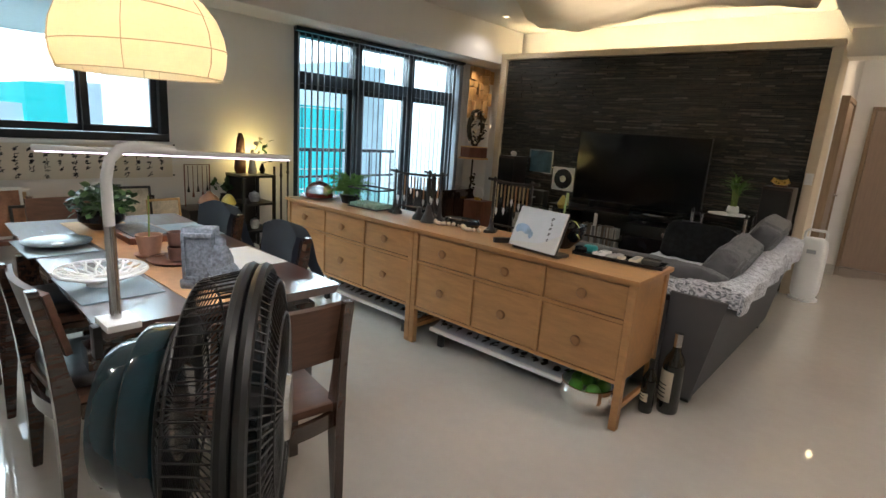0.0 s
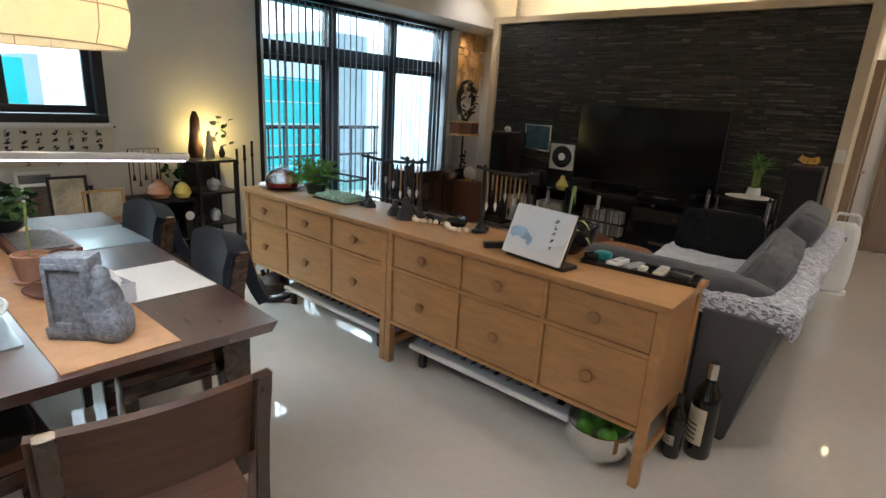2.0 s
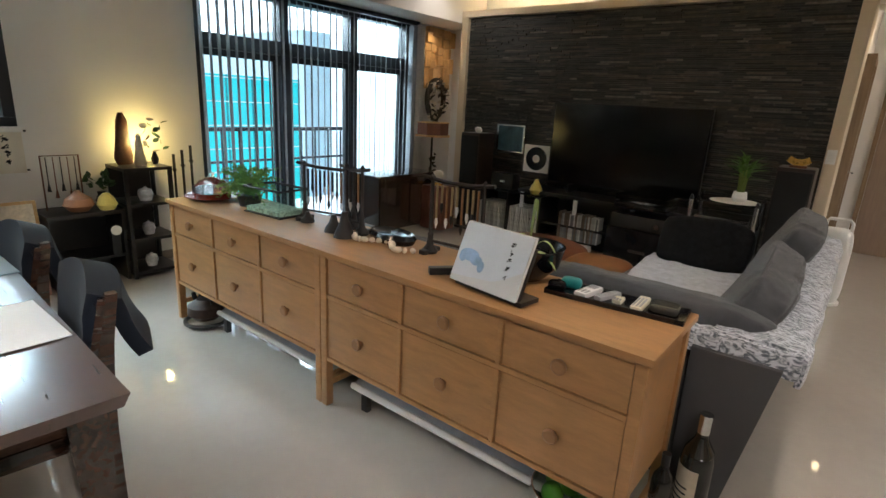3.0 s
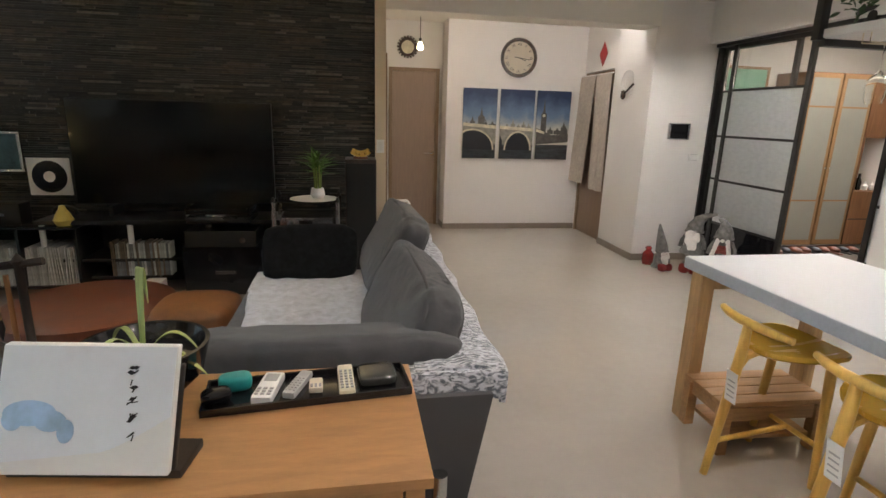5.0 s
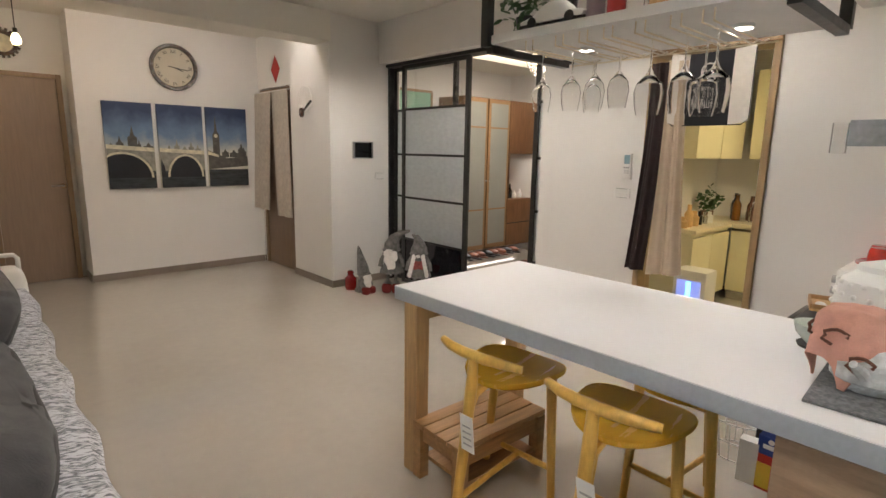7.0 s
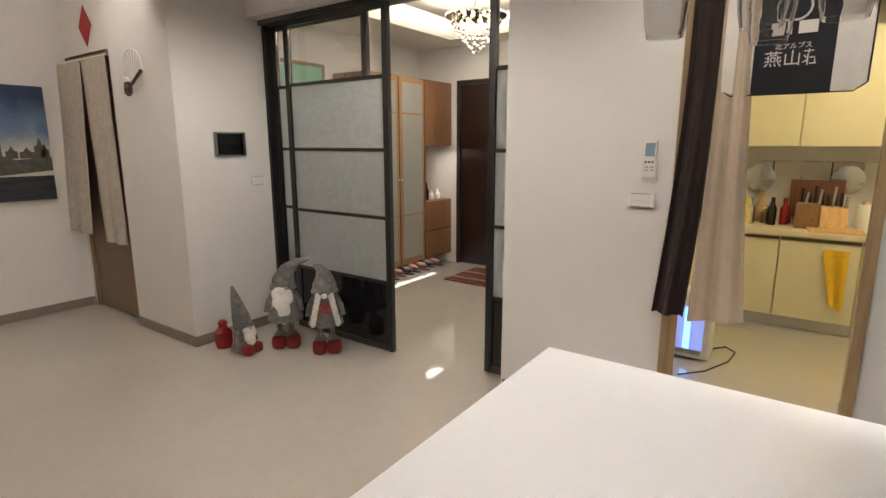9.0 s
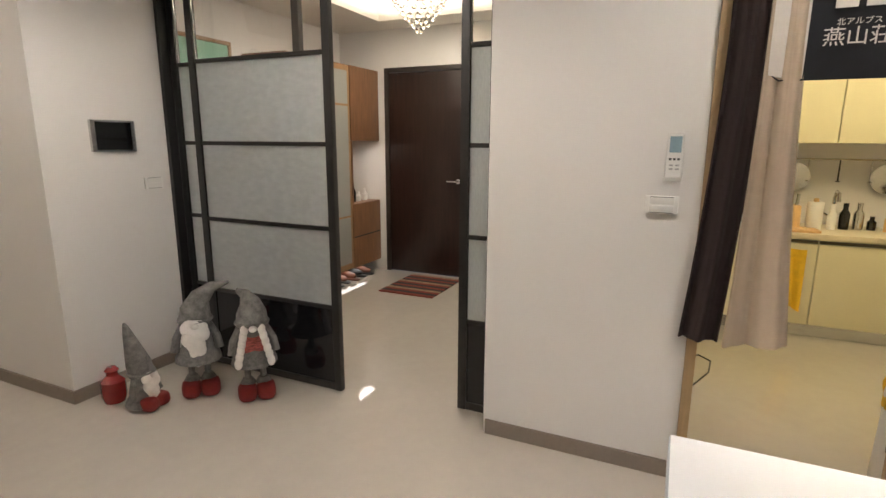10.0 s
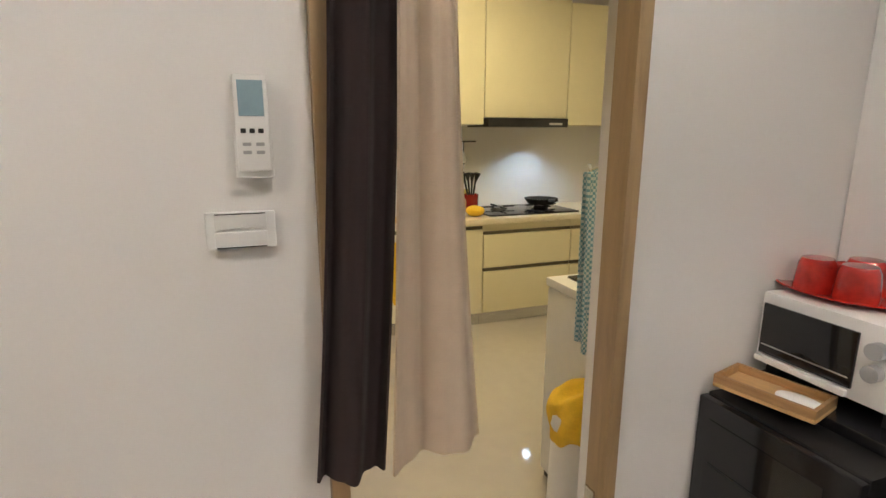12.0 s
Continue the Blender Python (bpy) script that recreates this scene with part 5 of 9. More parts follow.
def remote(x, y, turn, w, l, h, mat, rows, label, screen=False):
    rc = thing("remote_control", label, "remote control", (x, y, TOP + 0.009), turn, "remote controls on the tray")
    part("case", block(-w / 2, -l / 2, 0, w / 2, l / 2, h, bev=h * 0.4), mat, rc)
    for j in range(rows):
        for i in range(3):
            part("button", block(-w * 0.3 + i * w * 0.3 - w * 0.09, -l * 0.4 + j * l * 0.1, h, -w * 0.3 + i * w * 0.3 + w * 0.09, -l * 0.4 + j * l * 0.1 + l * 0.05, h + 0.0025), grey_button, rc)
    if screen:
        part("display", block(-w * 0.32, l * 0.12, h, w * 0.32, l * 0.4, h + 0.001), grey_button, rc)


cream_plastic = material("cream_plastic", (0.68, 0.62, 0.48), 0.5, vary=0.05)
remote(-1.14, 3.36, -8, 0.05, 0.13, 0.022, M["white"], 3, "white air conditioner remote control on the tray", True)
remote(-1.07, 3.375, -18, 0.032, 0.12, 0.018, grey_button, 6, "grey slim remote control on the tray")
remote(-1.025, 3.365, 3, 0.034, 0.055, 0.016, cream_plastic, 3, "small cream remote control on the tray")
remote(-0.95, 3.38, 4, 0.04, 0.145, 0.02, cream_plastic, 7, "long cream remote control on the tray")
single("smoked_glass_dish", pillow(bmesh.new(), 0, 0, 0.014, 0.05, 0.048, 0.014, 5, 14), material("smoked_dish", (0.05, 0.05, 0.045), 0.12), "square smoked glass dish on the tray", "dish", (-0.87, 3.4, TOP + 0.009), 6)
single("teal_pouch", pillow(bmesh.new(), 0, 0, 0.02, 0.04, 0.028, 0.02, 3.5, 12, 0.1), material("teal_plastic", (0.02, 0.28, 0.28), 0.45), "small teal pouch on the tray", "pouch", (-1.225, 3.385, TOP + 0.009), 10)
single("spectacle_case", pillow(bmesh.new(), 0, 0, 0.018, 0.035, 0.024, 0.018, 3, 12), M["gloss_black"], "small shiny black case on the tray", "case", (-1.255, 3.325, TOP + 0.009), 20)

# ---- dining corner ----
WAL = M["walnut"]
dt = thing("dining_table", "dark walnut dining table laid with runner and dishes", "table", (-2.81, 1.555, 0), -2.7)
bm = bmesh.new()
box(bm, -1.035, -0.475, 0.7, 1.035, 0.475, 0.742)
lean(bm, lambda p: (p.x * (0.985 if p.z < 0.72 else 1), p.y * (0.97 if p.z < 0.72 else 1), p.z))
part("tabletop", bm, LACQUER, dt)
part("apron", block(-0.8, -0.36, 0.62, 0.8, -0.33, 0.699), WAL, dt)
part("apron", block(-0.8, 0.33, 0.62, 0.8, 0.36, 0.699), WAL, dt)
for sx in (-0.78, 0.78):
    part("trestle_rail", block(sx - 0.05, -0.44, 0.6, sx + 0.05, 0.44, 0.699, bev=0.006), WAL, dt)
    for sy in (-0.42, 0.42):
        part("leg", lean(block(-0.05, -0.05, 0, 0.05, 0.05, 0.6, bev=0.006), lambda p: (sx + p.x * (0.55 + 0.75 * p.z), sy + p.y * (0.7 + 0.6 * p.z) + (0.02 if sy > 0 else -0.02) * (0.6 - p.z), p.z)), WAL, dt)


def wedge_leg(sy):
    """A chair's back leg: straight behind, widest at the seat, tapering to floor and top."""
    bm = bmesh.new()
    rows = []
    for z, front, back in ((0, 0.195, 0.228), (0.2, 0.175, 0.226), (0.38, 0.152, 0.226), (0.44, 0.15, 0.228), (0.56, 0.178, 0.234), (0.7, 0.2, 0.246), (0.845, 0.232, 0.268), (0.862, 0.238, 0.271)):
        rows.append([bm.verts.new((x, sy + y, z)) for x, y in ((front, -0.018), (back, -0.018), (back, 0.018), (front, 0.018))])
    for a, b in zip(rows, rows[1:]):
        bridge(bm, a, b)
    bm.faces.new(list(reversed(rows[0])))
    bm.faces.new(rows[-1])
    bmesh.ops.bevel(bm, geom=[e for e in bm.edges if abs(e.verts[0].co.z - e.verts[1].co.z) > 0.01], offset=0.004, segments=2, affect="EDGES")
    return bm


def chair_at(x, y, turn, label, drape=None):
    """A walnut chair that looks to -x at turn 0."""
    c = thing("dining_chair", label, "chair", (x, y, 0), turn, "chairs round the dining table")
    part("seat", lean(block(-0.23, -0.22, 0.42, 0.2, 0.22, 0.452, bev=0.01), lambda p: (p.x, p.y * (1 - 0.1 * (p.x + 0.2)), p.z - 0.05 * (0.05 - p.y * p.y) * (p.z > 0.44))), M["walnut_seat"], c)
    for sy in (-0.205, 0.205):
        part("front_leg", lean(block(-0.025, -0.02, 0, 0.025, 0.02, 0.42, bev=0.005), lambda p: (-0.2 + p.x * (0.7 + 0.7 * p.z), sy + p.y, p.z)), WAL, c)
        part("back_leg", wedge_leg(sy), WAL, c)
        part("side_apron", block(-0.175, sy - 0.012, 0.36, 0.15, sy + 0.012, 0.418, bev=0.003), WAL, c)
    part("front_apron", block(-0.212, -0.184, 0.36, -0.19, 0.184, 0.418, bev=0.003), WAL, c)
    bm = bmesh.new()
    sheet(bm, lambda u, v: (0.195 + 0.03 * math.sin(math.pi * u), -0.183 + 0.366 * u, 0.355 + 0.06 * v), 12, 2, 0.02)
    part("back_apron", bm, WAL, c)
    bm = bmesh.new()
    sheet(bm, lambda u, v: (0.172 + 0.03 * math.sin(math.pi * u) + 0.05 * v, -0.236 + 0.472 * u, 0.625 + 0.225 * v), 16, 6, 0.022)
    part("backrest", bm, M["walnut_seat"] if drape is None else WAL, c)
    if drape:
        bm = bmesh.new()
        sheet(bm, lambda u, v: (0.2 + 0.03 * math.sin(math.pi * u) + 0.2 * (v - 0.5) * abs(2 * v - 1) * 0.7 + 0.07 * (v > 0.5), -0.19 + 0.38 * u, 0.9 - 0.42 * abs(v - 0.5) * 2 * (1 if v < 0.5 else 0.55) - 0.05 * (2 * u - 1) ** 2), 14, 14, 0.05)
        single("seat_pad", lean(bm, lambda p: p), drape, "dark blue pad hung over a dining chair's back", "pad", (x, y, 0), turn, "pads on the dining chairs")
    return c


blue_cloth = material("dark_blue_cloth", (0.011, 0.016, 0.026), 0.9, vary=0.3, scale=14, bump=0.3, bump_scale=200)
chair_at(-1.56, 1.48, -9, "dark walnut dining chair pushed towards the table's end")
chair_at(-2.42, 1.87, 84, "dark walnut dining chair with a blue pad over its back", blue_cloth)
chair_at(-3.15, 1.87, 92, "dark walnut dining chair with a blue pad over its back", blue_cloth)
chair_at(-2.17, 1.14, -88, "dark walnut dining chair tucked under the table")
chair_at(-3.05, 1.14, -92, "dark walnut dining chair tucked under the table")
chair_at(-3.85, 1.5, 178, "dark walnut dining chair at the table's far end")
for px, py, pr in ((-2.2, 1.13, -88), (-3.07, 1.13, -92)):
    single("seat_cushion", pillow(bmesh.new(), -0.01, 0, 0.035, 0.2, 0.2, 0.035, 4.5, 18, 0.05), M["black"], "black tied cushion on a dining chair's seat", "cushion", (px, py, 0.447), pr, "cushions on the dining chairs")
TT = 0.743
runner = material("tan_runner", (0.45, 0.25, 0.12), 0.85, vary=0.12, scale=20, bump=0.3, bump_scale=150)
bm = bmesh.new()
sheet(bm, lambda u, v: (-3.72 + 1.91 * u, 1.37 + 0.31 * v, TT + 0.002), 20, 4, 0.003)
single("table_runner", bm, runner, "tan leather runner along the dining table", "table runner")
matte = material("grey_placemat", (0.2, 0.25, 0.28), 0.35, vary=0.1, scale=20, coat=0.3)
for x, y in ((-2.28, 1.2), (-3.1, 1.2), (-3.2, 1.9)):
    single("placemat", block(-0.21, -0.145, 0, 0.21, 0.145, 0.004, bev=0.001), matte, "blue-grey placemat on the dining table", "placemat", (x, y, TT), 0, "placemats on the table")
single("paper_sheet", block(-0.2, -0.15, 0, 0.2, 0.15, 0.003), M["white_matt"], "white paper sheet lying on the table", "paper", (-2.405, 1.84, TT + 0.003), 0)
plate = thing("dark_rim_plate", "round pale plate with a dark rim", "plate", (-3.1, 1.22, TT + 0.005))
part("dish", lathe(bmesh.new(), [(0, 0.002), (0.08, 0.002), (0.13, 0.018), (0.15, 0.022), (0.15, 0.026), (0.12, 0.02), (0, 0.008)], 40), material("dark_glaze", (0.04, 0.05, 0.055), 0.2), plate)
part("well", lathe(bmesh.new(), [(0, 0.009), (0.1, 0.014), (0, 0.0095)], 36), M["white"], plate)
basket = thing("lattice_plate", "white lattice-work plate on a small foot", "plate", (-2.3, 1.19, TT + 0.005))
part("foot", lathe(bmesh.new(), [(0, 0), (0.06, 0), (0.05, 0.02), (0, 0.02)], 24), M["white"], basket)
for k in range(18):
    for s in (-1, 1):
        a = k / 18 * 2 * math.pi
        part("lattice_rib", tube(bmesh.new(), [(0.03 * math.cos(a), 0.03 * math.sin(a), 0.024), (0.1 * math.cos(a + s * 0.35), 0.1 * math.sin(a + s * 0.35), 0.034), (0.16 * math.cos(a + s * 0.6), 0.16 * math.sin(a + s * 0.6), 0.058)], 0.006, 6), M["white"], basket)
part("rim", tube(bmesh.new(), [(0.163 * math.cos(k / 18 * math.pi), 0.163 * math.sin(k / 18 * math.pi), 0.06) for k in range(36)], 0.007, 6, True), M["white"], basket)
granite = material("grey_granite", (0.14, 0.15, 0.165), 0.85, vary=0.5, scale=60, bump=0.9, bump_scale=120)
# carved stone: a slab with a sunk panel, a crouching lump at its side
bm = bmesh.new()
box(bm, -0.085, -0.04, 0, 0.06, 0.045, 0.035, 0.008)
box(bm, -0.08, -0.03, 0.03, 0.045, 0.04, 0.25, 0.012)
for a in ((-0.076, -0.04, 0.045, -0.062, -0.03, 0.225), (0.026, -0.04, 0.045, 0.04, -0.03, 0.225), (-0.076, -0.04, 0.035, 0.04, -0.03, 0.05), (-0.076, -0.04, 0.215, 0.04, -0.03, 0.232)):
    box(bm, *a, 0.003)
pillow(bm, 0.07, -0.005, 0.052, 0.056, 0.052, 0.056, 2.8, 22, 0.25)
pillow(bm, 0.055, 0.0, 0.12, 0.036, 0.042, 0.07, 3.0, 22, 0.35)
pillow(bm, 0.05, 0.005, 0.185, 0.022, 0.03, 0.034, 2.6, 18, 0.45)
lean(bm, lambda p: (p.x * 1.05 + 0.008 * noise.noise(p * 22), p.y * 1.15 + 0.006 * noise.noise(p * 26), p.z * (1.03 - 0.25 * max(0, p.z - 0.18) * (p.x < 0)) + 0.005 * noise.noise(p * 14)))
single("stone_carving", bm, granite, "rough grey carved stone slab on the table", "carving", (-2.03, 1.495, TT + 0.004), 42)
tw = thing("tissue_box", "frosted white tissue box with a pulled tissue", "tissue box", (-2.26, 1.64, TT + 0.003), 8)
bm = bmesh.new()
for a in ((-0.055, -0.055, 0, 0.055, 0.055, 0.006), (-0.055, -0.055, 0.006, -0.05, 0.055, 0.075), (0.05, -0.055, 0.006, 0.055, 0.055, 0.075), (-0.05, -0.055, 0.006, 0.05, -0.05, 0.075), (-0.05, 0.05, 0.006, 0.05, 0.055, 0.075)):
    box(bm, *a)
part("box", bm, thin_paper("frosted_plastic", (0.8, 0.82, 0.84), 0.4), tw)
bm = bmesh.new()
sheet(bm, lambda u, v: (-0.04 + 0.08 * u + 0.01 * math.sin(v * 7), -0.035 + 0.07 * v + 0.012 * math.sin(u * 8), 0.05 + 0.07 * math.exp(-((u - 0.45) ** 2 + (v - 0.6) ** 2) * 9) + 0.008 * noise.noise(Vector((u * 6, v * 6, 4)))), 14, 14, 0.002)
part("tissue", bm, M["white_matt"], tw)
terra = material("brown_clay", (0.14, 0.065, 0.045), 0.6, vary=0.2, scale=20, bump=0.2)
cups = thing("tea_tray", "round brown tea tray with clay cups", "tray", (-2.5, 1.56, TT + 0.004))
part("saucer", lathe(bmesh.new(), [(0, 0), (0.11, 0), (0.13, 0.014), (0.125, 0.017), (0.1, 0.006), (0, 0.006)], 34), terra, cups)
for x, y, h in ((0.02, 0.0, 0.07), (0.02, 0.0, 0.143), (0.075, 0.05, 0.055)):
    part("cup", lathe(bmesh.new(), [(0, h - 0.062), (0.038, h - 0.062), (0.043, h), (0.038, h), (0.034, h - 0.05), (0, h - 0.05)], 24, (x, y, 0.007)), terra, cups)
clay = material("pale_clay", (0.38, 0.2, 0.13), 0.7, vary=0.15, scale=20)
pot = thing("small_clay_pot", "small clay pot with a thin sprout", "pot", (-2.66, 1.5, TT + 0.004))
part("saucer", lathe(bmesh.new(), [(0, 0), (0.06, 0), (0.07, 0.014), (0, 0.01)], 26), clay, pot)
part("pot", lathe(bmesh.new(), [(0, 0.012), (0.045, 0.012), (0.06, 0.1), (0.062, 0.11), (0.055, 0.11), (0.05, 0.095), (0, 0.09)], 26), clay, pot)
part("sprout", tube(bmesh.new(), [(0, 0, 0.09), (0.01, 0, 0.2), (-0.01, 0.01, 0.3)], 0.004, 6), stem_green, pot)
tt = thing("wooden_tea_board", "red-brown wooden tea board with a grey slab", "board", (-3.15, 1.62, TT + 0.004))
part("board", block(-0.22, -0.12, 0, 0.22, 0.12, 0.035, bev=0.006), red_wood, tt)
part("slab", block(-0.19, -0.095, 0.036, 0.19, 0.095, 0.042, bev=0.002), granite, tt)
pl = thing("table_plant", "leafy dark green plant in a black bowl", "plant", (-3.45, 1.52, TT + 0.004))
part("bowl", lathe(bmesh.new(), [(0, 0), (0.06, 0), (0.12, 0.05), (0.125, 0.11), (0.115, 0.11), (0.1, 0.08), (0, 0.08)], 28), M["gloss_black"], pl)
round_leaf = leaf_mesh("leaf", 0.055, 0.04, dark_green, 0.15)
r = random.Random(12)
for k in range(230):
    a, q = r.uniform(0, 6.28), r.uniform(0, 1) ** 0.5 * 0.17
    ob = part("leaf", round_leaf, None, pl)
    ob.matrix_basis = pose(q * math.cos(a), q * math.sin(a), 0.1 + r.uniform(0, 0.17) * (1.15 - q * 4), r.uniform(-50, 50), r.uniform(-50, 30), r.uniform(0, 360))
# desk lamp with a long light bar
dl = thing("led_desk_lamp", "white clamp lamp with a long glowing light bar", "desk lamp", (-1.815, 1.09, TT))
part("base", block(-0.055, -0.05, 0, 0.075, 0.055, 0.024, bev=0.006), M["white"], dl)
part("clamp", block(-0.02, -0.075, -0.1, 0.02, -0.05, 0.01, bev=0.004), M["black"], dl)
part("pole", tube(bmesh.new(), [(0, 0, 0.024), (0, 0, 0.34)], 0.017, 16), M["steel"], dl)
part("arm", tube(bmesh.new(), [(0, 0, 0.34), (0, 0, 0.49), (-0.005, 0.015, 0.55), (-0.015, 0.05, 0.585), (-0.03, 0.1, 0.595), (-0.055, 0.17, 0.585), (-0.08, 0.24, 0.577)], 0.017, 14), M["white"], dl)
bar = part("light_bar", lean(block(-0.42, -0.014, -0.01, 0.42, 0.014, 0.008, bev=0.004), lambda p: (-0.09 + p.x * 0.4 - p.y * 0.9, 0.245 + p.x * 0.9 + p.y * 0.4, 0.57 + p.z)), M["white"], dl)
part("diffuser", lean(block(-0.41, -0.011, -0.014, 0.41, 0.011, -0.0105), lambda p: (-0.09 + p.x * 0.4 - p.y * 0.9, 0.245 + p.x * 0.9 + p.y * 0.4, 0.57 + p.z)), material("led_diffuser", (1, 0.9, 0.95), 0.5, emit=(0.95, 0.8, 1.0), power=3), bar)
# paper pendant lamp
pd = thing("paper_pendant_lamp", "large cream paper dome pendant lamp, lit", "pendant lamp", (-2.89, 1.6, 1.627))
washi = thin_paper("washi_paper", (0.92, 0.82, 0.6), 0.62)
prof = [(0.365, 0.0), (0.385, 0.06), (0.39, 0.13), (0.378, 0.21), (0.345, 0.29), (0.29, 0.36), (0.21, 0.415), (0.12, 0.445), (0.05, 0.452)]
bm = bmesh.new()
lathe(bm, prof, 48)
part("shade", bm, washi, pd)
rib = material("paper_rib", (0.42, 0.34, 0.2), 0.8)
for k in (0, 2, 4, 6):
    q, h = prof[k]
    tilt_y = 0.0 if k == 0 else 0.018 * math.sin(k)
    part("hoop", tube(bmesh.new(), [((q + 0.001) * math.cos(j / 24 * math.pi), (q + 0.001) * math.sin(j / 24 * math.pi), h + tilt_y * math.sin(j / 24 * math.pi)) for j in range(48)], 0.0025, 5, True), rib, pd)
for k in range(6):
    a = k * math.pi / 3 + 0.5
    part("rib", tube(bmesh.new(), [((q + 0.001) * math.cos(a), (q + 0.001) * math.sin(a), h) for q, h in prof], 0.002, 5), rib, pd)
part("cord", tube(bmesh.new(), [(0, 0, 0.45), (0, 0, 1.32)], 0.004, 6), M["black"], pd)
bulb_m = material("lit_bulb", (1, 0.9, 0.7), 0.4, emit=(1.0, 0.75, 0.4), power=12)
part("bulb", lathe(bmesh.new(), [(0, 0.25), (0.02, 0.25), (0.02, 0.28), (0.018, 0.3), (0, 0.3)], 16), bulb_m, pd)
part("pull_cord", tube(bmesh.new(), [(0, 0, 0.2), (0, 0, -0.03)], 0.002, 5), rib, pd)

# floor fan
fan = thing("floor_fan", "large black floor fan with wire cage", "fan", (-0.705, 0.945, 0), 53)
CZ, R = 0.965, 0.245
ax = lambda p: (p.z, p.x, CZ + p.y)
teal_black = material("dark_teal_gloss", (0.008, 0.03, 0.042), 0.1, vary=0.2, coat=0.5)
for x, q, w in ((0.022, R, 0.011), (0.044, R * 0.995, 0.011), (0.079, 0.165, 0.0028), (0.067, 0.222, 0.0028), (-0.08, 0.165, 0.0028), (-0.056, 0.222, 0.0028)):
    part("cage_ring", lean(tube(bmesh.new(), [(q * math.cos(k / 24 * math.pi), q * math.sin(k / 24 * math.pi), x) for k in range(48)], w, 8, True), ax), M["black"], fan)
bm = bmesh.new()
for k in range(96):
    a = k / 96 * 2 * math.pi
    c, s = math.cos(a), math.sin(a)
    tube(bm, [(0.06 * c, 0.06 * s, 0.084), (0.16 * c, 0.16 * s, 0.08), (0.225 * c, 0.225 * s, 0.066), (R * c, R * s, 0.04)], 0.0016, 4)
part("front_grille", lean(bm, ax), M["black"], fan)
bm = bmesh.new()
for k in range(84):
    a = k / 84 * 2 * math.pi
    c, s = math.cos(a), math.sin(a)
    tube(bm, [(0.08 * c, 0.08 * s, -0.085), (0.16 * c, 0.16 * s, -0.08), (0.225 * c, 0.225 * s, -0.055), (R * c, R * s, 0.03)], 0.0016, 4)
part("rear_grille", lean(bm, ax), M["black"], fan)
part("badge", lean(lathe(bmesh.new(), [(0, 0.083), (0.06, 0.083), (0.055, 0.092), (0, 0.094)], 30), ax), M["steel"], fan)
for k in range(5):
    bm = bmesh.new()
    a0 = k / 5 * 2 * math.pi
    sheet(bm, lambda u, v: ((0.04 + 0.17 * u) * math.cos(a0 + (v - 0.4) * 1.0 * (0.6 + 0.5 * u)), (0.04 + 0.17 * u) * math.sin(a0 + (v - 0.4) * 1.0 * (0.6 + 0.5 * u)), 0.02 + 0.05 * (v - 0.5)), 8, 6, 0.003)
    part("blade", lean(bm, ax), glass("fan_blade_plastic", (0.2, 0.25, 0.28), 0.2) if k == 0 else bpy.data.materials["fan_blade_plastic"], fan)
part("hub", lean(lathe(bmesh.new(), [(0, -0.03), (0.04, -0.03), (0.04, 0.05), (0.02, 0.065), (0, 0.068)], 24), ax), M["black"], fan)
part("motor_housing", lean(lathe(bmesh.new(), [(0, -0.2), (0.06, -0.198), (0.092, -0.186), (0.102, -0.168), (0.104, -0.14), (0.1055, -0.139), (0.122, -0.137), (0.125, -0.131), (0.126, -0.095), (0.12, -0.088), (0, -0.086)], 44), lambda p: (p.z * 1.08 + 0.01, p.x * 1.2, CZ + p.y * 1.2)), teal_black, fan)
part("neck", tube(bmesh.new(), [(-0.13, 0, CZ - 0.1), (-0.12, 0, CZ - 0.22), (-0.08, 0, 0.62)], [0.04, 0.035, 0.03], 14), teal_black, fan)
part("pole", tube(bmesh.new(), [(-0.08, 0, 0.62), (-0.08, 0, 0.04)], 0.022, 14), teal_black, fan)
part("base", lathe(bmesh.new(), [(0, 0), (0.19, 0), (0.2, 0.012), (0.18, 0.03), (0.05, 0.05), (0, 0.052)], 40, (-0.08, 0, 0)), teal_black, fan)

# ---- along the window wall ----
sc = thing("wall_calligraphy", "long paper with rows of black brush writing on the wall", "calligraphy", (-5.192, 1.2, 0.84))
part("paper", block(-0.004, -0.3, 0, 0.0, 1.42, 0.29), material("rice_paper", (0.7, 0.64, 0.54), 0.85, vary=0.05), sc)
for k in range(17):
    for j in range(4 + (k * 7) % 2):
        glyph(sc, (0.003, -0.25 + k * 0.098, 0.25 - j * 0.055), pose(0, 0, 0, 0, 0, 90), 1.1, 200 + k * 9 + j)
for y, z in ((1.44, 0.3), (1.43, 0.02)):
    part("pin", lathe(bmesh.new(), [(0, -0.006), (0.009, -0.006), (0.009, 0.006), (0, 0.006)], 10, (0.004, y, z)), M["black"], sc)
ledge = thing("low_wall_shelf", "low wooden shelf along the window wall", "shelf", (-5.0, 1.7, 0))
part("board", block(-0.18, -1.0, 0.4, 0.2, 0.9, 0.43, bev=0.004), red_wood, ledge)
for sy in (-0.95, 0.0, 0.85):
    part("support", block(-0.17, sy - 0.015, 0, 0.18, sy + 0.015, 0.4), red_wood, ledge)
frames = [material("art_" + n, c, 0.6, vary=0.5, scale=5) for n, c in (("slate", (0.22, 0.25, 0.28)), ("ochre", (0.45, 0.32, 0.17)), ("dark", (0.12, 0.1, 0.085)), ("cream", (0.62, 0.55, 0.43)), ("rust", (0.28, 0.13, 0.07)))]
rims = [pale, M["black"], M["white_matt"], red_wood]
r = random.Random(21)
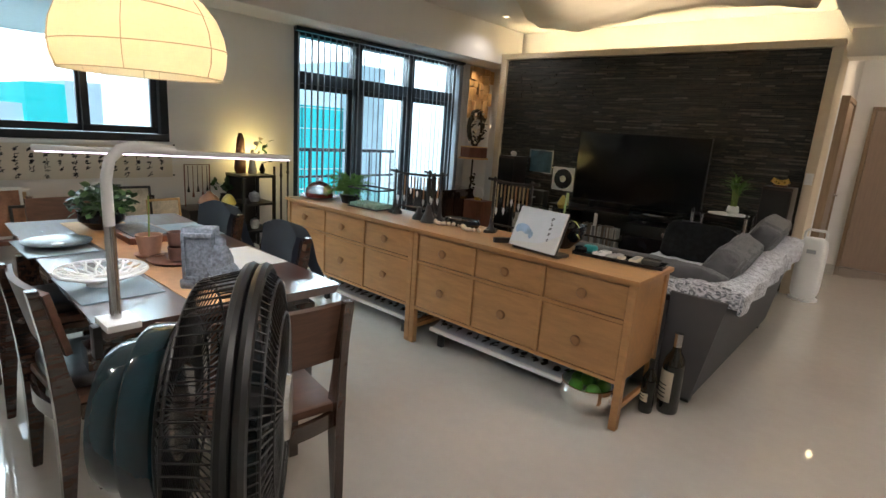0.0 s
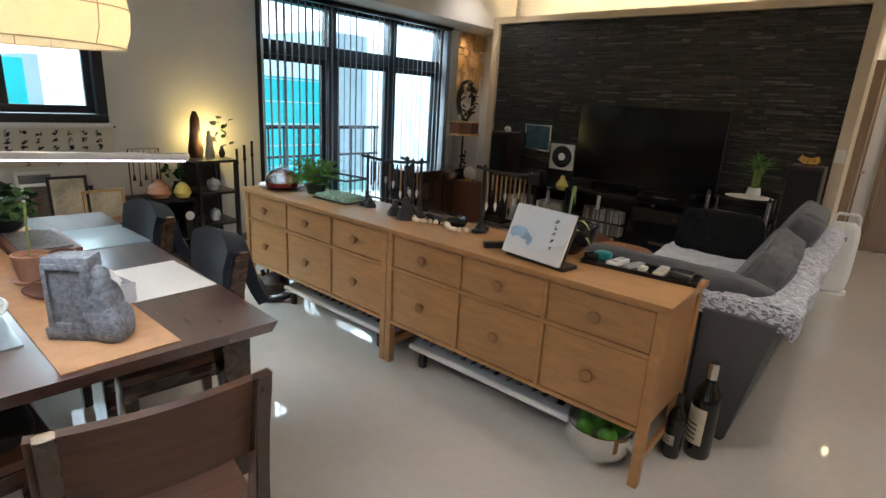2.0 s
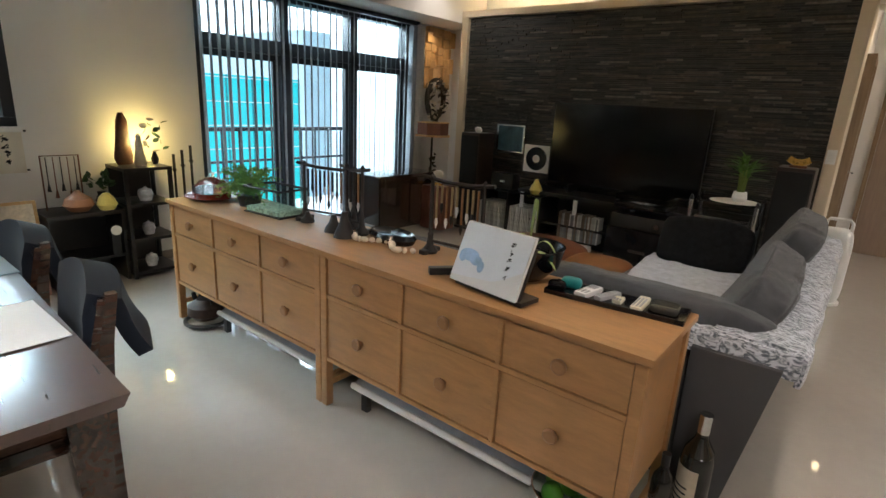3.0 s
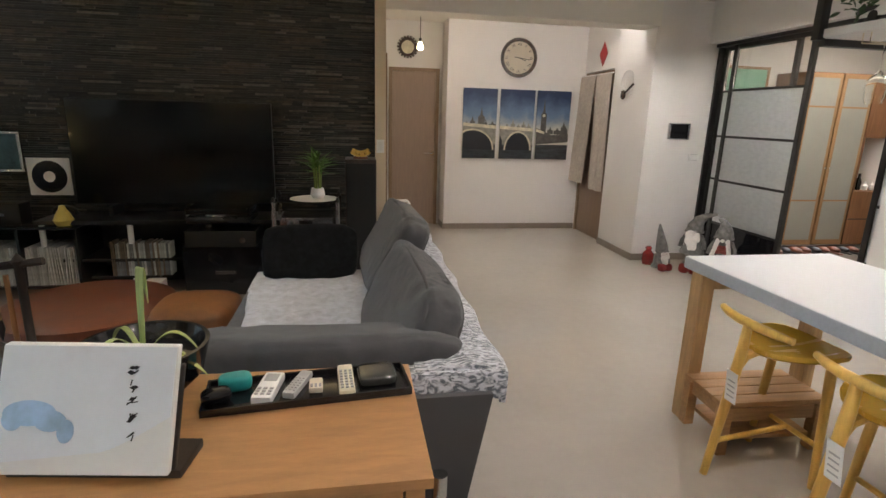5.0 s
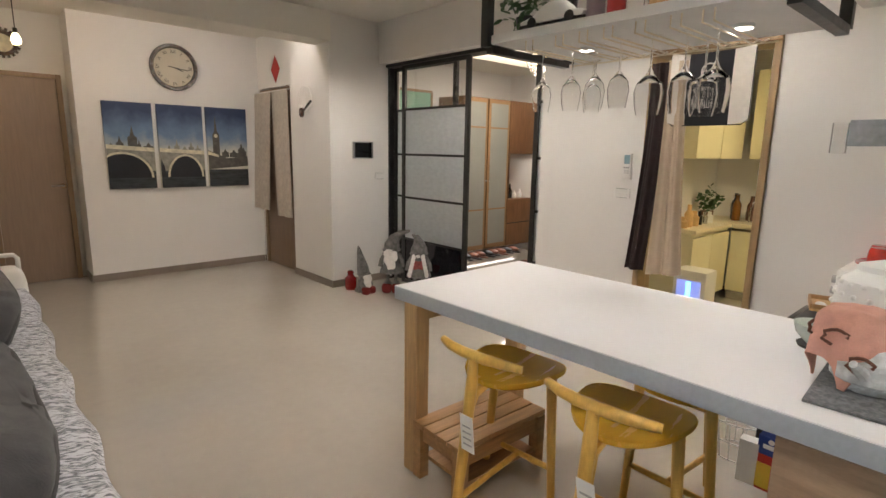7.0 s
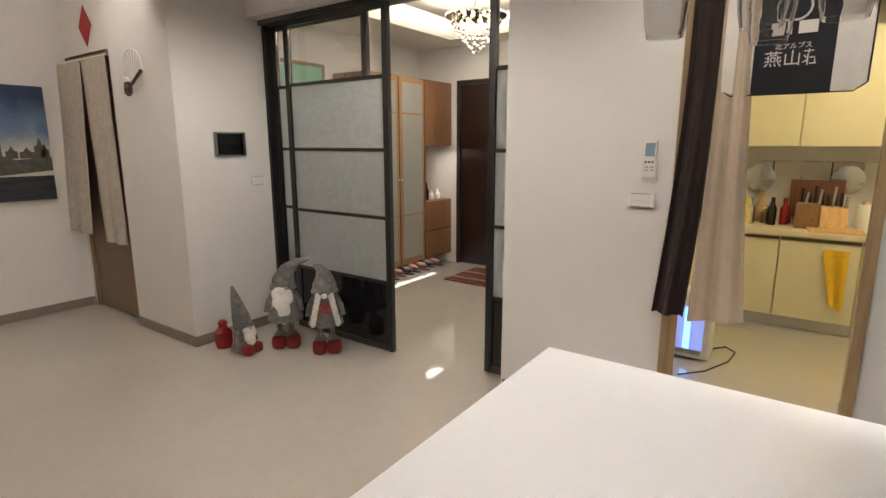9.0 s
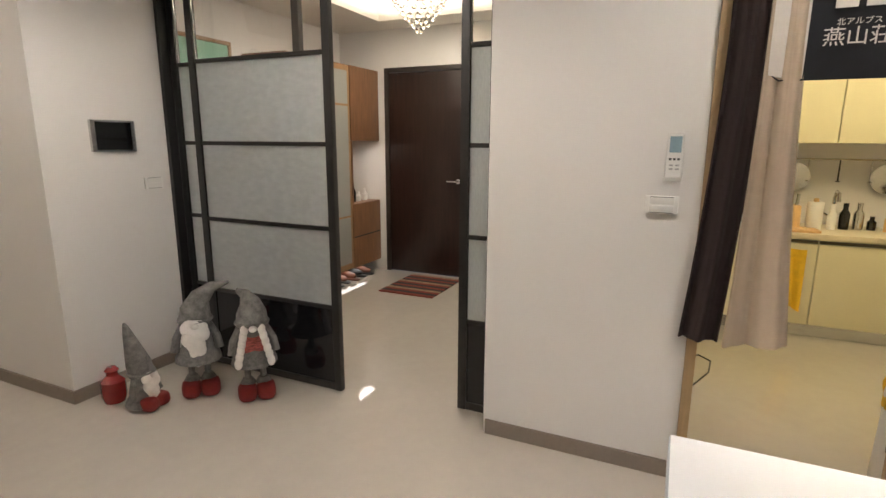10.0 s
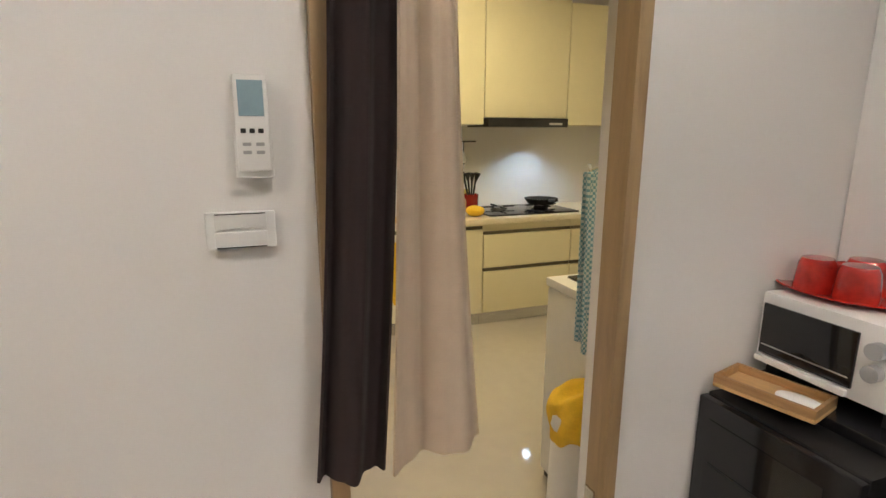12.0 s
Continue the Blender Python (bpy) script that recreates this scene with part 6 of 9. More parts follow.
for k in range(15):
    w, h = r.uniform(0.22, 0.38), r.uniform(0.22, 0.4)
    x = -5.1 + 0.035 * (k % 5) + 0.05
    y = 0.95 + 1.55 * ((k * 0.37) % 1)
    fr = thing("framed_picture", "small framed picture leaning in a stack against the wall", "picture", (x, y, 0.431), r.uniform(-4, 4), "pictures stacked by the wall")
    tip = lambda p: (p.x - p.z * 0.12, p.y, p.z)
    part("picture", lean(block(0.004, -w / 2 + 0.02, 0.02, 0.01, w / 2 - 0.02, h - 0.02), tip), frames[k % 5], fr)
    bm = bmesh.new()
    for a in ((0, -w / 2, 0, 0.018, w / 2, 0.02), (0, -w / 2, h - 0.02, 0.018, w / 2, h), (0, -w / 2, 0.02, 0.018, -w / 2 + 0.02, h - 0.02), (0, w / 2 - 0.02, 0.02, 0.018, w / 2, h - 0.02)):
        box(bm, *a, bev=0.002)
    part("frame", lean(bm, tip), rims[k % 4], fr)
con = thing("black_console", "black wooden console shelf with small instruments", "console", (-4.97, 2.86, 0))
part("top", block(-0.2, -0.26, 0.54, 0.16, 0.24, 0.57, bev=0.004), M["black"], con)
part("shelf", block(-0.2, -0.24, 0.2, 0.15, 0.22, 0.22), M["black"], con)
part("back_panel", block(-0.21, -0.24, 0, -0.2, 0.22, 0.54), M["black"], con)
for sy in (-0.25, 0.22):
    part("side_panel", block(-0.2, sy, 0, 0.15, sy + 0.02, 0.54), M["black"], con)
dial = thing("pressure_gauge", "small round white gauge on the console", "gauge", (-4.8, 3.02, 0.36))
part("dial", lean(lathe(bmesh.new(), [(0, 0), (0.035, 0), (0.038, 0.02), (0, 0.022)], 24), lambda p: (p.z, p.x, p.y + 0.06)), M["white_matt"], dial)
part("stand", block(-0.02, -0.03, -0.14, 0.0, 0.03, 0.03, bev=0.004), M["black"], dial)
gd = material("tan_gourd", (0.36, 0.17, 0.09), 0.5, vary=0.2, scale=10)
single("tan_gourd", lathe(bmesh.new(), [(0, 0), (0.06, 0.005), (0.1, 0.05), (0.085, 0.1), (0.03, 0.14), (0.02, 0.16), (0, 0.162)]), gd, "tan dried gourd on the black console", "gourd", (-4.9, 2.83, 0.571))
single("yellow_pear_gourd", lathe(bmesh.new(), [(0, 0), (0.05, 0.005), (0.072, 0.045), (0.05, 0.1), (0.022, 0.13), (0, 0.135)]), gourd_y, "yellow gourd on the black console", "gourd", (-4.85, 3.0, 0.571))
lfv = thing("grey_leaf_vase", "vase of dry grey-green leaves", "vase", (-5.0, 3.02, 0.571))
part("vase", lathe(bmesh.new(), [(0, 0), (0.035, 0), (0.045, 0.05), (0.025, 0.1), (0.03, 0.12), (0, 0.12)]), M["black"], lfv)
for k in range(26):
    ob = part("leaf", round_leaf, None, lfv)
    ob.matrix_basis = pose(0.05 * math.cos(k * 2.1), 0.08 * math.sin(k * 2.1), 0.14 + 0.006 * k, k * 30, -40 + k * 5, k * 67)
tr = thing("hanging_tool_rack", "thin metal rack with small hanging tools", "rack", (-5.05, 2.79, 0.571))
part("frame", tube(bmesh.new(), [(0, -0.12, 0), (0, -0.12, 0.4), (0, 0.12, 0.4), (0, 0.12, 0)], 0.006, 6), red_wood, tr)
for k in range(5):
    part("tool", tube(bmesh.new(), [(0.01, -0.09 + k * 0.045, 0.39), (0.01, -0.09 + k * 0.045, 0.2 - 0.05 * (k % 2)), (0.01, -0.09 + k * 0.045, 0.14 - 0.05 * (k % 2))], [0.003, 0.004, 0.014], 8), red_wood if k % 2 else M["black"], tr)
cb = thing("black_display_stand", "narrow black wooden display stand with open shelves", "shelf", (-4.95, 3.29, 0))
for h in (0.03, 0.3, 0.58, 0.86):
    part("shelf", block(-0.18, -0.18, h, 0.18, 0.18, h + 0.025, bev=0.004), M["black"], cb)
for sx in (-0.165, 0.165):
    for sy in (-0.165, 0.165):
        part("post", block(sx - 0.014, sy - 0.014, 0, sx + 0.014, sy + 0.014, 0.86, bev=0.003), M["black"], cb)
part("back_panel", block(-0.185, -0.15, 0.05, -0.178, 0.15, 0.86), M["black"], cb)
cer = material("white_blue_ceramic", (0.6, 0.63, 0.65), 0.25, vary=0.3, scale=25)
for h, q in ((0.326, 0.05), (0.606, 0.06), (0.056, 0.05)):
    single("ceramic_pot", lathe(bmesh.new(), [(0, 0), (q * 0.7, 0), (q, 0.05), (q * 0.8, 0.09), (q * 0.3, 0.1), (0, 0.115)], 22), cer, "small ceramic pot on the display stand", "pot", (-4.9, 3.3, h), 0, "ceramics on the display stand")
slab = bmesh.new()
lathe(slab, [(0, 0), (0.07, 0), (0.09, 0.05), (0.085, 0.2), (0.06, 0.34), (0.02, 0.4), (0, 0.402)], 18)
lean(slab, lambda p: (p.x * 0.3 + 0.01 * noise.noise(p * 8), p.y * 0.85 + 0.015 * noise.noise(p * 7), p.z))
single("upright_driftwood", slab, material("red_driftwood", (0.12, 0.05, 0.03), 0.5, vary=0.6, scale=7, bump=0.5, bump_scale=40), "upright carved red-brown driftwood slab", "carving", (-5.02, 3.22, 0.887), 20)
fig = bmesh.new()
lathe(fig, [(0, 0), (0.045, 0), (0.04, 0.06), (0.028, 0.13), (0.03, 0.17), (0.018, 0.2), (0.02, 0.23), (0, 0.25)], 18)
single("white_statuette", fig, material("cream_porcelain", (0.8, 0.72, 0.55), 0.3), "cream porcelain statuette on the display stand", "statuette", (-4.93, 3.3, 0.887))
fl = thing("stand_flowers", "small vase with dark leaves and pale blossoms", "flowers", (-4.95, 3.42, 0.887))
part("vase", lathe(bmesh.new(), [(0, 0), (0.02, 0), (0.03, 0.04), (0.012, 0.09), (0.016, 0.1), (0, 0.1)]), M["black"], fl)
for k in range(16):
    ob = part("leaf" if k % 3 else "flower", round_leaf if k % 3 else petal, None, fl)
    ob.matrix_basis = pose(0.02 * math.cos(k), 0.07 * math.sin(k * 1.9), 0.1 + 0.016 * k, k * 25, -30, k * 81)
for k in range(3):
    single("candle_holder", lathe(bmesh.new(), [(0, 0), (0.035, 0), (0.012, 0.02), (0.01, 0.8 + 0.04 * k), (0.02, 0.82 + 0.04 * k), (0.012, 0.83 + 0.04 * k), (0.012, 0.95 + 0.04 * k), (0, 0.95 + 0.04 * k)], 14), M["black"], "tall black candle holder beside the display stand", "candle holder", (-5.02 + 0.05 * k, 3.6 + 0.05 * k, 0), 0, "candle holders")

# ---- hall with the pictures ----
D, CS = M["door"], M["casing"]


def door_leaf(name, label, m, w, h, handle_x, leaf_mat=D, case_mat=CS):
    """A closed door in its casing; it looks to local -y, its foot's middle at the origin."""
    d = tagged(new(name), label, kind="structure")
    d.matrix_basis = m
    part("leaf", block(-w / 2 + 0.05, 0.0, 0.006, w / 2 - 0.05, 0.035, h - 0.05, bev=0.003), leaf_mat, d)
    bm = bmesh.new()
    for a in ((-w / 2, -0.02, 0, -w / 2 + 0.047, 0.06, h), (w / 2 - 0.047, -0.02, 0, w / 2, 0.06, h), (-w / 2 + 0.048, -0.02, h - 0.047, w / 2 - 0.048, 0.06, h)):
        box(bm, *a, bev=0.004)
    part("casing", bm, case_mat, d)
    hd = part("door_handle", tube(bmesh.new(), [(handle_x, 0, 1.0), (handle_x, -0.045, 1.0), (handle_x - math.copysign(0.11, handle_x), -0.045, 1.0)], 0.009, 10), M["chrome"], d)
    part("rose", tube(bmesh.new(), [(handle_x, 0, 1.0), (handle_x, -0.008, 1.0)], 0.025, 18), M["chrome"], hd)
    return d


door_leaf("door_1", "taupe corridor door, closed", pose(-0.1, 9.44, 0), 0.68, 2.12, 0.26)
door_leaf("door_2", "taupe side door in the corridor, closed", pose(-0.58, 8.3, 0, 0, 0, 90), 0.86, 2.12, 0.34)
door_leaf("door_3", "taupe room door behind a cloth curtain", pose(2.19, 8.64, 0, 0, 0, -90), 0.83, 2.12, -0.34, material("brown_door", (0.23, 0.155, 0.105), 0.45, vary=0.15, scale=4, grain=(10, 10, 1)))
linen = material("beige_linen", (0.5, 0.45, 0.39), 0.9, vary=0.15, scale=25, bump=0.4, bump_scale=220)
nr = thing("split_door_curtain", "beige linen split curtain hanging at the door", "curtain", (2.13, 8.65, 2.06))
for s, y0, y1 in ((0, -0.42, -0.02), (1, 0.0, 0.44)):
    bm = bmesh.new()
    sheet(bm, lambda u, v: (-0.012 + 0.012 * math.sin(u * 14) * (1 - v) - 0.05 * (1 - v) * s, y0 + (y1 - y0) * u + (0.09 * (1 - v) * (u if s else (u - 1) * 0.0) + (0.05 if s else -0.02) * (1 - v)), -1.42 + 1.42 * v + 0.05 * s * (1 - v)), 22, 14, 0.004)
    part("panel", bm, linen, nr)
part("rod", tube(bmesh.new(), [(0, -0.44, 0.005), (0, 0.45, 0.005)], 0.008, 8), M["white_matt"], nr)
red_paper = material("red_paper", (0.42, 0.03, 0.03), 0.6, vary=0.15, scale=20)
bm = bmesh.new()
prism(bm, [(0, -0.15), (0.11, 0), (0, 0.15), (-0.11, 0)], 0, 0.004)
lean(bm, lambda p: (-p.z, -p.x, p.y))
dm = single("red_paper_diamond", bm, red_paper, "red paper diamond pasted above the door", "paper", (2.167, 8.6, 2.31))
fn = thing("wall_fan_ornament", "pale folding fan ornament on the wall", "ornament", (2.11, 7.82, 1.86))
part("wire_ring", tube(bmesh.new(), [(0, 0.14 * math.cos(a / 16 * math.pi), 0.06 + 0.14 * math.sin(a / 16 * math.pi)) for a in range(32)], 0.0045, 6, True), M["white_matt"], fn)
for k in range(9):
    a = radians(10 + k * 20)
    part("fan_rib", tube(bmesh.new(), [(0, 0, -0.02), (0, 0.135 * math.cos(a), 0.06 + 0.135 * math.sin(a))], 0.002, 5), M["white_matt"], fn)
part("figure", crumple(pillow(bmesh.new(), -0.03, 0.02, -0.06, 0.025, 0.035, 0.055, 2.2, 10, 0.2), 3, 0.005), M["walnut"], fn)
part("figure_cap", pillow(bmesh.new(), -0.035, 0.02, -0.005, 0.018, 0.022, 0.022, 2.0, 8), M["white"], fn)
part("stick", tube(bmesh.new(), [(-0.03, 0.07, -0.09), (-0.03, -0.05, -0.03), (-0.03, -0.18, 0.04)], [0.008, 0.012, 0.014], 8), M["walnut"], fn)
# triptych of the river city
sky_mat = bpy.data.materials.new("printed_sky")
sky_mat.use_nodes = True
n_, l_ = sky_mat.node_tree.nodes, sky_mat.node_tree.links
tc, sep, rp = n_.new("ShaderNodeTexCoord"), n_.new("ShaderNodeSeparateXYZ"), n_.new("ShaderNodeValToRGB")
l_.new(tc.outputs["Object"], sep.inputs[0])
cl, ad = n_.new("ShaderNodeTexNoise"), n_.new("ShaderNodeMath")
cl.inputs["Scale"].default_value, cl.inputs["Detail"].default_value = 5, 6
l_.new(tc.outputs["Object"], cl.inputs["Vector"])
ad.operation = "MULTIPLY_ADD"
ad.inputs[1].default_value = 0.35
l_.new(cl.outputs[0], ad.inputs[0])
l_.new(sep.outputs[2], ad.inputs[2])
l_.new(ad.outputs[0], rp.inputs[0])
rp.color_ramp.elements[0].position, rp.color_ramp.elements[0].color = 0.55, (0.62, 0.6, 0.52, 1)
rp.color_ramp.elements[1].position, rp.color_ramp.elements[1].color = 1.0, (0.018, 0.035, 0.1, 1)
e = rp.color_ramp.elements.new(0.76)
e.color = (0.14, 0.22, 0.36, 1)
l_.new(rp.outputs[0], n_["Principled BSDF"].inputs["Base Color"])
n_["Principled BSDF"].inputs["Roughness"].default_value = 0.45
stone_p = material("printed_stone", (0.09, 0.085, 0.075), 0.5, vary=0.4, scale=20)
pale_p = material("printed_pale_stone", (0.62, 0.57, 0.42), 0.5, vary=0.3, scale=14)
mid_p = material("printed_far_stone", (0.27, 0.26, 0.22), 0.5, vary=0.4, scale=20)
water_p = material("printed_water", (0.03, 0.035, 0.042), 0.4, vary=0.8, scale=8, grain=(1, 1, 6))

def flat(cv, name, outline, depth, mat):
    """A printed shape on a canvas."""
    bm = bmesh.new()
    prism(bm, outline, 0.0, 0.0008)
    part(name, lean(bm, lambda p: (p.x, -0.0355 - depth - p.z, p.y)), mat, cv)


def spire(x, w, z, h):
    return [(x - w, z), (x + w, z), (x + w, z + h * 0.55), (x + w * 0.45, z + h * 0.62), (x, z + h), (x - w * 0.45, z + h * 0.62), (x - w, z + h * 0.55)]


shade_p = material("printed_arch_shade", (0.012, 0.014, 0.02), 0.5, vary=0.3, scale=10)
for k, (x0, x1) in enumerate(((0.505, 0.962), (1.008, 1.478), (1.516, 1.982))):
    w = x1 - x0
    cv = thing("canvas_print", "canvas print of a stone bridge and towers under a blue sky", "picture", (x0, 9.096, 0.968), group="triptych of the river city")
    part("canvas", block(0, -0.035, 0, w, 0, 0.905, bev=0.004), sky_mat, cv)
    flat(cv, "river", [(0.004, 0.004), (w - 0.004, 0.004), (w - 0.004, 0.2), (0.004, 0.2)], 0.0005, water_p)
    deck = ((0.455, 0.425), (0.425, 0.4), (0.4, 0.34))[k]
    if k < 2:
        flat(cv, "bridge_wall", [(0.004, 0.19), (w - 0.004, 0.19), (w - 0.004, deck[1] - 0.02), (0.004, deck[0] - 0.02)], 0.0016, mid_p)
        flat(cv, "bridge_deck", [(0.004, deck[0] - 0.03), (w - 0.004, deck[1] - 0.03), (w - 0.004, deck[1] + 0.012), (0.004, deck[0] + 0.012)], 0.0026, pale_p)
        c, q, top = (0.14, 0.27, 0.37) if k == 0 else (0.26, 0.17, 0.35)
        clip = lambda x: min(max(x, 0.004), w - 0.004)
        for grow, dep, mt, nm in ((0.022, 0.003, pale_p, "bridge_arch"), (0.0, 0.004, shade_p, "arch_shade")):
            flat(cv, nm, [(clip(c + (q + grow) * math.cos(a / 16 * math.pi)), 0.12 + (top - 0.12 + grow) * math.sin(a / 16 * math.pi)) for a in range(17)], dep, mt)
        if k == 1:
            flat(cv, "arch_shade", [(0.004, 0.12), (0.05, 0.12), (0.04, 0.24), (0.004, 0.32)], 0.004, shade_p)
    else:
        flat(cv, "embankment", [(0.004, 0.2), (w - 0.004, 0.24), (w - 0.004, 0.35), (0.22, 0.33), (0.1, 0.38), (0.004, 0.42)], 0.0016, stone_p)
        flat(cv, "bridge_deck", [(0.004, 0.37), (0.12, 0.34), (0.12, 0.37), (0.004, 0.41)], 0.0026, pale_p)
    towers = (((0.13, 0.035, 0.16), (0.25, 0.045, 0.27), (0.31, 0.02, 0.13), (0.4, 0.05, 0.1), (0.05, 0.04, 0.09)),
              ((0.1, 0.03, 0.11), (0.18, 0.028, 0.17), (0.26, 0.05, 0.1), (0.33, 0.03, 0.15), (0.4, 0.03, 0.12)),
              ((0.1, 0.038, 0.47), (0.2, 0.04, 0.1), (0.3, 0.05, 0.09), (0.39, 0.04, 0.17), (0.42, 0.03, 0.12)))[k]
    for tx, tw_, th in towers:
        flat(cv, "printed_tower", spire(tx, tw_, deck[0] - 0.06, th), 0.0009, mid_p if k == 1 else stone_p)
    if k == 2:
        flat(cv, "printed_dial", [(0.1 + 0.022 * math.cos(a / 8 * math.pi), 0.585 + 0.022 * math.sin(a / 8 * math.pi)) for a in range(16)], 0.0022, pale_p)
# wall clock
wc = thing("wall_clock", "large round dark-rimmed wall clock with Roman numerals", "clock", (1.225, 9.096, 2.27))
lay = lambda p: (p.x, -p.z, p.y)
part("rim", lean(lathe(bmesh.new(), [(0.2, 0), (0.245, 0), (0.247, 0.02), (0.235, 0.04), (0.215, 0.038), (0.2, 0.015)], 56), lay), M["walnut"], wc)
part("face", lean(lathe(bmesh.new(), [(0, 0.012), (0.21, 0.012), (0.21, 0.004), (0, 0.004)], 48), lay), material("clock_face", (0.55, 0.5, 0.4), 0.7, vary=0.08), wc)


def lettering(name, words, size, mat, parent, m, thick=0.0005):
    c = bpy.data.curves.new(name, "FONT")
    c.body, c.size, c.extrude, c.align_x, c.align_y = words, size, thick, "CENTER", "CENTER"
    tmp = bpy.data.objects.new(name, c)
    scene.collection.objects.link(tmp)
    me = bpy.data.meshes.new_from_object(tmp.evaluated_get(bpy.context.evaluated_depsgraph_get()))
    bpy.data.objects.remove(tmp)
    me.materials.append(mat)
    ob = new(name, me)
    ob.parent, ob.matrix_basis = parent, m
    return ob


for k, word in enumerate(("XII", "I", "II", "III", "IIII", "V", "VI", "VII", "VIII", "IX", "X", "XI")):
    a = radians(90 - 30 * k)
    lettering("numeral", word, 0.05, ink, wc, pose(0.165 * math.cos(a), -0.0125, 0.165 * math.sin(a), 90) @ pose(0, 0, 0, 0, 0, -30 * k))
for a, l, w in ((-8, 0.15, 0.008), (172, 0.06, 0.008), (-20, 0.1, 0.01)):
    part("hand_of_clock", lean(block(0, -w / 2, 0, l, w / 2, 0.002), lambda p: (p.x * math.cos(radians(a)) - p.y * math.sin(radians(a)), -0.016 - p.z, p.x * math.sin(radians(a)) + p.y * math.cos(radians(a)))), ink, wc)
gc = thing("gear_clock", "dark toothed gear-shaped clock above the door", "clock", (-0.19, 9.494, 2.38))
bm = bmesh.new()
lathe(bm, [(0.085, 0), (0.12, 0), (0.12, 0.025), (0.085, 0.025)], 36)
part("gear", lean(bm, lay), M["walnut"], gc)
for k in range(20):
    a = k / 20 * 2 * math.pi
    part("tooth", block(-0.012, -0.024, -0.012, 0.012, -0.001, 0.012), M["walnut"], gc).matrix_basis = pose(0.13 * math.cos(a), 0, 0.13 * math.sin(a), 0, -math.degrees(a), 0)
part("face", lean(lathe(bmesh.new(), [(0, 0.004), (0.085, 0.004), (0.085, 0.01), (0, 0.01)], 30), lay), pale_p, gc)
cl_ = thing("corridor_pendant", "bare warm bulb pendant hanging in the corridor", "pendant lamp", (-0.176, 8.23, 2.2))
part("cord", tube(bmesh.new(), [(0, 0, 0.12), (0, 0, 0.505)], 0.004, 6), M["black"], cl_)
part("socket", tube(bmesh.new(), [(0, 0, 0.09), (0, 0, 0.13)], 0.016, 12), M["black"], cl_)
bl = part("bulb", lathe(bmesh.new(), [(0, 0), (0.025, 0.008), (0.036, 0.035), (0.028, 0.065), (0.015, 0.09), (0, 0.09)], 18), bulb_m, cl_)
bl.visible_shadow = False
# fixtures for the added ceiling spots, their places assumed
for dx, dy, _ in FILL_DOWNLIGHTS:
    dn = thing("added_downlight", "small round lit downlight added at an assumed ceiling spot", "ceiling light", (dx, dy, 2.7 if dx > -0.66 else 2.94), group="ceiling downlights")
    part("trim_ring", lathe(bmesh.new(), [(0.032, 0.0), (0.05, 0.0), (0.052, 0.008), (0.032, 0.008)], 24), M["white_matt"], dn)
    part("lens", lathe(bmesh.new(), [(0, 0.004), (0.031, 0.004), (0.031, 0.008), (0, 0.008)], 20), bulb_m, dn).visible_shadow = False

# intercom and switches
ic = thing("wall_intercom", "black screened wall intercom with silver sides", "intercom", (2.505, 7.357, 1.42))
part("body", block(-0.125, -0.02, -0.085, 0.125, 0, 0.085, bev=0.006), M["steel"], ic)
part("screen", block(-0.1, -0.024, -0.075, 0.1, -0.0205, 0.075, bev=0.002), M["screen"], ic)
for nm, at, tn in (("hall_switch", (2.725, 7.357, 1.15), 0), ("wall_switch", (2.786, 4.542, 1.163), -90)):
    s_ = thing(nm, "white double rocker light switch on the wall", "light switch", at, tn)
    part("plate", block(-0.06, -0.009, -0.034, 0.06, 0, 0.034, bev=0.003), M["white"], s_)
    for z in (-0.0165, 0.0165):
        part("rocker", block(-0.045, -0.012, z - 0.014, 0.045, -0.0095, z + 0.014, bev=0.002), M["white_matt"], s_)
    for z in (-0.0165, 0.0165):
        part("gap_line", block(-0.043, -0.0127, z - 0.0155 if z < 0 else z + 0.013, 0.043, -0.0121, z - 0.0135 if z < 0 else z + 0.015), M["black"], s_)
rc = thing("wall_remote", "white air conditioner remote in a wall holder", "remote control", (2.787, 4.51, 1.27), -90)
part("case", block(-0.028, -0.026, 0, 0.028, -0.004, 0.165, bev=0.006), M["white"], rc)
part("display", block(-0.021, -0.0275, 0.095, 0.021, -0.0262, 0.155), material("lcd_blue_grey", (0.25, 0.36, 0.42), 0.25), rc)
for i in range(3):
    part("button", block(-0.02 + i * 0.0145, -0.0285, 0.066, -0.011 + i * 0.0145, -0.0262, 0.074, bev=0.001), M["black"], rc)
for i in range(4):
    part("button", block(-0.018 + (i % 2) * 0.022, -0.0275, 0.03 + (i // 2) * 0.014, -0.004 + (i % 2) * 0.022, -0.0262, 0.036 + (i // 2) * 0.014, bev=0.001), grey_button, rc)
part("holder", block(-0.032, -0.02, -0.012, 0.032, 0, 0.07, bev=0.005), M["white_matt"], rc)

# ---- sliding glass door and entry ----
frost = bpy.data.materials.new("frosted_glass")
frost.use_nodes = True
fp = frost.node_tree.nodes["Principled BSDF"]
fn_, fl_ = frost.node_tree.nodes, frost.node_tree.links
ftex, framp = fn_.new("ShaderNodeTexNoise"), fn_.new("ShaderNodeValToRGB")
ftex.inputs["Scale"].default_value, ftex.inputs["Detail"].default_value = 14, 8
framp.color_ramp.elements[0].position, framp.color_ramp.elements[0].color = 0.35, (0.54, 0.57, 0.58, 1)
framp.color_ramp.elements[1].position, framp.color_ramp.elements[1].color = 0.7, (0.64, 0.67, 0.68, 1)
fl_.new(ftex.outputs[0], framp.inputs[0])
fl_.new(framp.outputs[0], fp.inputs["Base Color"])
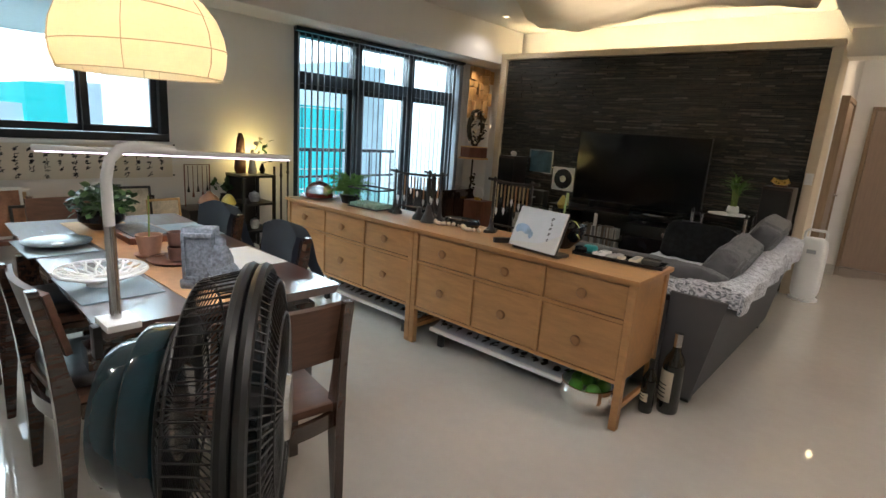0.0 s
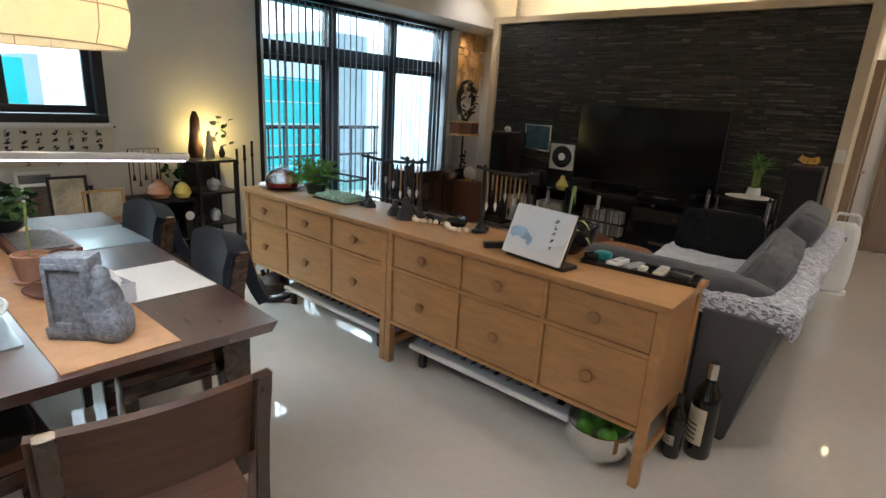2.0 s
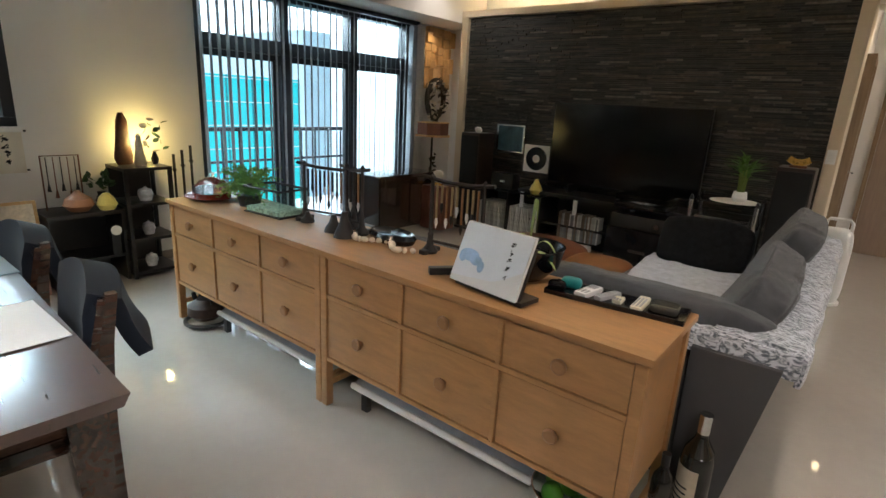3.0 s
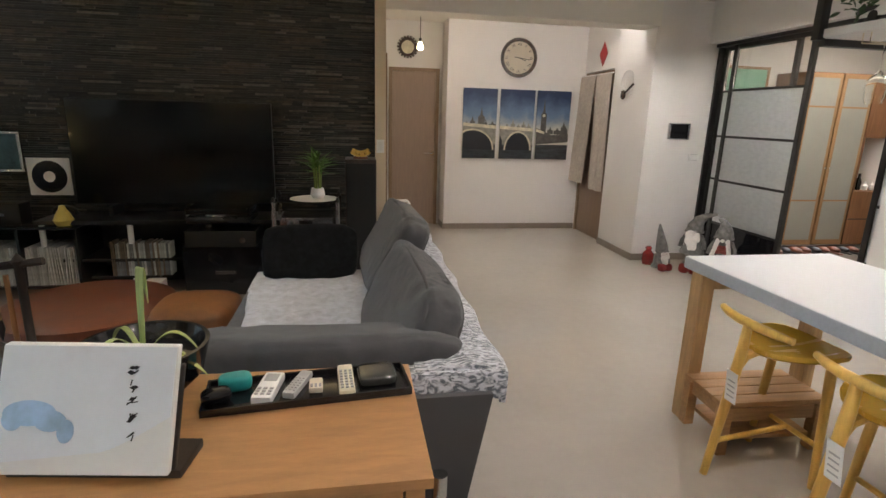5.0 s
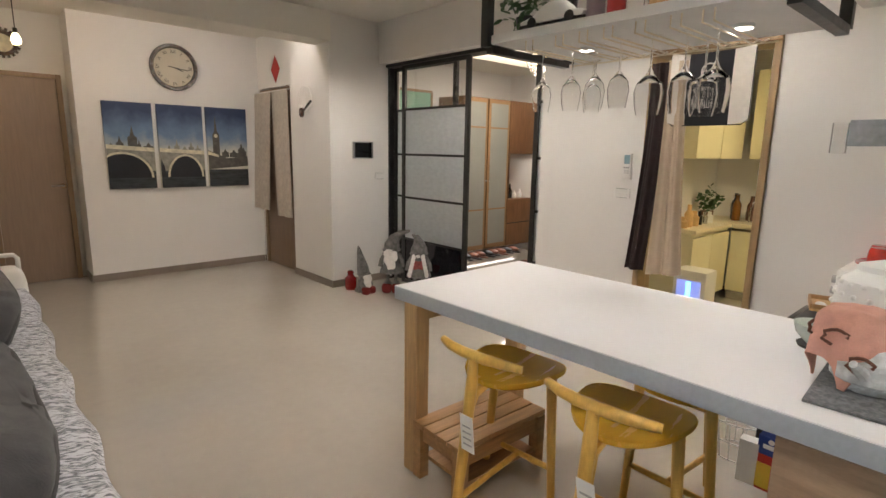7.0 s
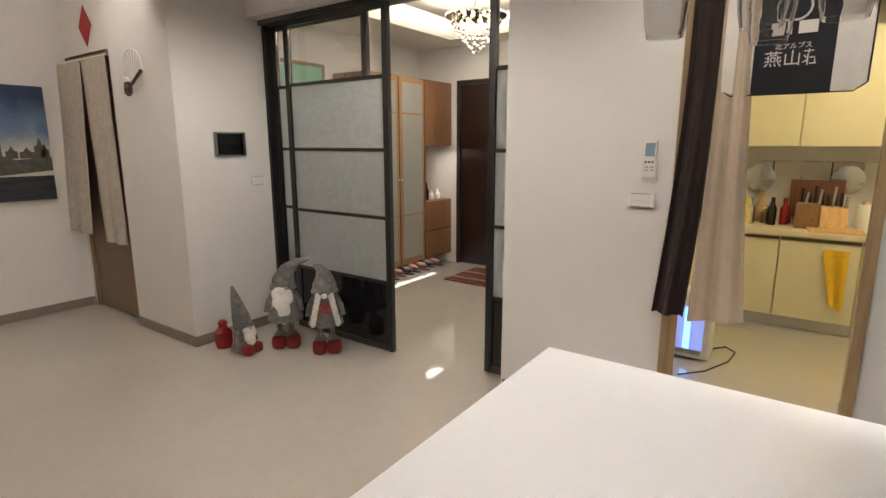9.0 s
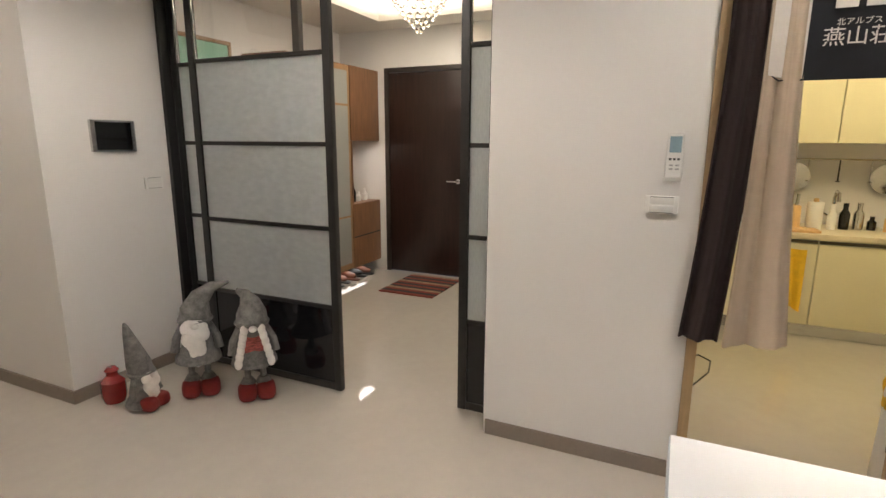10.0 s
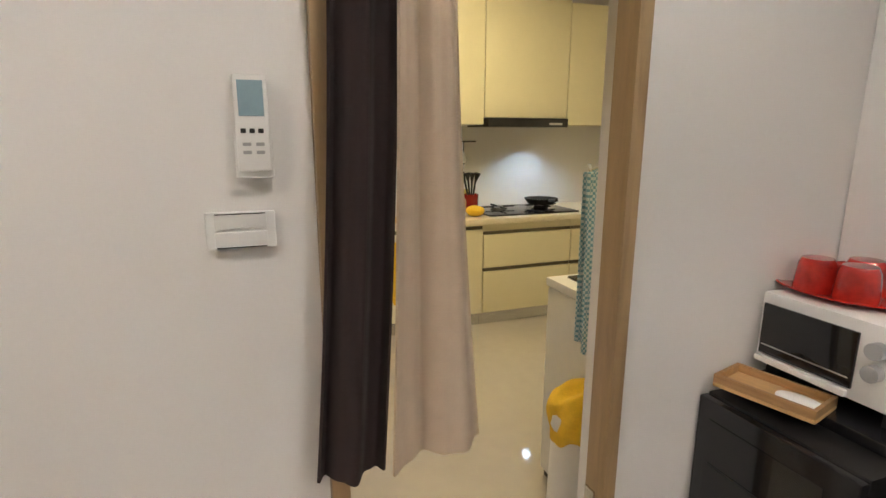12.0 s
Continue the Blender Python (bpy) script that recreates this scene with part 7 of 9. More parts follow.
fp.inputs["Roughness"].default_value, fp.inputs["Transmission Weight"].default_value, fp.inputs["IOR"].default_value = 0.34, 0.5, 1.4
smoke = material("black_glass_panel", (0.01, 0.01, 0.012), 0.06)
RAILS = (0.0, 0.475, 0.915, 1.36, 1.815, 2.225)


def glass_panel(x, y0, y1, label, name):
    p = thing(name, label, "sliding door", (x, y0, 0.012), group="sliding door panels")
    w = y1 - y0
    for sy in (0.0, w - 0.045):
        part("stile", block(-0.018, sy, 0, 0.018, sy + 0.045, 2.26, bev=0.003), M["black"], p)
    for z in RAILS:
        h = 0.04 if z in (0.0, 2.225) else 0.022
        part("rail", block(-0.014, 0.046, z, 0.014, w - 0.046, z + h, bev=0.002), M["black"], p)
    for i, (z0, z1) in enumerate(zip(RAILS, RAILS[1:])):
        g = part("pane", block(-0.004, 0.046, z0 + (0.041 if i == 0 else 0.023), 0.004, w - 0.046, z1 - 0.001), smoke if i == 0 else (M["glass"] if i == 4 else frost), p)
        if i == 4:
            g.visible_shadow = False
    return p


glass_panel(2.845, 6.125, 7.1, "black-framed sliding door panel with frosted panes, half open", "sliding_door_panel")
glass_panel(2.915, 6.36, 7.325, "black-framed fixed door panel with frosted panes", "fixed_door_panel")
glass_panel(2.95, 5.27, 5.46, "narrow black-framed door panel with frosted panes", "narrow_door_panel")
tk = thing("sliding_door_track", "black track above the sliding door", "track", (2.84, 5.27, 2.275))
part("track", block(-0.03, 0, 0, 0.12, 2.085, 0.033, bev=0.003), M["black"], tk)
part("end_post", block(0.0, 2.058, -2.275, 0.06, 2.085, -0.002), M["black"], tk)
# entrance door
ent = material("entrance_door_wood", (0.02, 0.008, 0.006), 0.35, vary=0.5, scale=3, bump=0.08, grain=(10, 10, 1), coat=0.2)
door_leaf("door_4", "dark red-brown entrance door, closed", pose(5.475, 6.885, 0, 0, 0, -90), 0.95, 2.13, 0.36, ent, material("dark_door_frame", (0.03, 0.022, 0.018), 0.4, vary=0.2))
# shoe cabinet
wood_e = material("entry_cabinet_wood", (0.2, 0.1, 0.05), 0.42, vary=0.3, scale=4, bump=0.06, grain=(12, 12, 1))
pale_e = material("entry_pale_frame", (0.3, 0.17, 0.08), 0.5, vary=0.15, scale=4, grain=(10, 10, 1))
ff = material("frosted_cabinet_pane", (0.28, 0.28, 0.26), 0.3, vary=0.06, scale=3)
sh = thing("shoe_cabinet", "tall wooden shoe cabinet with frosted doors and a lit niche", "cabinet", (4.05, 7.42, 0))
part("body", block(0, 0.02, 0.13, 0.86, 0.47, 2.1), wood_e, sh)
part("tower_top", block(0.87, 0.0, 1.4, 1.385, 0.47, 2.1, bev=0.003), wood_e, sh)
part("tower_base", block(0.87, 0.0, 0.13, 1.385, 0.47, 0.78, bev=0.003), wood_e, sh)
part("niche_back", block(0.87, 0.45, 0.781, 1.385, 0.47, 1.399), pale_e, sh)
part("niche_side", block(0.87, 0.0, 0.781, 0.885, 0.449, 1.399), wood_e, sh)
part("tower_seam", block(0.88, -0.004, 0.44, 1.38, -0.0005, 0.452), M["black"], sh)
for x0, x1 in ((0.01, 0.42), (0.44, 0.85)):
    dr = part("door", block(x0, -0.005, 0.14, x1, 0.018, 2.09, bev=0.003), pale_e, sh)
    for z0, z1 in ((0.2, 0.66), (0.68, 1.72), (1.74, 2.04)):
        part("pane", block(x0 + 0.04, -0.009, z0, x1 - 0.04, -0.0055, z1), ff, dr)
    part("knob", pillow(bmesh.new(), x1 - 0.02 if x0 < 0.1 else x0 + 0.02, -0.02, 1.05, 0.012, 0.014, 0.012, 2.2, 8), M["chrome"], dr)
for k, (x, h, mt) in enumerate(((0.98, 0.14, M["gloss_black"]), (1.06, 0.2, bottle_glass), (1.16, 0.1, M["white"]), (1.28, 0.12, M["white"]))):
    single("niche_bottle", lathe(bmesh.new(), [(0, 0), (0.03, 0), (0.034, h * 0.5), (0.014, h * 0.75), (0.014, h), (0, h)], 16), mt, "small bottle standing in the cabinet niche", "bottle", (4.05 + x, 7.55, 0.781), 0, "bottles in the niche")
single("niche_socket", block(-0.09, -0.01, -0.035, 0.09, 0, 0.035, bev=0.003), M["white"], "white wall socket in the niche", "socket", (5.15, 7.868, 1.12))
r = random.Random(31)
for k in range(9):
    pr = thing("shoe", "dark low shoe under the cabinet", "shoe", (4.12 + k * 0.135, 7.5 + 0.02 * (k % 2), 0.0), r.uniform(-8, 8), "shoes under the cabinet")
    part("sole", pillow(bmesh.new(), 0, 0, 0.012, 0.042, 0.13, 0.012, 3, 10), M["black"] if k % 3 else red_wood, pr)
    part("upper", pillow(bmesh.new(), 0, 0.02, 0.045, 0.038, 0.115, 0.035, 2.3, 10, 0.1), (leather, M["black"], red_wood)[k % 3], pr)
rug = thing("entrance_mat", "striped red and black doormat by the door", "doormat", (5.03, 6.72, 0.002))
rug_m = [material("mat_" + n, c, 0.95, vary=0.4, scale=40, bump=0.6, bump_scale=90) for n, c in (("red", (0.16, 0.03, 0.02)), ("dark", (0.03, 0.02, 0.02)), ("tan", (0.25, 0.17, 0.1)))]
for k in range(14):
    part("stripe", block(-0.35 + k * 0.05, -0.28, 0, -0.301 + k * 0.05, 0.28, 0.012, bev=0.003), rug_m[(0, 1, 0, 2, 1)[k % 5]], rug)
ch = thing("crystal_chandelier", "small tiered crystal ceiling chandelier, lit", "chandelier", (4.07, 6.25, 2.05))
crystal = glass("crystal", (1, 0.97, 0.9), 0.02, 1.6)
bead = mesh_of("crystal_bead", pillow(bmesh.new(), 0, 0, 0, 0.016, 0.016, 0.022, 1.6, 5), crystal)
for q, z in ((0.19, 0.33), (0.17, 0.285), (0.14, 0.24), (0.1, 0.195), (0.06, 0.15), (0.02, 0.11)):
    n = max(3, int(q * 95))
    for k in range(n):
        part("crystal", bead, None, ch).location = (q * math.cos(k / n * 6.283), q * math.sin(k / n * 6.283), z)
for k in range(8):
    part("bulb", lathe(bmesh.new(), [(0, 0), (0.012, 0.006), (0.014, 0.02), (0, 0.045)], 10, (0.12 * math.cos(k * 0.785), 0.12 * math.sin(k * 0.785), 0.3)), bulb_m, ch).visible_shadow = False
part("ceiling_plate", lathe(bmesh.new(), [(0, 0.37), (0.25, 0.37), (0.25, 0.39), (0, 0.39)], 36), M["chrome"], ch)
part("stem", tube(bmesh.new(), [(0, 0, 0.39), (0, 0, 0.74)], 0.02, 10), M["chrome"], ch)
gp = thing("green_wall_board", "pale green framed board on the entry wall", "picture", (3.5, 7.892, 1.66))
part("board", block(-0.4, -0.012, 0.02, 0.4, -0.002, 0.48), material("pale_green_board", (0.22, 0.45, 0.33), 0.3, vary=0.1, scale=3), gp)
bm = bmesh.new()
for a in ((-0.43, -0.022, -0.01, 0.43, 0, 0.019), (-0.43, -0.022, 0.481, 0.43, 0, 0.51), (-0.43, -0.022, 0.02, -0.401, 0, 0.48), (0.401, -0.022, 0.02, 0.43, 0, 0.48)):
    box(bm, *a, bev=0.003)
part("frame", bm, pale_e, gp)
trk = thing("track_lights", "white ceiling track with small spotlights", "track light", (3.2, 6.3, 2.498))
part("track", block(-0.02, -1.0, -0.03, 0.02, 1.0, 0, bev=0.003), M["white_matt"], trk)
for y in (-0.6, 0.1, 0.7):
    hd = part("spot_head", tube(bmesh.new(), [(0, y, -0.06), (-0.07, y - 0.02, -0.13)], 0.035, 16), M["white_matt"], trk)
    part("spot_lens", tube(bmesh.new(), [(-0.071, y - 0.0205, -0.131), (-0.073, y - 0.021, -0.133)], 0.028, 16), bulb_m, hd).visible_shadow = False

# gnome dolls by the door, each one plain mesh
knit = material("grey_knit", (0.16, 0.155, 0.15), 0.95, vary=0.45, scale=30, bump=0.9, bump_scale=120)
beard = material("white_plush", (0.72, 0.7, 0.67), 0.95, vary=0.08, scale=30, bump=0.8, bump_scale=140)
boots = material("dark_red_felt", (0.17, 0.015, 0.012), 0.85, vary=0.2, scale=20, bump=0.3)
jumper = material("red_grey_jumper", (0.3, 0.08, 0.07), 0.95, vary=0.7, scale=40, bump=0.7, bump_scale=120, grain=(1, 1, 3))


def gnome(x, y, h, turn, style, label):
    """A doll that looks to local -y: boots, thin legs, flared skirt, beard or plaits, pointed hat."""
    bm = bmesh.new()
    s = h / 0.7
    low = style == "sitting"
    for sx in (-0.05, 0.05):
        pillow(bm, sx * s, (-0.09 if low else -0.02) * s, 0.05 * s, 0.052 * s, 0.062 * s, 0.052 * s, 3.0, 12, 0.06)
    paint(bm, 0, 2)
    n0 = len(bm.faces)
    base = 0.03 if low else 0.22
    if not low:
        for sx in (-0.042, 0.042):
            tube(bm, [(sx * s, 0, 0.085 * s), (sx * s, 0, 0.25 * s)], 0.017 * s, 8)
            tube(bm, [(sx * s, 0, 0.095 * s), (sx * s, 0, 0.125 * s)], [0.045 * s, 0.028 * s], 10)
    lathe(bm, [(0, (base + 0.005) * s), (0.125 * s, base * s), (0.118 * s, (base + 0.03) * s), (0.085 * s, (base + 0.075) * s), (0.078 * s, (base + 0.14) * s), (0.065 * s, (base + 0.22) * s), (0, (base + 0.24) * s)], 24)
    for sx in (-1, 1):
        tube(bm, [(sx * 0.065 * s, 0, (base + 0.2) * s), (sx * 0.105 * s, -0.01 * s, (base + 0.13) * s), (sx * 0.115 * s, -0.03 * s, (base + 0.06) * s)], [0.024 * s, 0.022 * s, 0.025 * s], 8)
    k0 = (base + 0.2) * s
    pillow(bm, 0, 0, k0 + 0.02 * s, 0.07 * s, 0.065 * s, 0.06 * s, 2.2, 12)
    tip = {"bent": [(0, 0, k0 + 0.03 * s), (0.005 * s, 0, k0 + 0.09 * s), (0.035 * s, 0, k0 + 0.16 * s), (0.1 * s, 0, k0 + 0.215 * s), (0.19 * s, 0, k0 + 0.235 * s)],
           "round": [(0, 0, k0 + 0.03 * s), (0, 0, k0 + 0.09 * s), (-0.005 * s, 0, k0 + 0.15 * s), (-0.03 * s, 0, k0 + 0.2 * s), (-0.07 * s, 0, k0 + 0.225 * s)],
           "sitting": [(0, 0, k0 + 0.03 * s), (-0.02 * s, 0, k0 + 0.12 * s), (-0.05 * s, 0, k0 + 0.24 * s), (-0.08 * s, 0, k0 + 0.36 * s), (-0.095 * s, 0, k0 + 0.43 * s)]}[style]
    tube(bm, tip, [0.086 * s, 0.08 * s, 0.055 * s, 0.03 * s, 0.01 * s], 18)
    tube(bm, [(0.084 * s * math.cos(a / 10 * math.pi), 0.084 * s * math.sin(a / 10 * math.pi), k0 + 0.035 * s) for a in range(20)], 0.012 * s, 6, True)
    paint(bm, n0, 0)
    n0 = len(bm.faces)
    if style == "round":
        pillow(bm, 0, -0.035 * s, (base + 0.12) * s, 0.066 * s, 0.05 * s, 0.055 * s, 3.2, 14)
        paint(bm, n0, 3)
        n0 = len(bm.faces)
        for sx in (-1, 1):
            for j in range(6):
                pillow(bm, sx * (0.045 + 0.008 * j) * s, (-0.075 - 0.006 * j) * s, k0 + (0.01 - 0.035 * j) * s, 0.021 * s, 0.021 * s, 0.032 * s, 2.0, 8)
    else:
        rows = 7
        for j in range(rows):
            u = j / (rows - 1)
            half = (0.07 - 0.052 * u ** 1.5) * s
            pillow(bm, 0.012 * s * math.sin(j * 2.1), (-0.068 - 0.012 * math.sin(u * 3.1)) * s, k0 + (0.0 - 0.175 * u) * s, half, 0.034 * s, 0.055 * s, 2.2, 12, 0.2)
    pillow(bm, 0, -0.098 * s, k0 + 0.022 * s, 0.022 * s, 0.02 * s, 0.018 * s, 2.0, 8)
    paint(bm, n0, 1)
    return single("gnome_doll", bm, [knit, beard, boots, jumper], label, "doll", (x, y, 0), turn, "gnome dolls by the door")


gnome(2.5, 6.84, 0.68, -44, "bent", "grey knitted gnome doll with a long white beard")
gnome(2.6, 6.53, 0.68, -44, "round", "grey knitted gnome doll with white plaits")
gnome(2.27, 7.0, 0.52, 10, "sitting", "small grey gnome doll with a pointed hat")
red_glass = material("red_jar_glaze", (0.25, 0.015, 0.015), 0.15, coat=0.4)
single("red_jar", lathe(bmesh.new(), [(0, 0), (0.05, 0), (0.062, 0.04), (0.06, 0.12), (0.03, 0.15), (0.028, 0.165), (0.036, 0.18), (0.02, 0.2), (0, 0.2)], 26), red_glass, "small red glazed jar behind the dolls", "jar", (2.24, 7.2, 0))

# ---- kitchen doorway and kitchen ----
CL = M["casing_light"]
bm = bmesh.new()
for a in ((2.765, 4.365, 0, 2.945, 4.404, 2.09), (2.765, 3.66, 0, 2.845, 3.698, 2.09), (2.765, 3.699, 2.045, 2.945, 4.364, 2.09)):
    box(bm, *a, bev=0.004)
setting("door_5_casing", bm, CL, "brown wooden casing of the kitchen doorway")
single("door_hinge", block(2.8, 3.698, 0.28, 2.84, 3.703, 0.38), M["steel"], "steel hinge on the kitchen door casing", "hinge")
brown_cloth = material("dark_brown_cloth", (0.024, 0.013, 0.013), 0.9, vary=0.2, scale=20, bump=0.3, bump_scale=250)
beige_cloth = material("beige_cloth", (0.5, 0.4, 0.3), 0.9, vary=0.06, scale=20, bump=0.25, bump_scale=250)
ct = thing("kitchen_curtain", "brown and beige door curtain pushed to one side", "curtain", (2.745, 4.25, 2.0))
for hi, lo, z0, mt, ph in (((0.0, 0.12), (0.055, 0.187), -1.34, brown_cloth, 0), ((-0.112, 0.004), (-0.18, 0.035), -1.335, beige_cloth, 2)):
    bm = bmesh.new()

    def hang(u, v):
        a, b = (hi[0] + (hi[1] - hi[0]) * u), (lo[0] + (lo[1] - lo[0]) * u)
        s = max(0.0, 1 - v - 0.15) / 0.85
        return (-0.012 + (0.012 + 0.012 * s) * math.sin(u * 9 + ph) - 0.03 * s * (ph == 0) + 0.006 * math.sin(u * 23), a + (b - a) * s ** 1.6, z0 * (1 - v) - 0.025 * u * (1 - v) * (ph > 0))

    sheet(bm, hang, 40, 18, 0.006)
    part("panel", bm, mt, ct)
part("rod", tube(bmesh.new(), [(0.0, -0.6, 0.06), (0.0, 0.14, 0.06)], 0.008, 8), CL, ct)
fl2 = thing("printed_towel", "black and white printed towel hanging over the doorway", "towel", (2.735, 4.01, 1.61))
navy = material("black_towel_cloth", (0.012, 0.013, 0.018), 0.95, vary=0.2, scale=30, bump=0.4, bump_scale=250)
pale_t = material("white_towel_cloth", (0.66, 0.62, 0.58), 0.95, vary=0.06, scale=30, bump=0.4, bump_scale=250)
for y0, y1, mt in ((0.13, 0.235, pale_t), (-0.13, 0.13, navy), (-0.235, -0.13, pale_t)):
    bm = bmesh.new()
    sheet(bm, lambda u, v: (0.012 * math.sin((y0 + (y1 - y0) * u) * 16) - 0.02 * v * (1 - v), y0 + (y1 - y0) * u, 0.42 * v + 0.02 * ((y0 + (y1 - y0) * u) / 0.235) ** 4 - 0.0), 14, 8, 0.004)
    part("cloth", bm, mt, fl2)
lettering("printed_letters", "燕山荘", 0.062, pale_t, fl2, pose(-0.016, 0.0, 0.125, 90, 0, -90), 0.001)
lettering("printed_letters", "北アルプス", 0.024, pale_t, fl2, pose(-0.017, 0.0, 0.172, 90, 0, -90), 0.001)
for sy in (-0.04, 0.04):
    part("printed_boot", lean(block(-0.001, -0.03, 0, 0.001, 0.03, 0.045, bev=0.0005), lambda p: (-0.02 + p.x, p.y + sy, p.z + 0.215)), pale_t, fl2)
part("printed_ring", lean(tube(bmesh.new(), [(0.045 * math.cos(k / 8 * math.pi), 0.045 * math.sin(k / 8 * math.pi), 0) for k in range(16)], 0.004, 6, True), lambda p: (-0.019 + p.z, p.x, p.y + 0.31)), pale_t, fl2)
part("hem", tube(bmesh.new(), [(-0.004, -0.238, 0.42), (-0.004, -0.238, 0.03), (-0.004, -0.2, 0.0), (-0.004, 0.2, 0.0), (-0.004, 0.238, 0.03), (-0.004, 0.238, 0.42)], 0.003, 6), navy, fl2)
cream = material("cream_cabinet", (0.72, 0.66, 0.45), 0.3, vary=0.03, scale=4)
ps_dark = material("walnut_organiser_wood", (0.24, 0.13, 0.06), 0.5, vary=0.25, scale=5, bump=0.06, grain=(1.2, 12, 12))
line_m = material("cabinet_gap", (0.12, 0.1, 0.06), 0.6)
worktop = material("cream_worktop", (0.7, 0.62, 0.45), 0.3, vary=0.06, scale=20)


def base_cabinet(y0, y1, drawers):
    k = thing("kitchen_base_cabinet", "cream kitchen base cabinet with handle groove", "cabinet", (4.96, y0, 0), group="kitchen base cabinets")
    w = y1 - y0
    part("body", block(0.02, 0.0, 0.1, 0.55, w, 0.735), cream, k)
    part("plinth", block(0.06, 0.0, 0, 0.5, w, 0.099), M["steel"], k)
    rows = ((0.105, 0.4), (0.43, 0.66)) if drawers else ((0.105, 0.7),)
    for z0, z1 in rows:
        part("drawer" if drawers else "door", block(0.0, 0.004, z0, 0.019, w - 0.004, z1, bev=0.003), cream, k)
        part("groove", block(0.008, 0.004, z1 + 0.003, 0.018, w - 0.004, z1 + 0.024), line_m, k)
    return k


for y0, y1, q in ((1.75, 2.35, True), (2.352, 3.05, True), (3.052, 3.55, False), (3.552, 4.05, False), (4.052, 4.545, False)):
    base_cabinet(y0, y1, q)
kn = thing("kitchen_corner_cabinet", "cream kitchen cabinets along the side wall", "cabinet", (4.1, 4.55, 0))
part("body", block(0, 0.02, 0.1, 0.85, 0.39, 0.735), cream, kn)
part("door", block(0.0, 0.0, 0.105, 0.42, 0.019, 0.7, bev=0.003), cream, kn)
part("door", block(0.43, 0.0, 0.105, 0.845, 0.019, 0.7, bev=0.003), cream, kn)
part("plinth", block(0, 0.06, 0, 0.85, 0.38, 0.099), M["steel"], kn)
bm = bmesh.new()
box(bm, 4.94, 1.75, 0.737, 5.54, 4.94, 0.775, 0.004)
box(bm, 4.1, 4.53, 0.738, 4.939, 4.94, 0.774, 0.004)
single("kitchen_worktop", bm, worktop, "cream kitchen worktop round the corner", "worktop")
for k, (y0, y1) in enumerate(((1.75, 2.28), (2.282, 2.95), (2.952, 3.48), (3.482, 4.01), (4.012, 4.54))):
    up = thing("kitchen_wall_cabinet", "cream kitchen wall cabinet with plain door", "cabinet", (5.2, y0, 1.4 if k != 1 else 1.45), group="kitchen wall cabinets")
    part("body", block(0.019, 0, 0, 0.345, y1 - y0, 0.85), cream, up)
    part("door", block(0, 0.003, 0.002, 0.018, y1 - y0 - 0.003, 0.848, bev=0.003), cream, up)
upn = thing("kitchen_side_wall_cabinet", "cream wall cabinet over the corner worktop", "cabinet", (4.1, 4.6, 1.4))
part("body", block(0, 0.019, 0, 1.09, 0.345, 0.85), cream, upn)
part("door", block(0.003, 0, 0.002, 0.54, 0.018, 0.848, bev=0.003), cream, upn)
part("door", block(0.55, 0, 0.002, 1.088, 0.018, 0.848, bev=0.003), cream, upn)
hd_ = thing("cooker_hood", "slim black cooker hood with a light", "cooker hood", (5.15, 2.3, 1.385))
part("body", block(0, 0, 0.0, 0.38, 0.64, 0.062, bev=0.005), M["gloss_black"], hd_)
part("switch_panel", block(-0.004, 0.05, 0.015, -0.0005, 0.16, 0.03), M["steel"], hd_)
hob = thing("gas_hob", "black glass gas hob with pan supports", "hob", (5.25, 2.62, 0.776))
part("plate", block(-0.24, -0.36, 0, 0.22, 0.36, 0.012, bev=0.003), M["gloss_black"], hob)
for sy in (-0.18, 0.18):
    part("burner", lathe(bmesh.new(), [(0, 0.012), (0.06, 0.012), (0.05, 0.03), (0, 0.03)], 20, (0, sy, 0)), M["black"], hob)
    for k in range(4):
        a = k * math.pi / 2
        part("pan_support", block(0.04, -0.006, 0.03, 0.13, 0.006, 0.042), M["black"], hob).matrix_basis = pose(0, sy, 0, 0, 0, 90 * k)
pan = thing("frying_pan", "black frying pan on the hob", "pan", (5.25, 2.44, 0.82))
part("pan", lathe(bmesh.new(), [(0, 0), (0.1, 0), (0.13, 0.04), (0.126, 0.04), (0.098, 0.006), (0, 0.006)], 28), M["black"], pan)
part("handle", tube(bmesh.new(), [(-0.12, 0, 0.035), (-0.28, 0.04, 0.055)], 0.012, 8), M["black"], pan)
kb = thing("knife_block", "brown wooden knife block crammed with black handles", "knife block", (5.2, 3.82, 0.776))
part("block", lean(block(-0.08, -0.17, 0, 0.08, 0.0, 0.17, bev=0.006), lambda p: (p.x + p.z * 0.2, p.y, p.z)), pale, kb)
part("side_block", block(-0.07, 0.006, 0, 0.08, 0.16, 0.19, bev=0.006), ps_dark, kb)
for k in range(11):
    hx, hy = 0.03 + 0.05 * (k % 3), -0.15 + k * 0.028
    part("handle", tube(bmesh.new(), [(hx, hy, 0.15), (hx + 0.03 - 0.012 * (k % 4), hy + 0.012 * (k % 3 - 1), 0.25 + 0.025 * (k % 4))], 0.011, 8), M["black"] if k % 3 else M["steel"], kb)
single("dark_serving_tray", block(-0.012, -0.2, 0, 0.012, 0.16, 0.36, bev=0.006), red_wood, "dark brown tray standing against the tiles", "tray", (5.42, 3.88, 0.776))
roll_ = thing("paper_towel_roll", "white paper towel roll standing on the worktop", "paper towel", (5.18, 3.56, 0.776))
part("roll", lathe(bmesh.new(), [(0.018, 0), (0.05, 0), (0.052, 0.005), (0.052, 0.2), (0.05, 0.205), (0.018, 0.205)], 26), M["white_matt"], roll_)
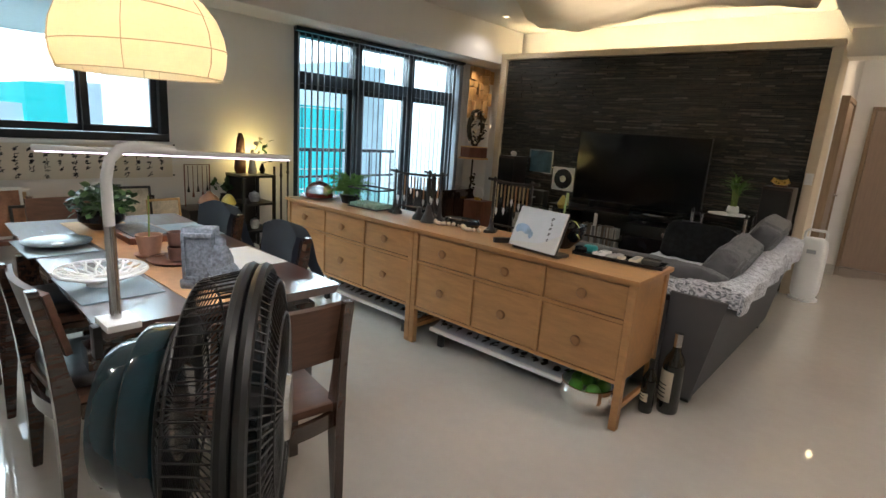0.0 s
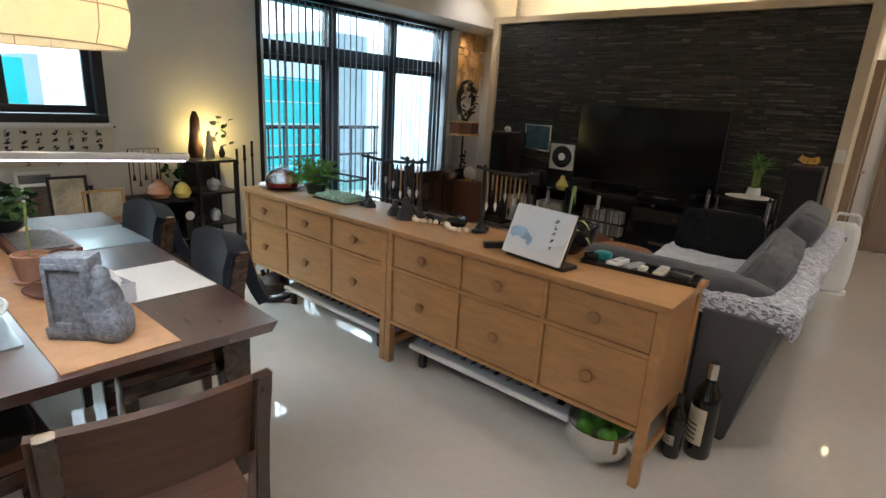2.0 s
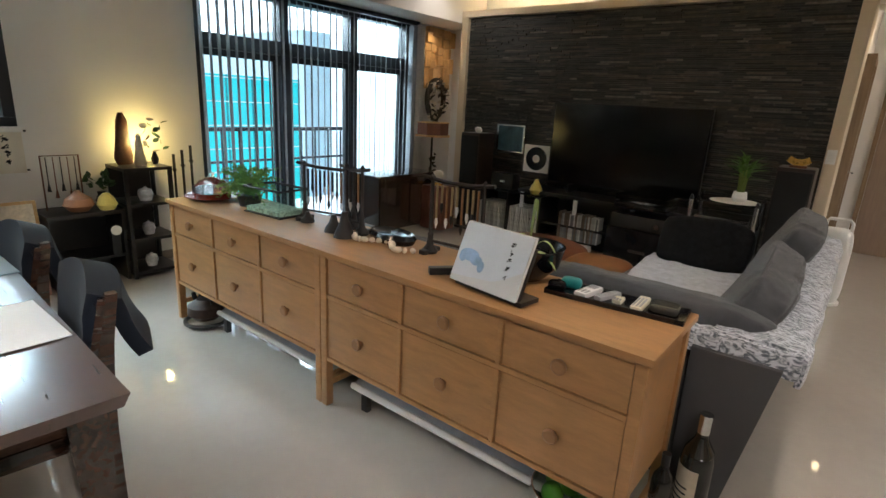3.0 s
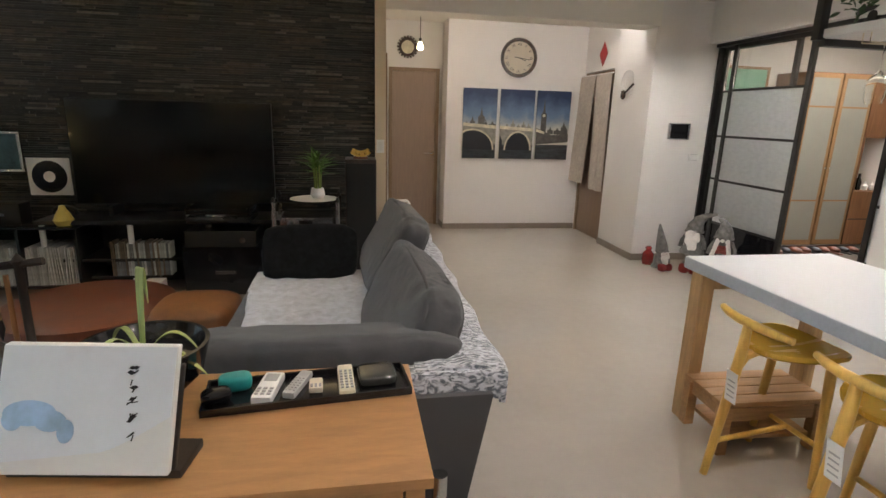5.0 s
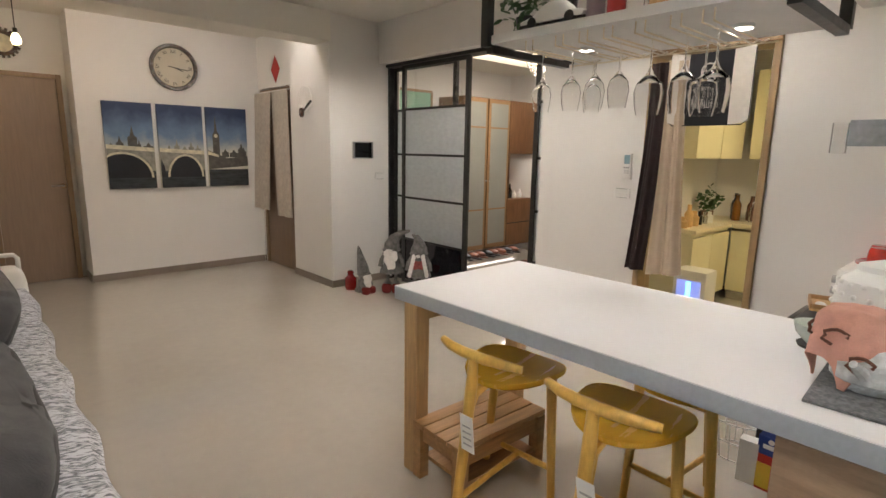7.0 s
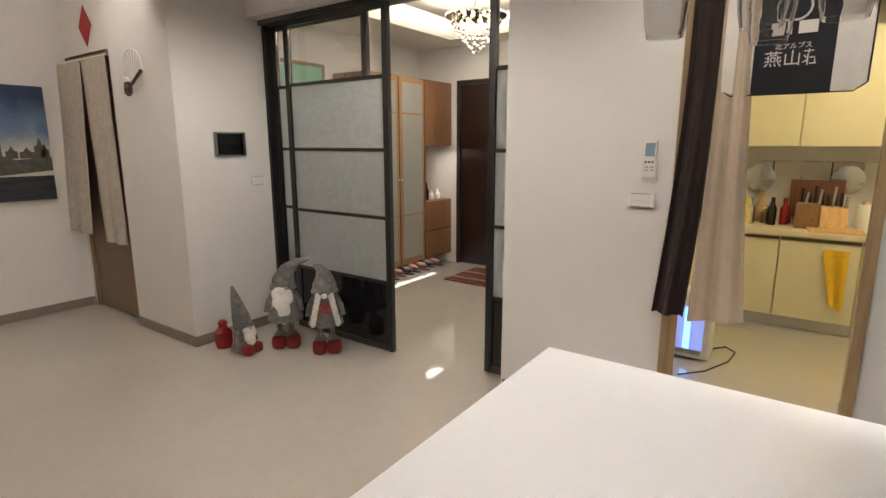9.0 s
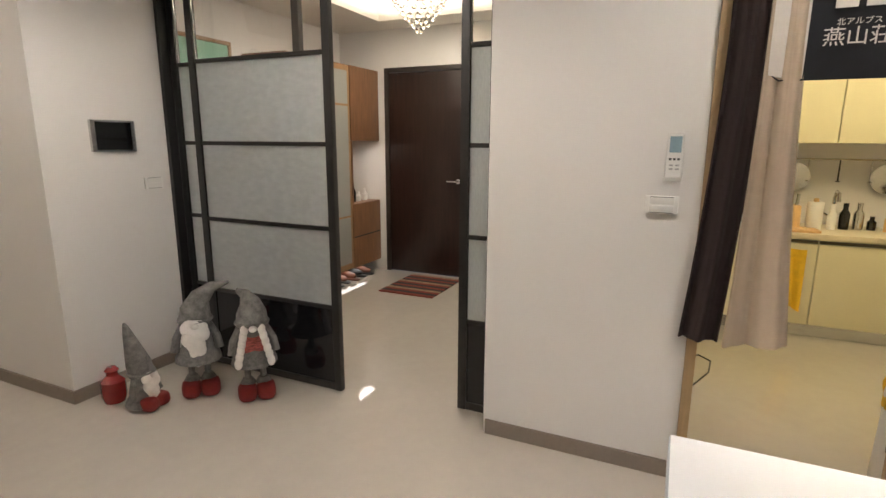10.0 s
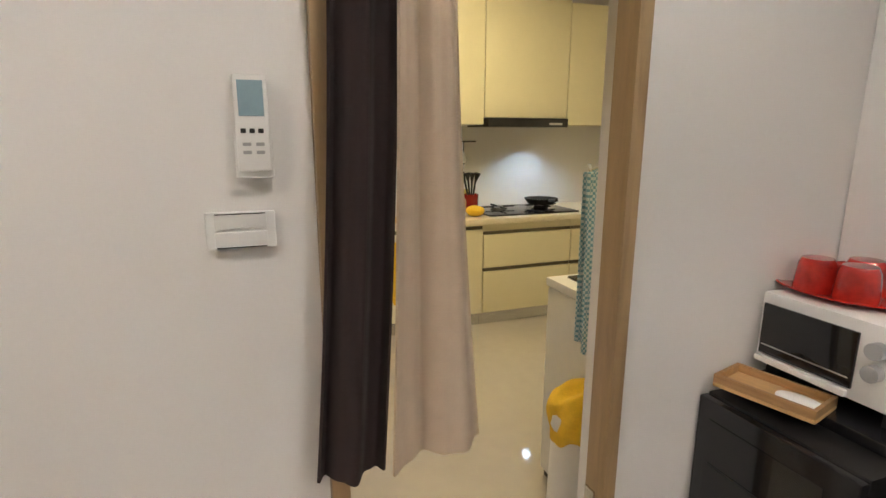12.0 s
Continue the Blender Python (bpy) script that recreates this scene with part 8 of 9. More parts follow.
part("core", lathe(bmesh.new(), [(0.013, 0), (0.017, 0), (0.017, 0.23), (0.013, 0.23)], 16), pale, roll_)
board_ = thing("chopping_board", "pale wooden chopping board lying on the worktop", "chopping board", (5.06, 3.72, 0.776), 4)
part("board", block(-0.1, -0.17, 0, 0.1, 0.17, 0.018, bev=0.005), pale, board_)
bush = thing("kitchen_herb_pot", "dark leafy herb in a pot in the kitchen corner", "plant", (4.98, 4.8, 0.776))
part("pot", lathe(bmesh.new(), [(0, 0), (0.05, 0), (0.065, 0.1), (0.055, 0.1), (0, 0.085)], 20), terra, bush)
hr = random.Random(77)
for k in range(90):
    a, q = hr.uniform(0, 6.28), hr.uniform(0, 1) ** 0.5 * 0.11
    part("leaf", round_leaf, None, bush).matrix_basis = pose(q * math.cos(a), q * math.sin(a), 0.1 + hr.uniform(0, 0.26) * (1.1 - q * 5), hr.uniform(-60, 60), hr.uniform(-70, 30), hr.uniform(0, 360))
jar_amber = material("amber_glass", (0.2, 0.08, 0.015), 0.1, coat=0.4)
jar_cols = [M["white"], gourd_y, bottle_glass, red_glass, pale, M["steel"], M["glass"]]
r = random.Random(44)
for k in range(22):
    h, q = r.uniform(0.1, 0.24), r.uniform(0.025, 0.045)
    y = 3.0 + k * 0.088 if k < 16 else 4.7
    x = 5.3 + r.uniform(-0.08, 0.12) if k < 16 else 4.2 + (k - 16) * 0.12
    if 3.55 < y < 3.9:
        continue
    single("kitchen_jar", lathe(bmesh.new(), [(0, 0), (q, 0), (q * 1.05, h * 0.6), (q * 0.5, h * 0.75), (q * 0.55, h), (0, h)], 18), jar_cols[r.randrange(7)], "kitchen jar or bottle standing on the worktop", "jar", (x, y, 0.776), 0, "jars on the worktop")
for k in range(12):
    h, q = r.uniform(0.12, 0.27), r.uniform(0.026, 0.042)
    single("kitchen_jar", lathe(bmesh.new(), [(0, 0), (q, 0), (q, h * 0.62), (q * 0.45, h * 0.78), (q * 0.42, h * 0.97), (q * 0.5, h), (0, h)], 18), (bottle_glass, M["glass"], terra, M["steel"], jar_amber)[k % 5], "tall bottle or jar in the kitchen corner", "bottle", (5.24 + 0.11 * (k % 3), 4.14 + 0.052 * k, 0.776), 0, "bottles in the kitchen corner")
tap = thing("kitchen_tap", "chrome kitchen tap over the sink", "tap", (5.42, 3.4, 0.776))
part("spout", tube(bmesh.new(), [(0, 0, 0), (0, 0, 0.22), (-0.04, 0, 0.27), (-0.12, 0, 0.26), (-0.14, 0, 0.2)], 0.012, 10), M["chrome"], tap)
part("lever", tube(bmesh.new(), [(0, 0.02, 0.08), (0, 0.1, 0.12)], 0.008, 8), M["chrome"], tap)
rail_k = thing("utensil_rail", "steel utensil rail with hanging pans and ladles", "utensil rail", (5.535, 2.88, 1.28))
part("rail", tube(bmesh.new(), [(-0.03, 0, 0), (-0.03, 1.4, 0)], 0.007, 8), M["steel"], rail_k)
for k in range(7):
    y = 0.1 + k * 0.2
    part("utensil", tube(bmesh.new(), [(-0.03, y, 0), (-0.03, y, -0.16), (-0.03, y, -0.17)], [0.005, 0.006, 0.02], 8), M["steel"] if k % 2 else M["black"], rail_k)
    if k % 3 == 0:
        part("pan_lid", lean(lathe(bmesh.new(), [(0, 0), (0.11, 0.005), (0.112, 0.015), (0, 0.03)], 26), lambda p: (-0.02 - p.z, y + p.x + 0.09, -0.14 + p.y)), M["steel"], rail_k)
yellow = material("yellow_towel", (0.75, 0.47, 0.03), 0.95, vary=0.12, scale=25, bump=0.6, bump_scale=180)
bm = bmesh.new()
sheet(bm, lambda u, v: (4.945 - 0.012 * math.sin(u * 8) - 0.01, 3.62 + 0.16 * u * (0.5 + 0.5 * v), 0.2 + 0.46 * v + 0.05 * u * (1 - v)), 14, 10, 0.006)
single("yellow_dish_towel", bm, yellow, "yellow towel hanging on a cabinet door", "towel")
single("yellow_sponge_cloth", pillow(bmesh.new(), 0, 0, 0.04, 0.09, 0.06, 0.04, 2.0, 10, 0.4), yellow, "crumpled yellow cloth on the worktop", "cloth", (5.06, 3.06, 0.776))
single("red_utensil_crock", lathe(bmesh.new(), [(0, 0), (0.05, 0), (0.055, 0.13), (0.05, 0.13), (0.045, 0.02), (0, 0.02)], 20), red_glass, "red utensil crock on the worktop", "crock", (5.3, 3.0, 0.776))
for k in range(4):
    single("black_utensil", tube(bmesh.new(), [(0, 0, 0), (0.02 * k - 0.03, 0.02 * k - 0.02, 0.2), (0.03 * k - 0.045, 0.03 * k - 0.03, 0.26)], [0.006, 0.008, 0.024], 8), M["black"], "black cooking spoon in the red crock", "spoon", (5.3, 3.0, 0.8), 0, "spoons in the crock")
ws = thing("washing_machine", "white top-loading washing machine in the kitchen", "washing machine", (3.175, 3.215, 0))
part("body", block(-0.215, -0.295, 0.03, 0.215, 0.295, 0.785, bev=0.02), M["white_matt"], ws)
part("top", block(-0.22, -0.3, 0.786, 0.22, 0.3, 0.82, bev=0.012), M["white"], ws)
part("lid", block(-0.17, -0.2, 0.821, 0.17, 0.24, 0.829, bev=0.004), M["gloss_black"], ws)
part("foot", block(0.16, 0.24, 0, 0.2, 0.28, 0.029), M["black"], ws)
bn_ = thing("white_bin", "white pedal bin with a yellow cloth over it", "bin", (3.06, 3.55, 0))
part("body", lathe(bmesh.new(), [(0, 0), (0.11, 0), (0.115, 0.02), (0.105, 0.42), (0.09, 0.45), (0, 0.45)], 30), M["white"], bn_)
part("lid", lathe(bmesh.new(), [(0.108, 0.4), (0.112, 0.41), (0.108, 0.44), (0.1, 0.452), (0.1, 0.4)], 30), M["white_matt"], bn_)
part("pedal", block(-0.14, -0.03, 0.005, -0.1, 0.03, 0.02, bev=0.004), M["black"], bn_)
bm = pillow(bmesh.new(), 0, 0, 0.44, 0.113, 0.113, 0.11, 2.6, 30, 0.16)
lean(bm, lambda p: (p.x + 0.02 * noise.noise(p * 14), p.y + 0.02 * noise.noise(p * 14 + Vector((5, 0, 0))), p.z - 0.05 * max(0, noise.noise(p * 7))))
single("yellow_cloth", bm, yellow, "yellow cloth thrown over the white bin", "cloth", (3.06, 3.55, 0))
check = bpy.data.materials.new("blue_check_cloth")
check.use_nodes = True
ck = check.node_tree.nodes.new("ShaderNodeTexChecker")
ckc = check.node_tree.nodes.new("ShaderNodeTexCoord")
check.node_tree.links.new(ckc.outputs["Object"], ck.inputs["Vector"])
ck.inputs["Scale"].default_value = 120
ck.inputs["Color1"].default_value, ck.inputs["Color2"].default_value = (0.22, 0.45, 0.58, 1), (0.68, 0.78, 0.82, 1)
check.node_tree.links.new(ck.outputs[0], check.node_tree.nodes["Principled BSDF"].inputs["Base Color"])
check.node_tree.nodes["Principled BSDF"].inputs["Roughness"].default_value = 0.95
bm = bmesh.new()
sheet(bm, lambda u, v: (3.03 + 0.055 * (u - 0.5) * (0.4 + 0.6 * (1 - v)), 3.605 + 0.03 * math.sin(u * 9) + 0.01 * v - 0.02, 0.68 + 0.55 * v + 0.04 * u * (1 - v)), 16, 12, 0.006)
single("towel_hook", tube(bmesh.new(), [(2.931, 3.595, 1.25), (2.98, 3.595, 1.25), (3.05, 3.595, 1.23), (3.06, 3.595, 1.25)], 0.006, 8), M["steel"], "small steel hook beside the kitchen doorway", "hook")
single("blue_check_towel", bm, check, "blue checked towel hanging inside the doorway", "towel")
pf_ = thing("kitchen_air_purifier", "white air purifier with a glowing blue strip", "air purifier", (4.02, 4.47, 0))
part("body", block(-0.12, -0.14, 0.01, 0.12, 0.14, 0.46, bev=0.03), M["white"], pf_)
part("light_strip", block(-0.1265, -0.018, 0.08, -0.1245, 0.018, 0.36), material("blue_light", (0.2, 0.4, 1), 0.5, emit=(0.1, 0.35, 1.0), power=6), pf_)
# added emitting panel imitates the strip's blue light spilling over the white body
part("glowing_panel", block(-0.124, -0.1, 0.075, -0.1205, 0.1, 0.37), material("blue_spill_glow", (0.5, 0.55, 0.9), 0.5, emit=(0.25, 0.35, 1.0), power=0.8), pf_)
part("grille", block(-0.124, -0.09, 0.04, -0.1205, 0.09, 0.07), grey_button, pf_)
single("power_cable", tube(bmesh.new(), [(3.6, 4.45, 0.006), (3.75, 4.32, 0.006), (4.0, 4.22, 0.006), (4.2, 4.2, 0.006), (4.28, 4.27, 0.006), (4.2, 4.33, 0.006), (4.15, 4.4, 0.006)], 0.005, 6), M["black"], "thin black cable lying on the kitchen floor", "cable")

# ---- bar ----
bar_ = thing("bar_table", "long bar table with pale stone top and wooden legs", "table", (1.16, 4.46, 0))
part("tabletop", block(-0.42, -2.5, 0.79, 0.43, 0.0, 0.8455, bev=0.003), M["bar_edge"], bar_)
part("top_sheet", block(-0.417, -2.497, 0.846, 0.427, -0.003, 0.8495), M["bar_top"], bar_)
for sx in (-0.38, 0.3):
    part("leg", block(sx - 0.035, -0.15, 0, sx + 0.035, -0.065, 0.789, bev=0.005), M["pine"], bar_)
part("cross_rail", block(-0.34, -0.13, 0.71, 0.26, -0.085, 0.788, bev=0.004), M["pine"], bar_)
cbn = thing("bar_cabinet", "brown wooden cabinet under the bar table", "cabinet", (1.16, 2.5, 0))
cab_wood = material("bar_cabinet_wood", (0.4, 0.27, 0.18), 0.45, vary=0.25, scale=4, bump=0.05, grain=(10, 1, 10))
part("body", block(-0.35, -0.5, 0.06, 0.36, 0.49, 0.785, bev=0.004), cab_wood, cbn)
part("plinth", block(-0.32, -0.48, 0, 0.34, 0.46, 0.059), M["black"], cbn)
part("drawer", block(-0.372, -0.02, 0.52, -0.351, 0.485, 0.765, bev=0.003), cab_wood, cbn)
part("door", block(-0.372, -0.02, 0.09, -0.351, 0.485, 0.51, bev=0.003), cab_wood, cbn)
part("round_sticker", tube(bmesh.new(), [(-0.373, 0.35, 0.593), (-0.3745, 0.35, 0.593)], 0.022, 20), M["white"], cbn)
st_m = M["beech"]


def stool(x, y, turn):
    """A three-legged bar stool with a T-shaped back, looking to local +x."""
    s = thing("bar_stool", "golden beech three-legged bar stool with a short back rail", "stool", (x, y, 0), turn, "stools at the bar")

    def plan(q, a):
        c, n = math.cos(a), math.sin(a)
        return Vector((0.03 + q * 0.19 * math.copysign(abs(c) ** 0.85, c), q * 0.185 * math.copysign(abs(n) ** 0.8, n) * (1 + 0.22 * c), 0))

    bm = bmesh.new()
    rings = []
    for q, z in ((0.02, 0.568), (0.9, 0.57), (0.985, 0.58), (1.0, 0.59), (0.985, 0.599), (0.93, 0.601), (0.5, 0.592), (0.02, 0.59)):
        row = []
        for k in range(44):
            p = plan(q, k / 44 * 2 * math.pi)
            row.append(bm.verts.new((p.x, p.y, z + 0.45 * p.y * p.y - 0.25 * max(0, p.x - 0.1) ** 2)))
        rings.append(row)
    for a, b in zip(rings, rings[1:]):
        bridge(bm, a, b)
    bm.faces.new(list(reversed(rings[0])))
    bm.faces.new(rings[-1])
    part("seat", bm, seat_wood, s)
    rear = [Vector((-0.295, 0, 0)), Vector((-0.235, 0, 0.38)), Vector((-0.205, 0, 0.6)), Vector((-0.2, 0, 0.7))]
    part("back_post", tube(bmesh.new(), rear, [0.016, 0.022, 0.022, 0.018], 14), st_m, s)
    part("seat_bracket", tube(bmesh.new(), [(-0.21, 0, 0.5), (-0.19, 0, 0.555), (-0.13, 0, 0.575), (0.05, 0, 0.575)], [0.014, 0.02, 0.02, 0.016], 10), st_m, s)
    mid = []
    for sy in (-1, 1):
        a, b = Vector((0.1, sy * 0.175, 0)), Vector((0.115, sy * 0.135, 0.58))
        part("leg", tube(bmesh.new(), [a, b], [0.015, 0.021], 14), st_m, s)
        mid.append(a.lerp(b, 0.33))
    part("front_rail", tube(bmesh.new(), [(0.115, -0.135, 0.55), (0.13, 0, 0.558), (0.115, 0.135, 0.55)], 0.015, 10), st_m, s)
    part("stretcher", tube(bmesh.new(), mid, 0.012, 12), st_m, s)
    part("stretcher", tube(bmesh.new(), [rear[0].lerp(rear[1], 0.42), (mid[0] + mid[1]) / 2], 0.012, 12), st_m, s)
    bm = tube(bmesh.new(), [(-0.165, -0.19, 0.702), (-0.185, -0.13, 0.706), (-0.2, -0.05, 0.708), (-0.2, 0.05, 0.708), (-0.19, 0.12, 0.71), (-0.165, 0.185, 0.712)], [0.014, 0.018, 0.02, 0.02, 0.018, 0.014], 14)
    part("back_rail", bm, st_m, s)
    tag = part("paper_tag", lean(block(-0.0012, -0.03, 0.38, 0.0012, 0.03, 0.5), lambda p: (-0.262 + 0.15 * (p.z - 0.45) + p.x, p.y - 0.045 + 0.25 * (p.z - 0.4), p.z)), M["white"], s, "white paper care tag")
    for k in range(4):
        part("print_line", lean(block(-0.0022, -0.02, 0.4 + k * 0.02, -0.0014, 0.02, 0.406 + k * 0.02), lambda p: (-0.262 + 0.15 * (p.z - 0.45) + p.x, p.y - 0.045 + 0.25 * (p.z - 0.4), p.z)), grey_button, tag)
    return s


seat_wood = material("golden_seat_veneer", (0.8, 0.47, 0.05), 0.25, vary=0.05, scale=3, bump=0.01, bump_scale=30, grain=(1.2, 6, 6), coat=0.3)
stool(0.885, 3.925, 3)
stool(0.88, 3.425, 2)
stool(1.37, 3.42, 178)
sst = thing("step_stool", "low wooden slatted step stool under the bar", "step stool", (1.0, 4.16, 0), -2)
ps = material("step_stool_wood", (0.4, 0.23, 0.1), 0.5, vary=0.25, scale=5, bump=0.06, grain=(1.2, 12, 12))
for k in range(4):
    part("slat", block(-0.27, -0.15 + k * 0.077, 0.245, 0.27, -0.08 + k * 0.077, 0.268, bev=0.004), ps, sst)
for sx in (-0.24, 0.24):
    for sy in (-0.13, 0.13):
        part("leg", block(sx - 0.025, sy - 0.025, 0, sx + 0.025, sy + 0.025, 0.244, bev=0.004), ps, sst)
    part("side_rail", block(sx - 0.012, -0.1, 0.18, sx + 0.012, 0.1, 0.235, bev=0.003), ps, sst)
part("front_rail", block(-0.21, -0.145, 0.17, 0.21, -0.12, 0.235, bev=0.003), ps, sst)
part("lower_step", block(-0.21, -0.14, 0.07, 0.21, 0.14, 0.09, bev=0.003), ps, sst)
red_p, navy_p, sun_p = material("packet_red", (0.5, 0.03, 0.02), 0.35), material("packet_blue", (0.02, 0.045, 0.22), 0.35), material("packet_yellow", (0.7, 0.45, 0.04), 0.35)
for k, (y, h, low, top) in enumerate(((3.225, 0.25, red_p, navy_p), (3.12, 0.22, M["black"], red_p), (3.3, 0.2, M["white"], M["white"]))):
    bx = thing("food_packet", ("red, yellow and blue cardboard food packet on the floor", "black and red food packet on the floor", "plain white carton on the floor")[k], "packet", (1.85, y, 0), 4 * k - 3, "food packets by the cabinet")
    part("box", block(-0.03, -0.05, 0, 0.03, 0.05, h * 0.66), low, bx)
    part("upper_band", block(-0.03, -0.05, h * 0.6601, 0.03, 0.05, h), top, bx)
    if k == 0:
        part("yellow_panel", block(-0.0312, -0.01, 0.01, -0.0304, 0.046, h * 0.5), sun_p, bx)
        part("print_bar", block(-0.0312, -0.035, h * 0.78, -0.0304, 0.03, h * 0.86), M["white"], bx)
        part("print_badge", tube(bmesh.new(), [(-0.0302, 0.0, h * 0.92), (-0.0312, 0.0, h * 0.92)], 0.012, 16), M["white"], bx)
# slate mat, cloth-covered teapot, jar and bowls at the bar's end
BT = 0.85
single("slate_mat", block(-0.19, -0.18, 0, 0.19, 0.18, 0.008, bev=0.002), granite, "dark slate mat on the bar", "mat", (1.04, 2.785, BT), 3)
white_c = M["white"]
tp = thing("blue_white_teapot", "grey-white ceramic teapot on the slate mat", "teapot", (1.04, 2.86, BT + 0.009))
part("body", lathe(bmesh.new(), [(0, 0), (0.06, 0), (0.085, 0.03), (0.085, 0.07), (0.05, 0.11), (0, 0.12)], 26), cer, tp)
part("spout", tube(bmesh.new(), [(-0.07, 0, 0.05), (-0.12, 0.02, 0.09)], [0.018, 0.01], 8), cer, tp)
pink = material("pink_towel", (0.68, 0.36, 0.29), 0.95, vary=0.1, scale=25, bump=0.6, bump_scale=180)
bm = bmesh.new()


def tea_cloth(u, v):
    """A square cloth over the teapot, its corners hanging lowest."""
    a, b = 2 * u - 1, 2 * v - 1
    q = max(abs(a), abs(b), 0.72 * math.hypot(a, b))
    far = math.hypot(a, b)
    out = 0.08 * min(1, q * 1.8) + 0.012 * max(0, q - 0.5)
    ang = math.atan2(b, a)
    fold = 1 + 0.13 * math.sin(ang * 5 + 1) * max(0, q - 0.4) * 1.7
    z = 0.205 - 0.02 * q * q - 0.215 * max(0, far - 0.5)
    return (1.06 + out * fold * math.cos(ang + 0.75), 2.9 + out * 1.12 * fold * math.sin(ang + 0.75), BT + z + 0.006 * noise.noise(Vector((u * 9, v * 9, 2))))


sheet(bm, tea_cloth, 36, 36, 0.005)
pk = thing("pink_cloth", "pink printed cloth draped over the teapot", "cloth", (0, 0, 0))
part("cloth", bm, pink, pk)
for k, (x, y, z, rz) in enumerate(((0.972, 2.93, 0.14, 75), (0.958, 2.87, 0.085, 100), (1.03, 2.985, 0.14, 20), (1.06, 2.9, 0.192, 0))):
    bm = tube(bmesh.new(), [(0.022 * math.cos(a * 0.5) * (1 + 0.4 * (a % 2)), 0.02 * math.sin(a * 0.5), 0) for a in range(10)], 0.0045, 6)
    part("printed_mark", bm, red_wood, pk).matrix_basis = pose(x, y, BT + z, 0 if k == 3 else 75, 0, -rz)
jr = thing("white_studded_jar", "white studded ceramic jar with a lid", "jar", (1.46, 2.9, BT))
part("body", lathe(bmesh.new(), [(0, 0), (0.08, 0), (0.12, 0.05), (0.135, 0.13), (0.12, 0.21), (0.08, 0.24), (0, 0.24)], 36), white_c, jr)
lid = part("lid", lathe(bmesh.new(), [(0.085, 0.242), (0.08, 0.26), (0.03, 0.275), (0, 0.276)], 30), white_c, jr)
part("knob", pillow(bmesh.new(), 0, 0, 0.295, 0.018, 0.018, 0.02, 2, 10), white_c, lid)
stud = mesh_of("stud", pillow(bmesh.new(), 0, 0, 0, 0.008, 0.008, 0.008, 2, 6), white_c)
for j in range(5):
    for k in range(18):
        a, h = (k + 0.5 * (j % 2)) / 18 * 6.283, 0.06 + j * 0.036
        q = 0.122 + 0.013 * math.sin((h - 0.02) / 0.2 * math.pi)
        part("stud", stud, None, jr).location = (q * math.cos(a), q * math.sin(a), h)
for x, y in ((1.31, 3.03),):
    bw = thing("celadon_bowl", "pale celadon tea bowl on a dark saucer", "bowl", (x, y, BT))
    part("saucer", lathe(bmesh.new(), [(0, 0), (0.05, 0), (0.055, 0.01), (0, 0.008)], 24), M["black"], bw)
    part("bowl", lathe(bmesh.new(), [(0, 0.011), (0.03, 0.011), (0.06, 0.045), (0.068, 0.075), (0.064, 0.075), (0.05, 0.035), (0, 0.02)], 28), material("celadon", (0.6, 0.68, 0.64), 0.2) if "celadon" not in bpy.data.materials else bpy.data.materials["celadon"], bw)
# hanging shelf with wine glasses
hs = thing("hanging_bar_shelf", "white shelf hung in black steel frames over the bar", "shelf", (1.16, 3.2, 0))
part("board", block(0.0, 0.0, 1.893, 0.62, 1.12, 1.93, bev=0.003), M["white_matt"], hs)
for y in (1.125, -0.04):
    for x in (0.0, 0.62):
        part("hanger", block(x - 0.02, y - 0.0, 1.885, x + 0.02, y + 0.04, 2.708, bev=0.003), M["black"], hs)
    part("cross_bar", block(0.021, y, 1.86, 0.599, y + 0.04, 1.892, bev=0.003), M["black"], hs)
part("back_rail", block(0.6, 0.0, 2.2, 0.63, 1.12, 2.22), M["black"], hs)
box_r = thing("white_shelf_box", "white ceiling-hung cupboard beside the shelf", "cupboard", (1.25, 2.3, 1.95))
part("body", block(0, 0, 0, 0.55, 0.84, 0.755, bev=0.004), M["white_matt"], box_r)
part("door_seam", block(-0.003, 0.41, 0.02, 0.0, 0.416, 0.73), grey_button, box_r)
wire = material("brass_wire", (0.75, 0.66, 0.5), 0.3, 1.0)
gr = thing("glass_rack", "brass wire rack for stemware under the shelf", "glass rack", (1.16, 3.2, 1.888))
ys = [0.22, 0.325, 0.45, 0.575, 0.68, 0.79, 0.94]
for y in ys:
    for dy in (-0.018, 0.018):
        part("wire", tube(bmesh.new(), [(0.04, y + dy, 0.004), (0.04, y + dy, -0.035), (0.5, y + dy, -0.035), (0.56, y + dy, -0.015)], 0.003, 6), wire, gr)
part("wire", tube(bmesh.new(), [(0.5, 0.15, -0.038), (0.5, 1.05, -0.038)], 0.003, 6), wire, gr)
prof = [(0.033, 0.0), (0.0335, -0.002), (0.006, -0.007), (0.0035, -0.02), (0.0035, -0.11), (0.012, -0.122), (0.035, -0.15), (0.041, -0.18), (0.036, -0.225), (0.031, -0.25), (0.0298, -0.25), (0.0347, -0.225), (0.0395, -0.18), (0.034, -0.152), (0.01, -0.127), (0, -0.125)]
stem_glass = glass("thin_stem_glass", (1, 1, 1), 0.0, 1.18)
wg = mesh_of("stemware", lathe(bmesh.new(), prof, 28), stem_glass)
big = [(r_ * 1.3 if h_ < -0.11 else r_, h_ * 1.12 if h_ < -0.11 else h_) for r_, h_ in prof]
wg_big = mesh_of("stemware", lathe(bmesh.new(), big, 32), stem_glass)
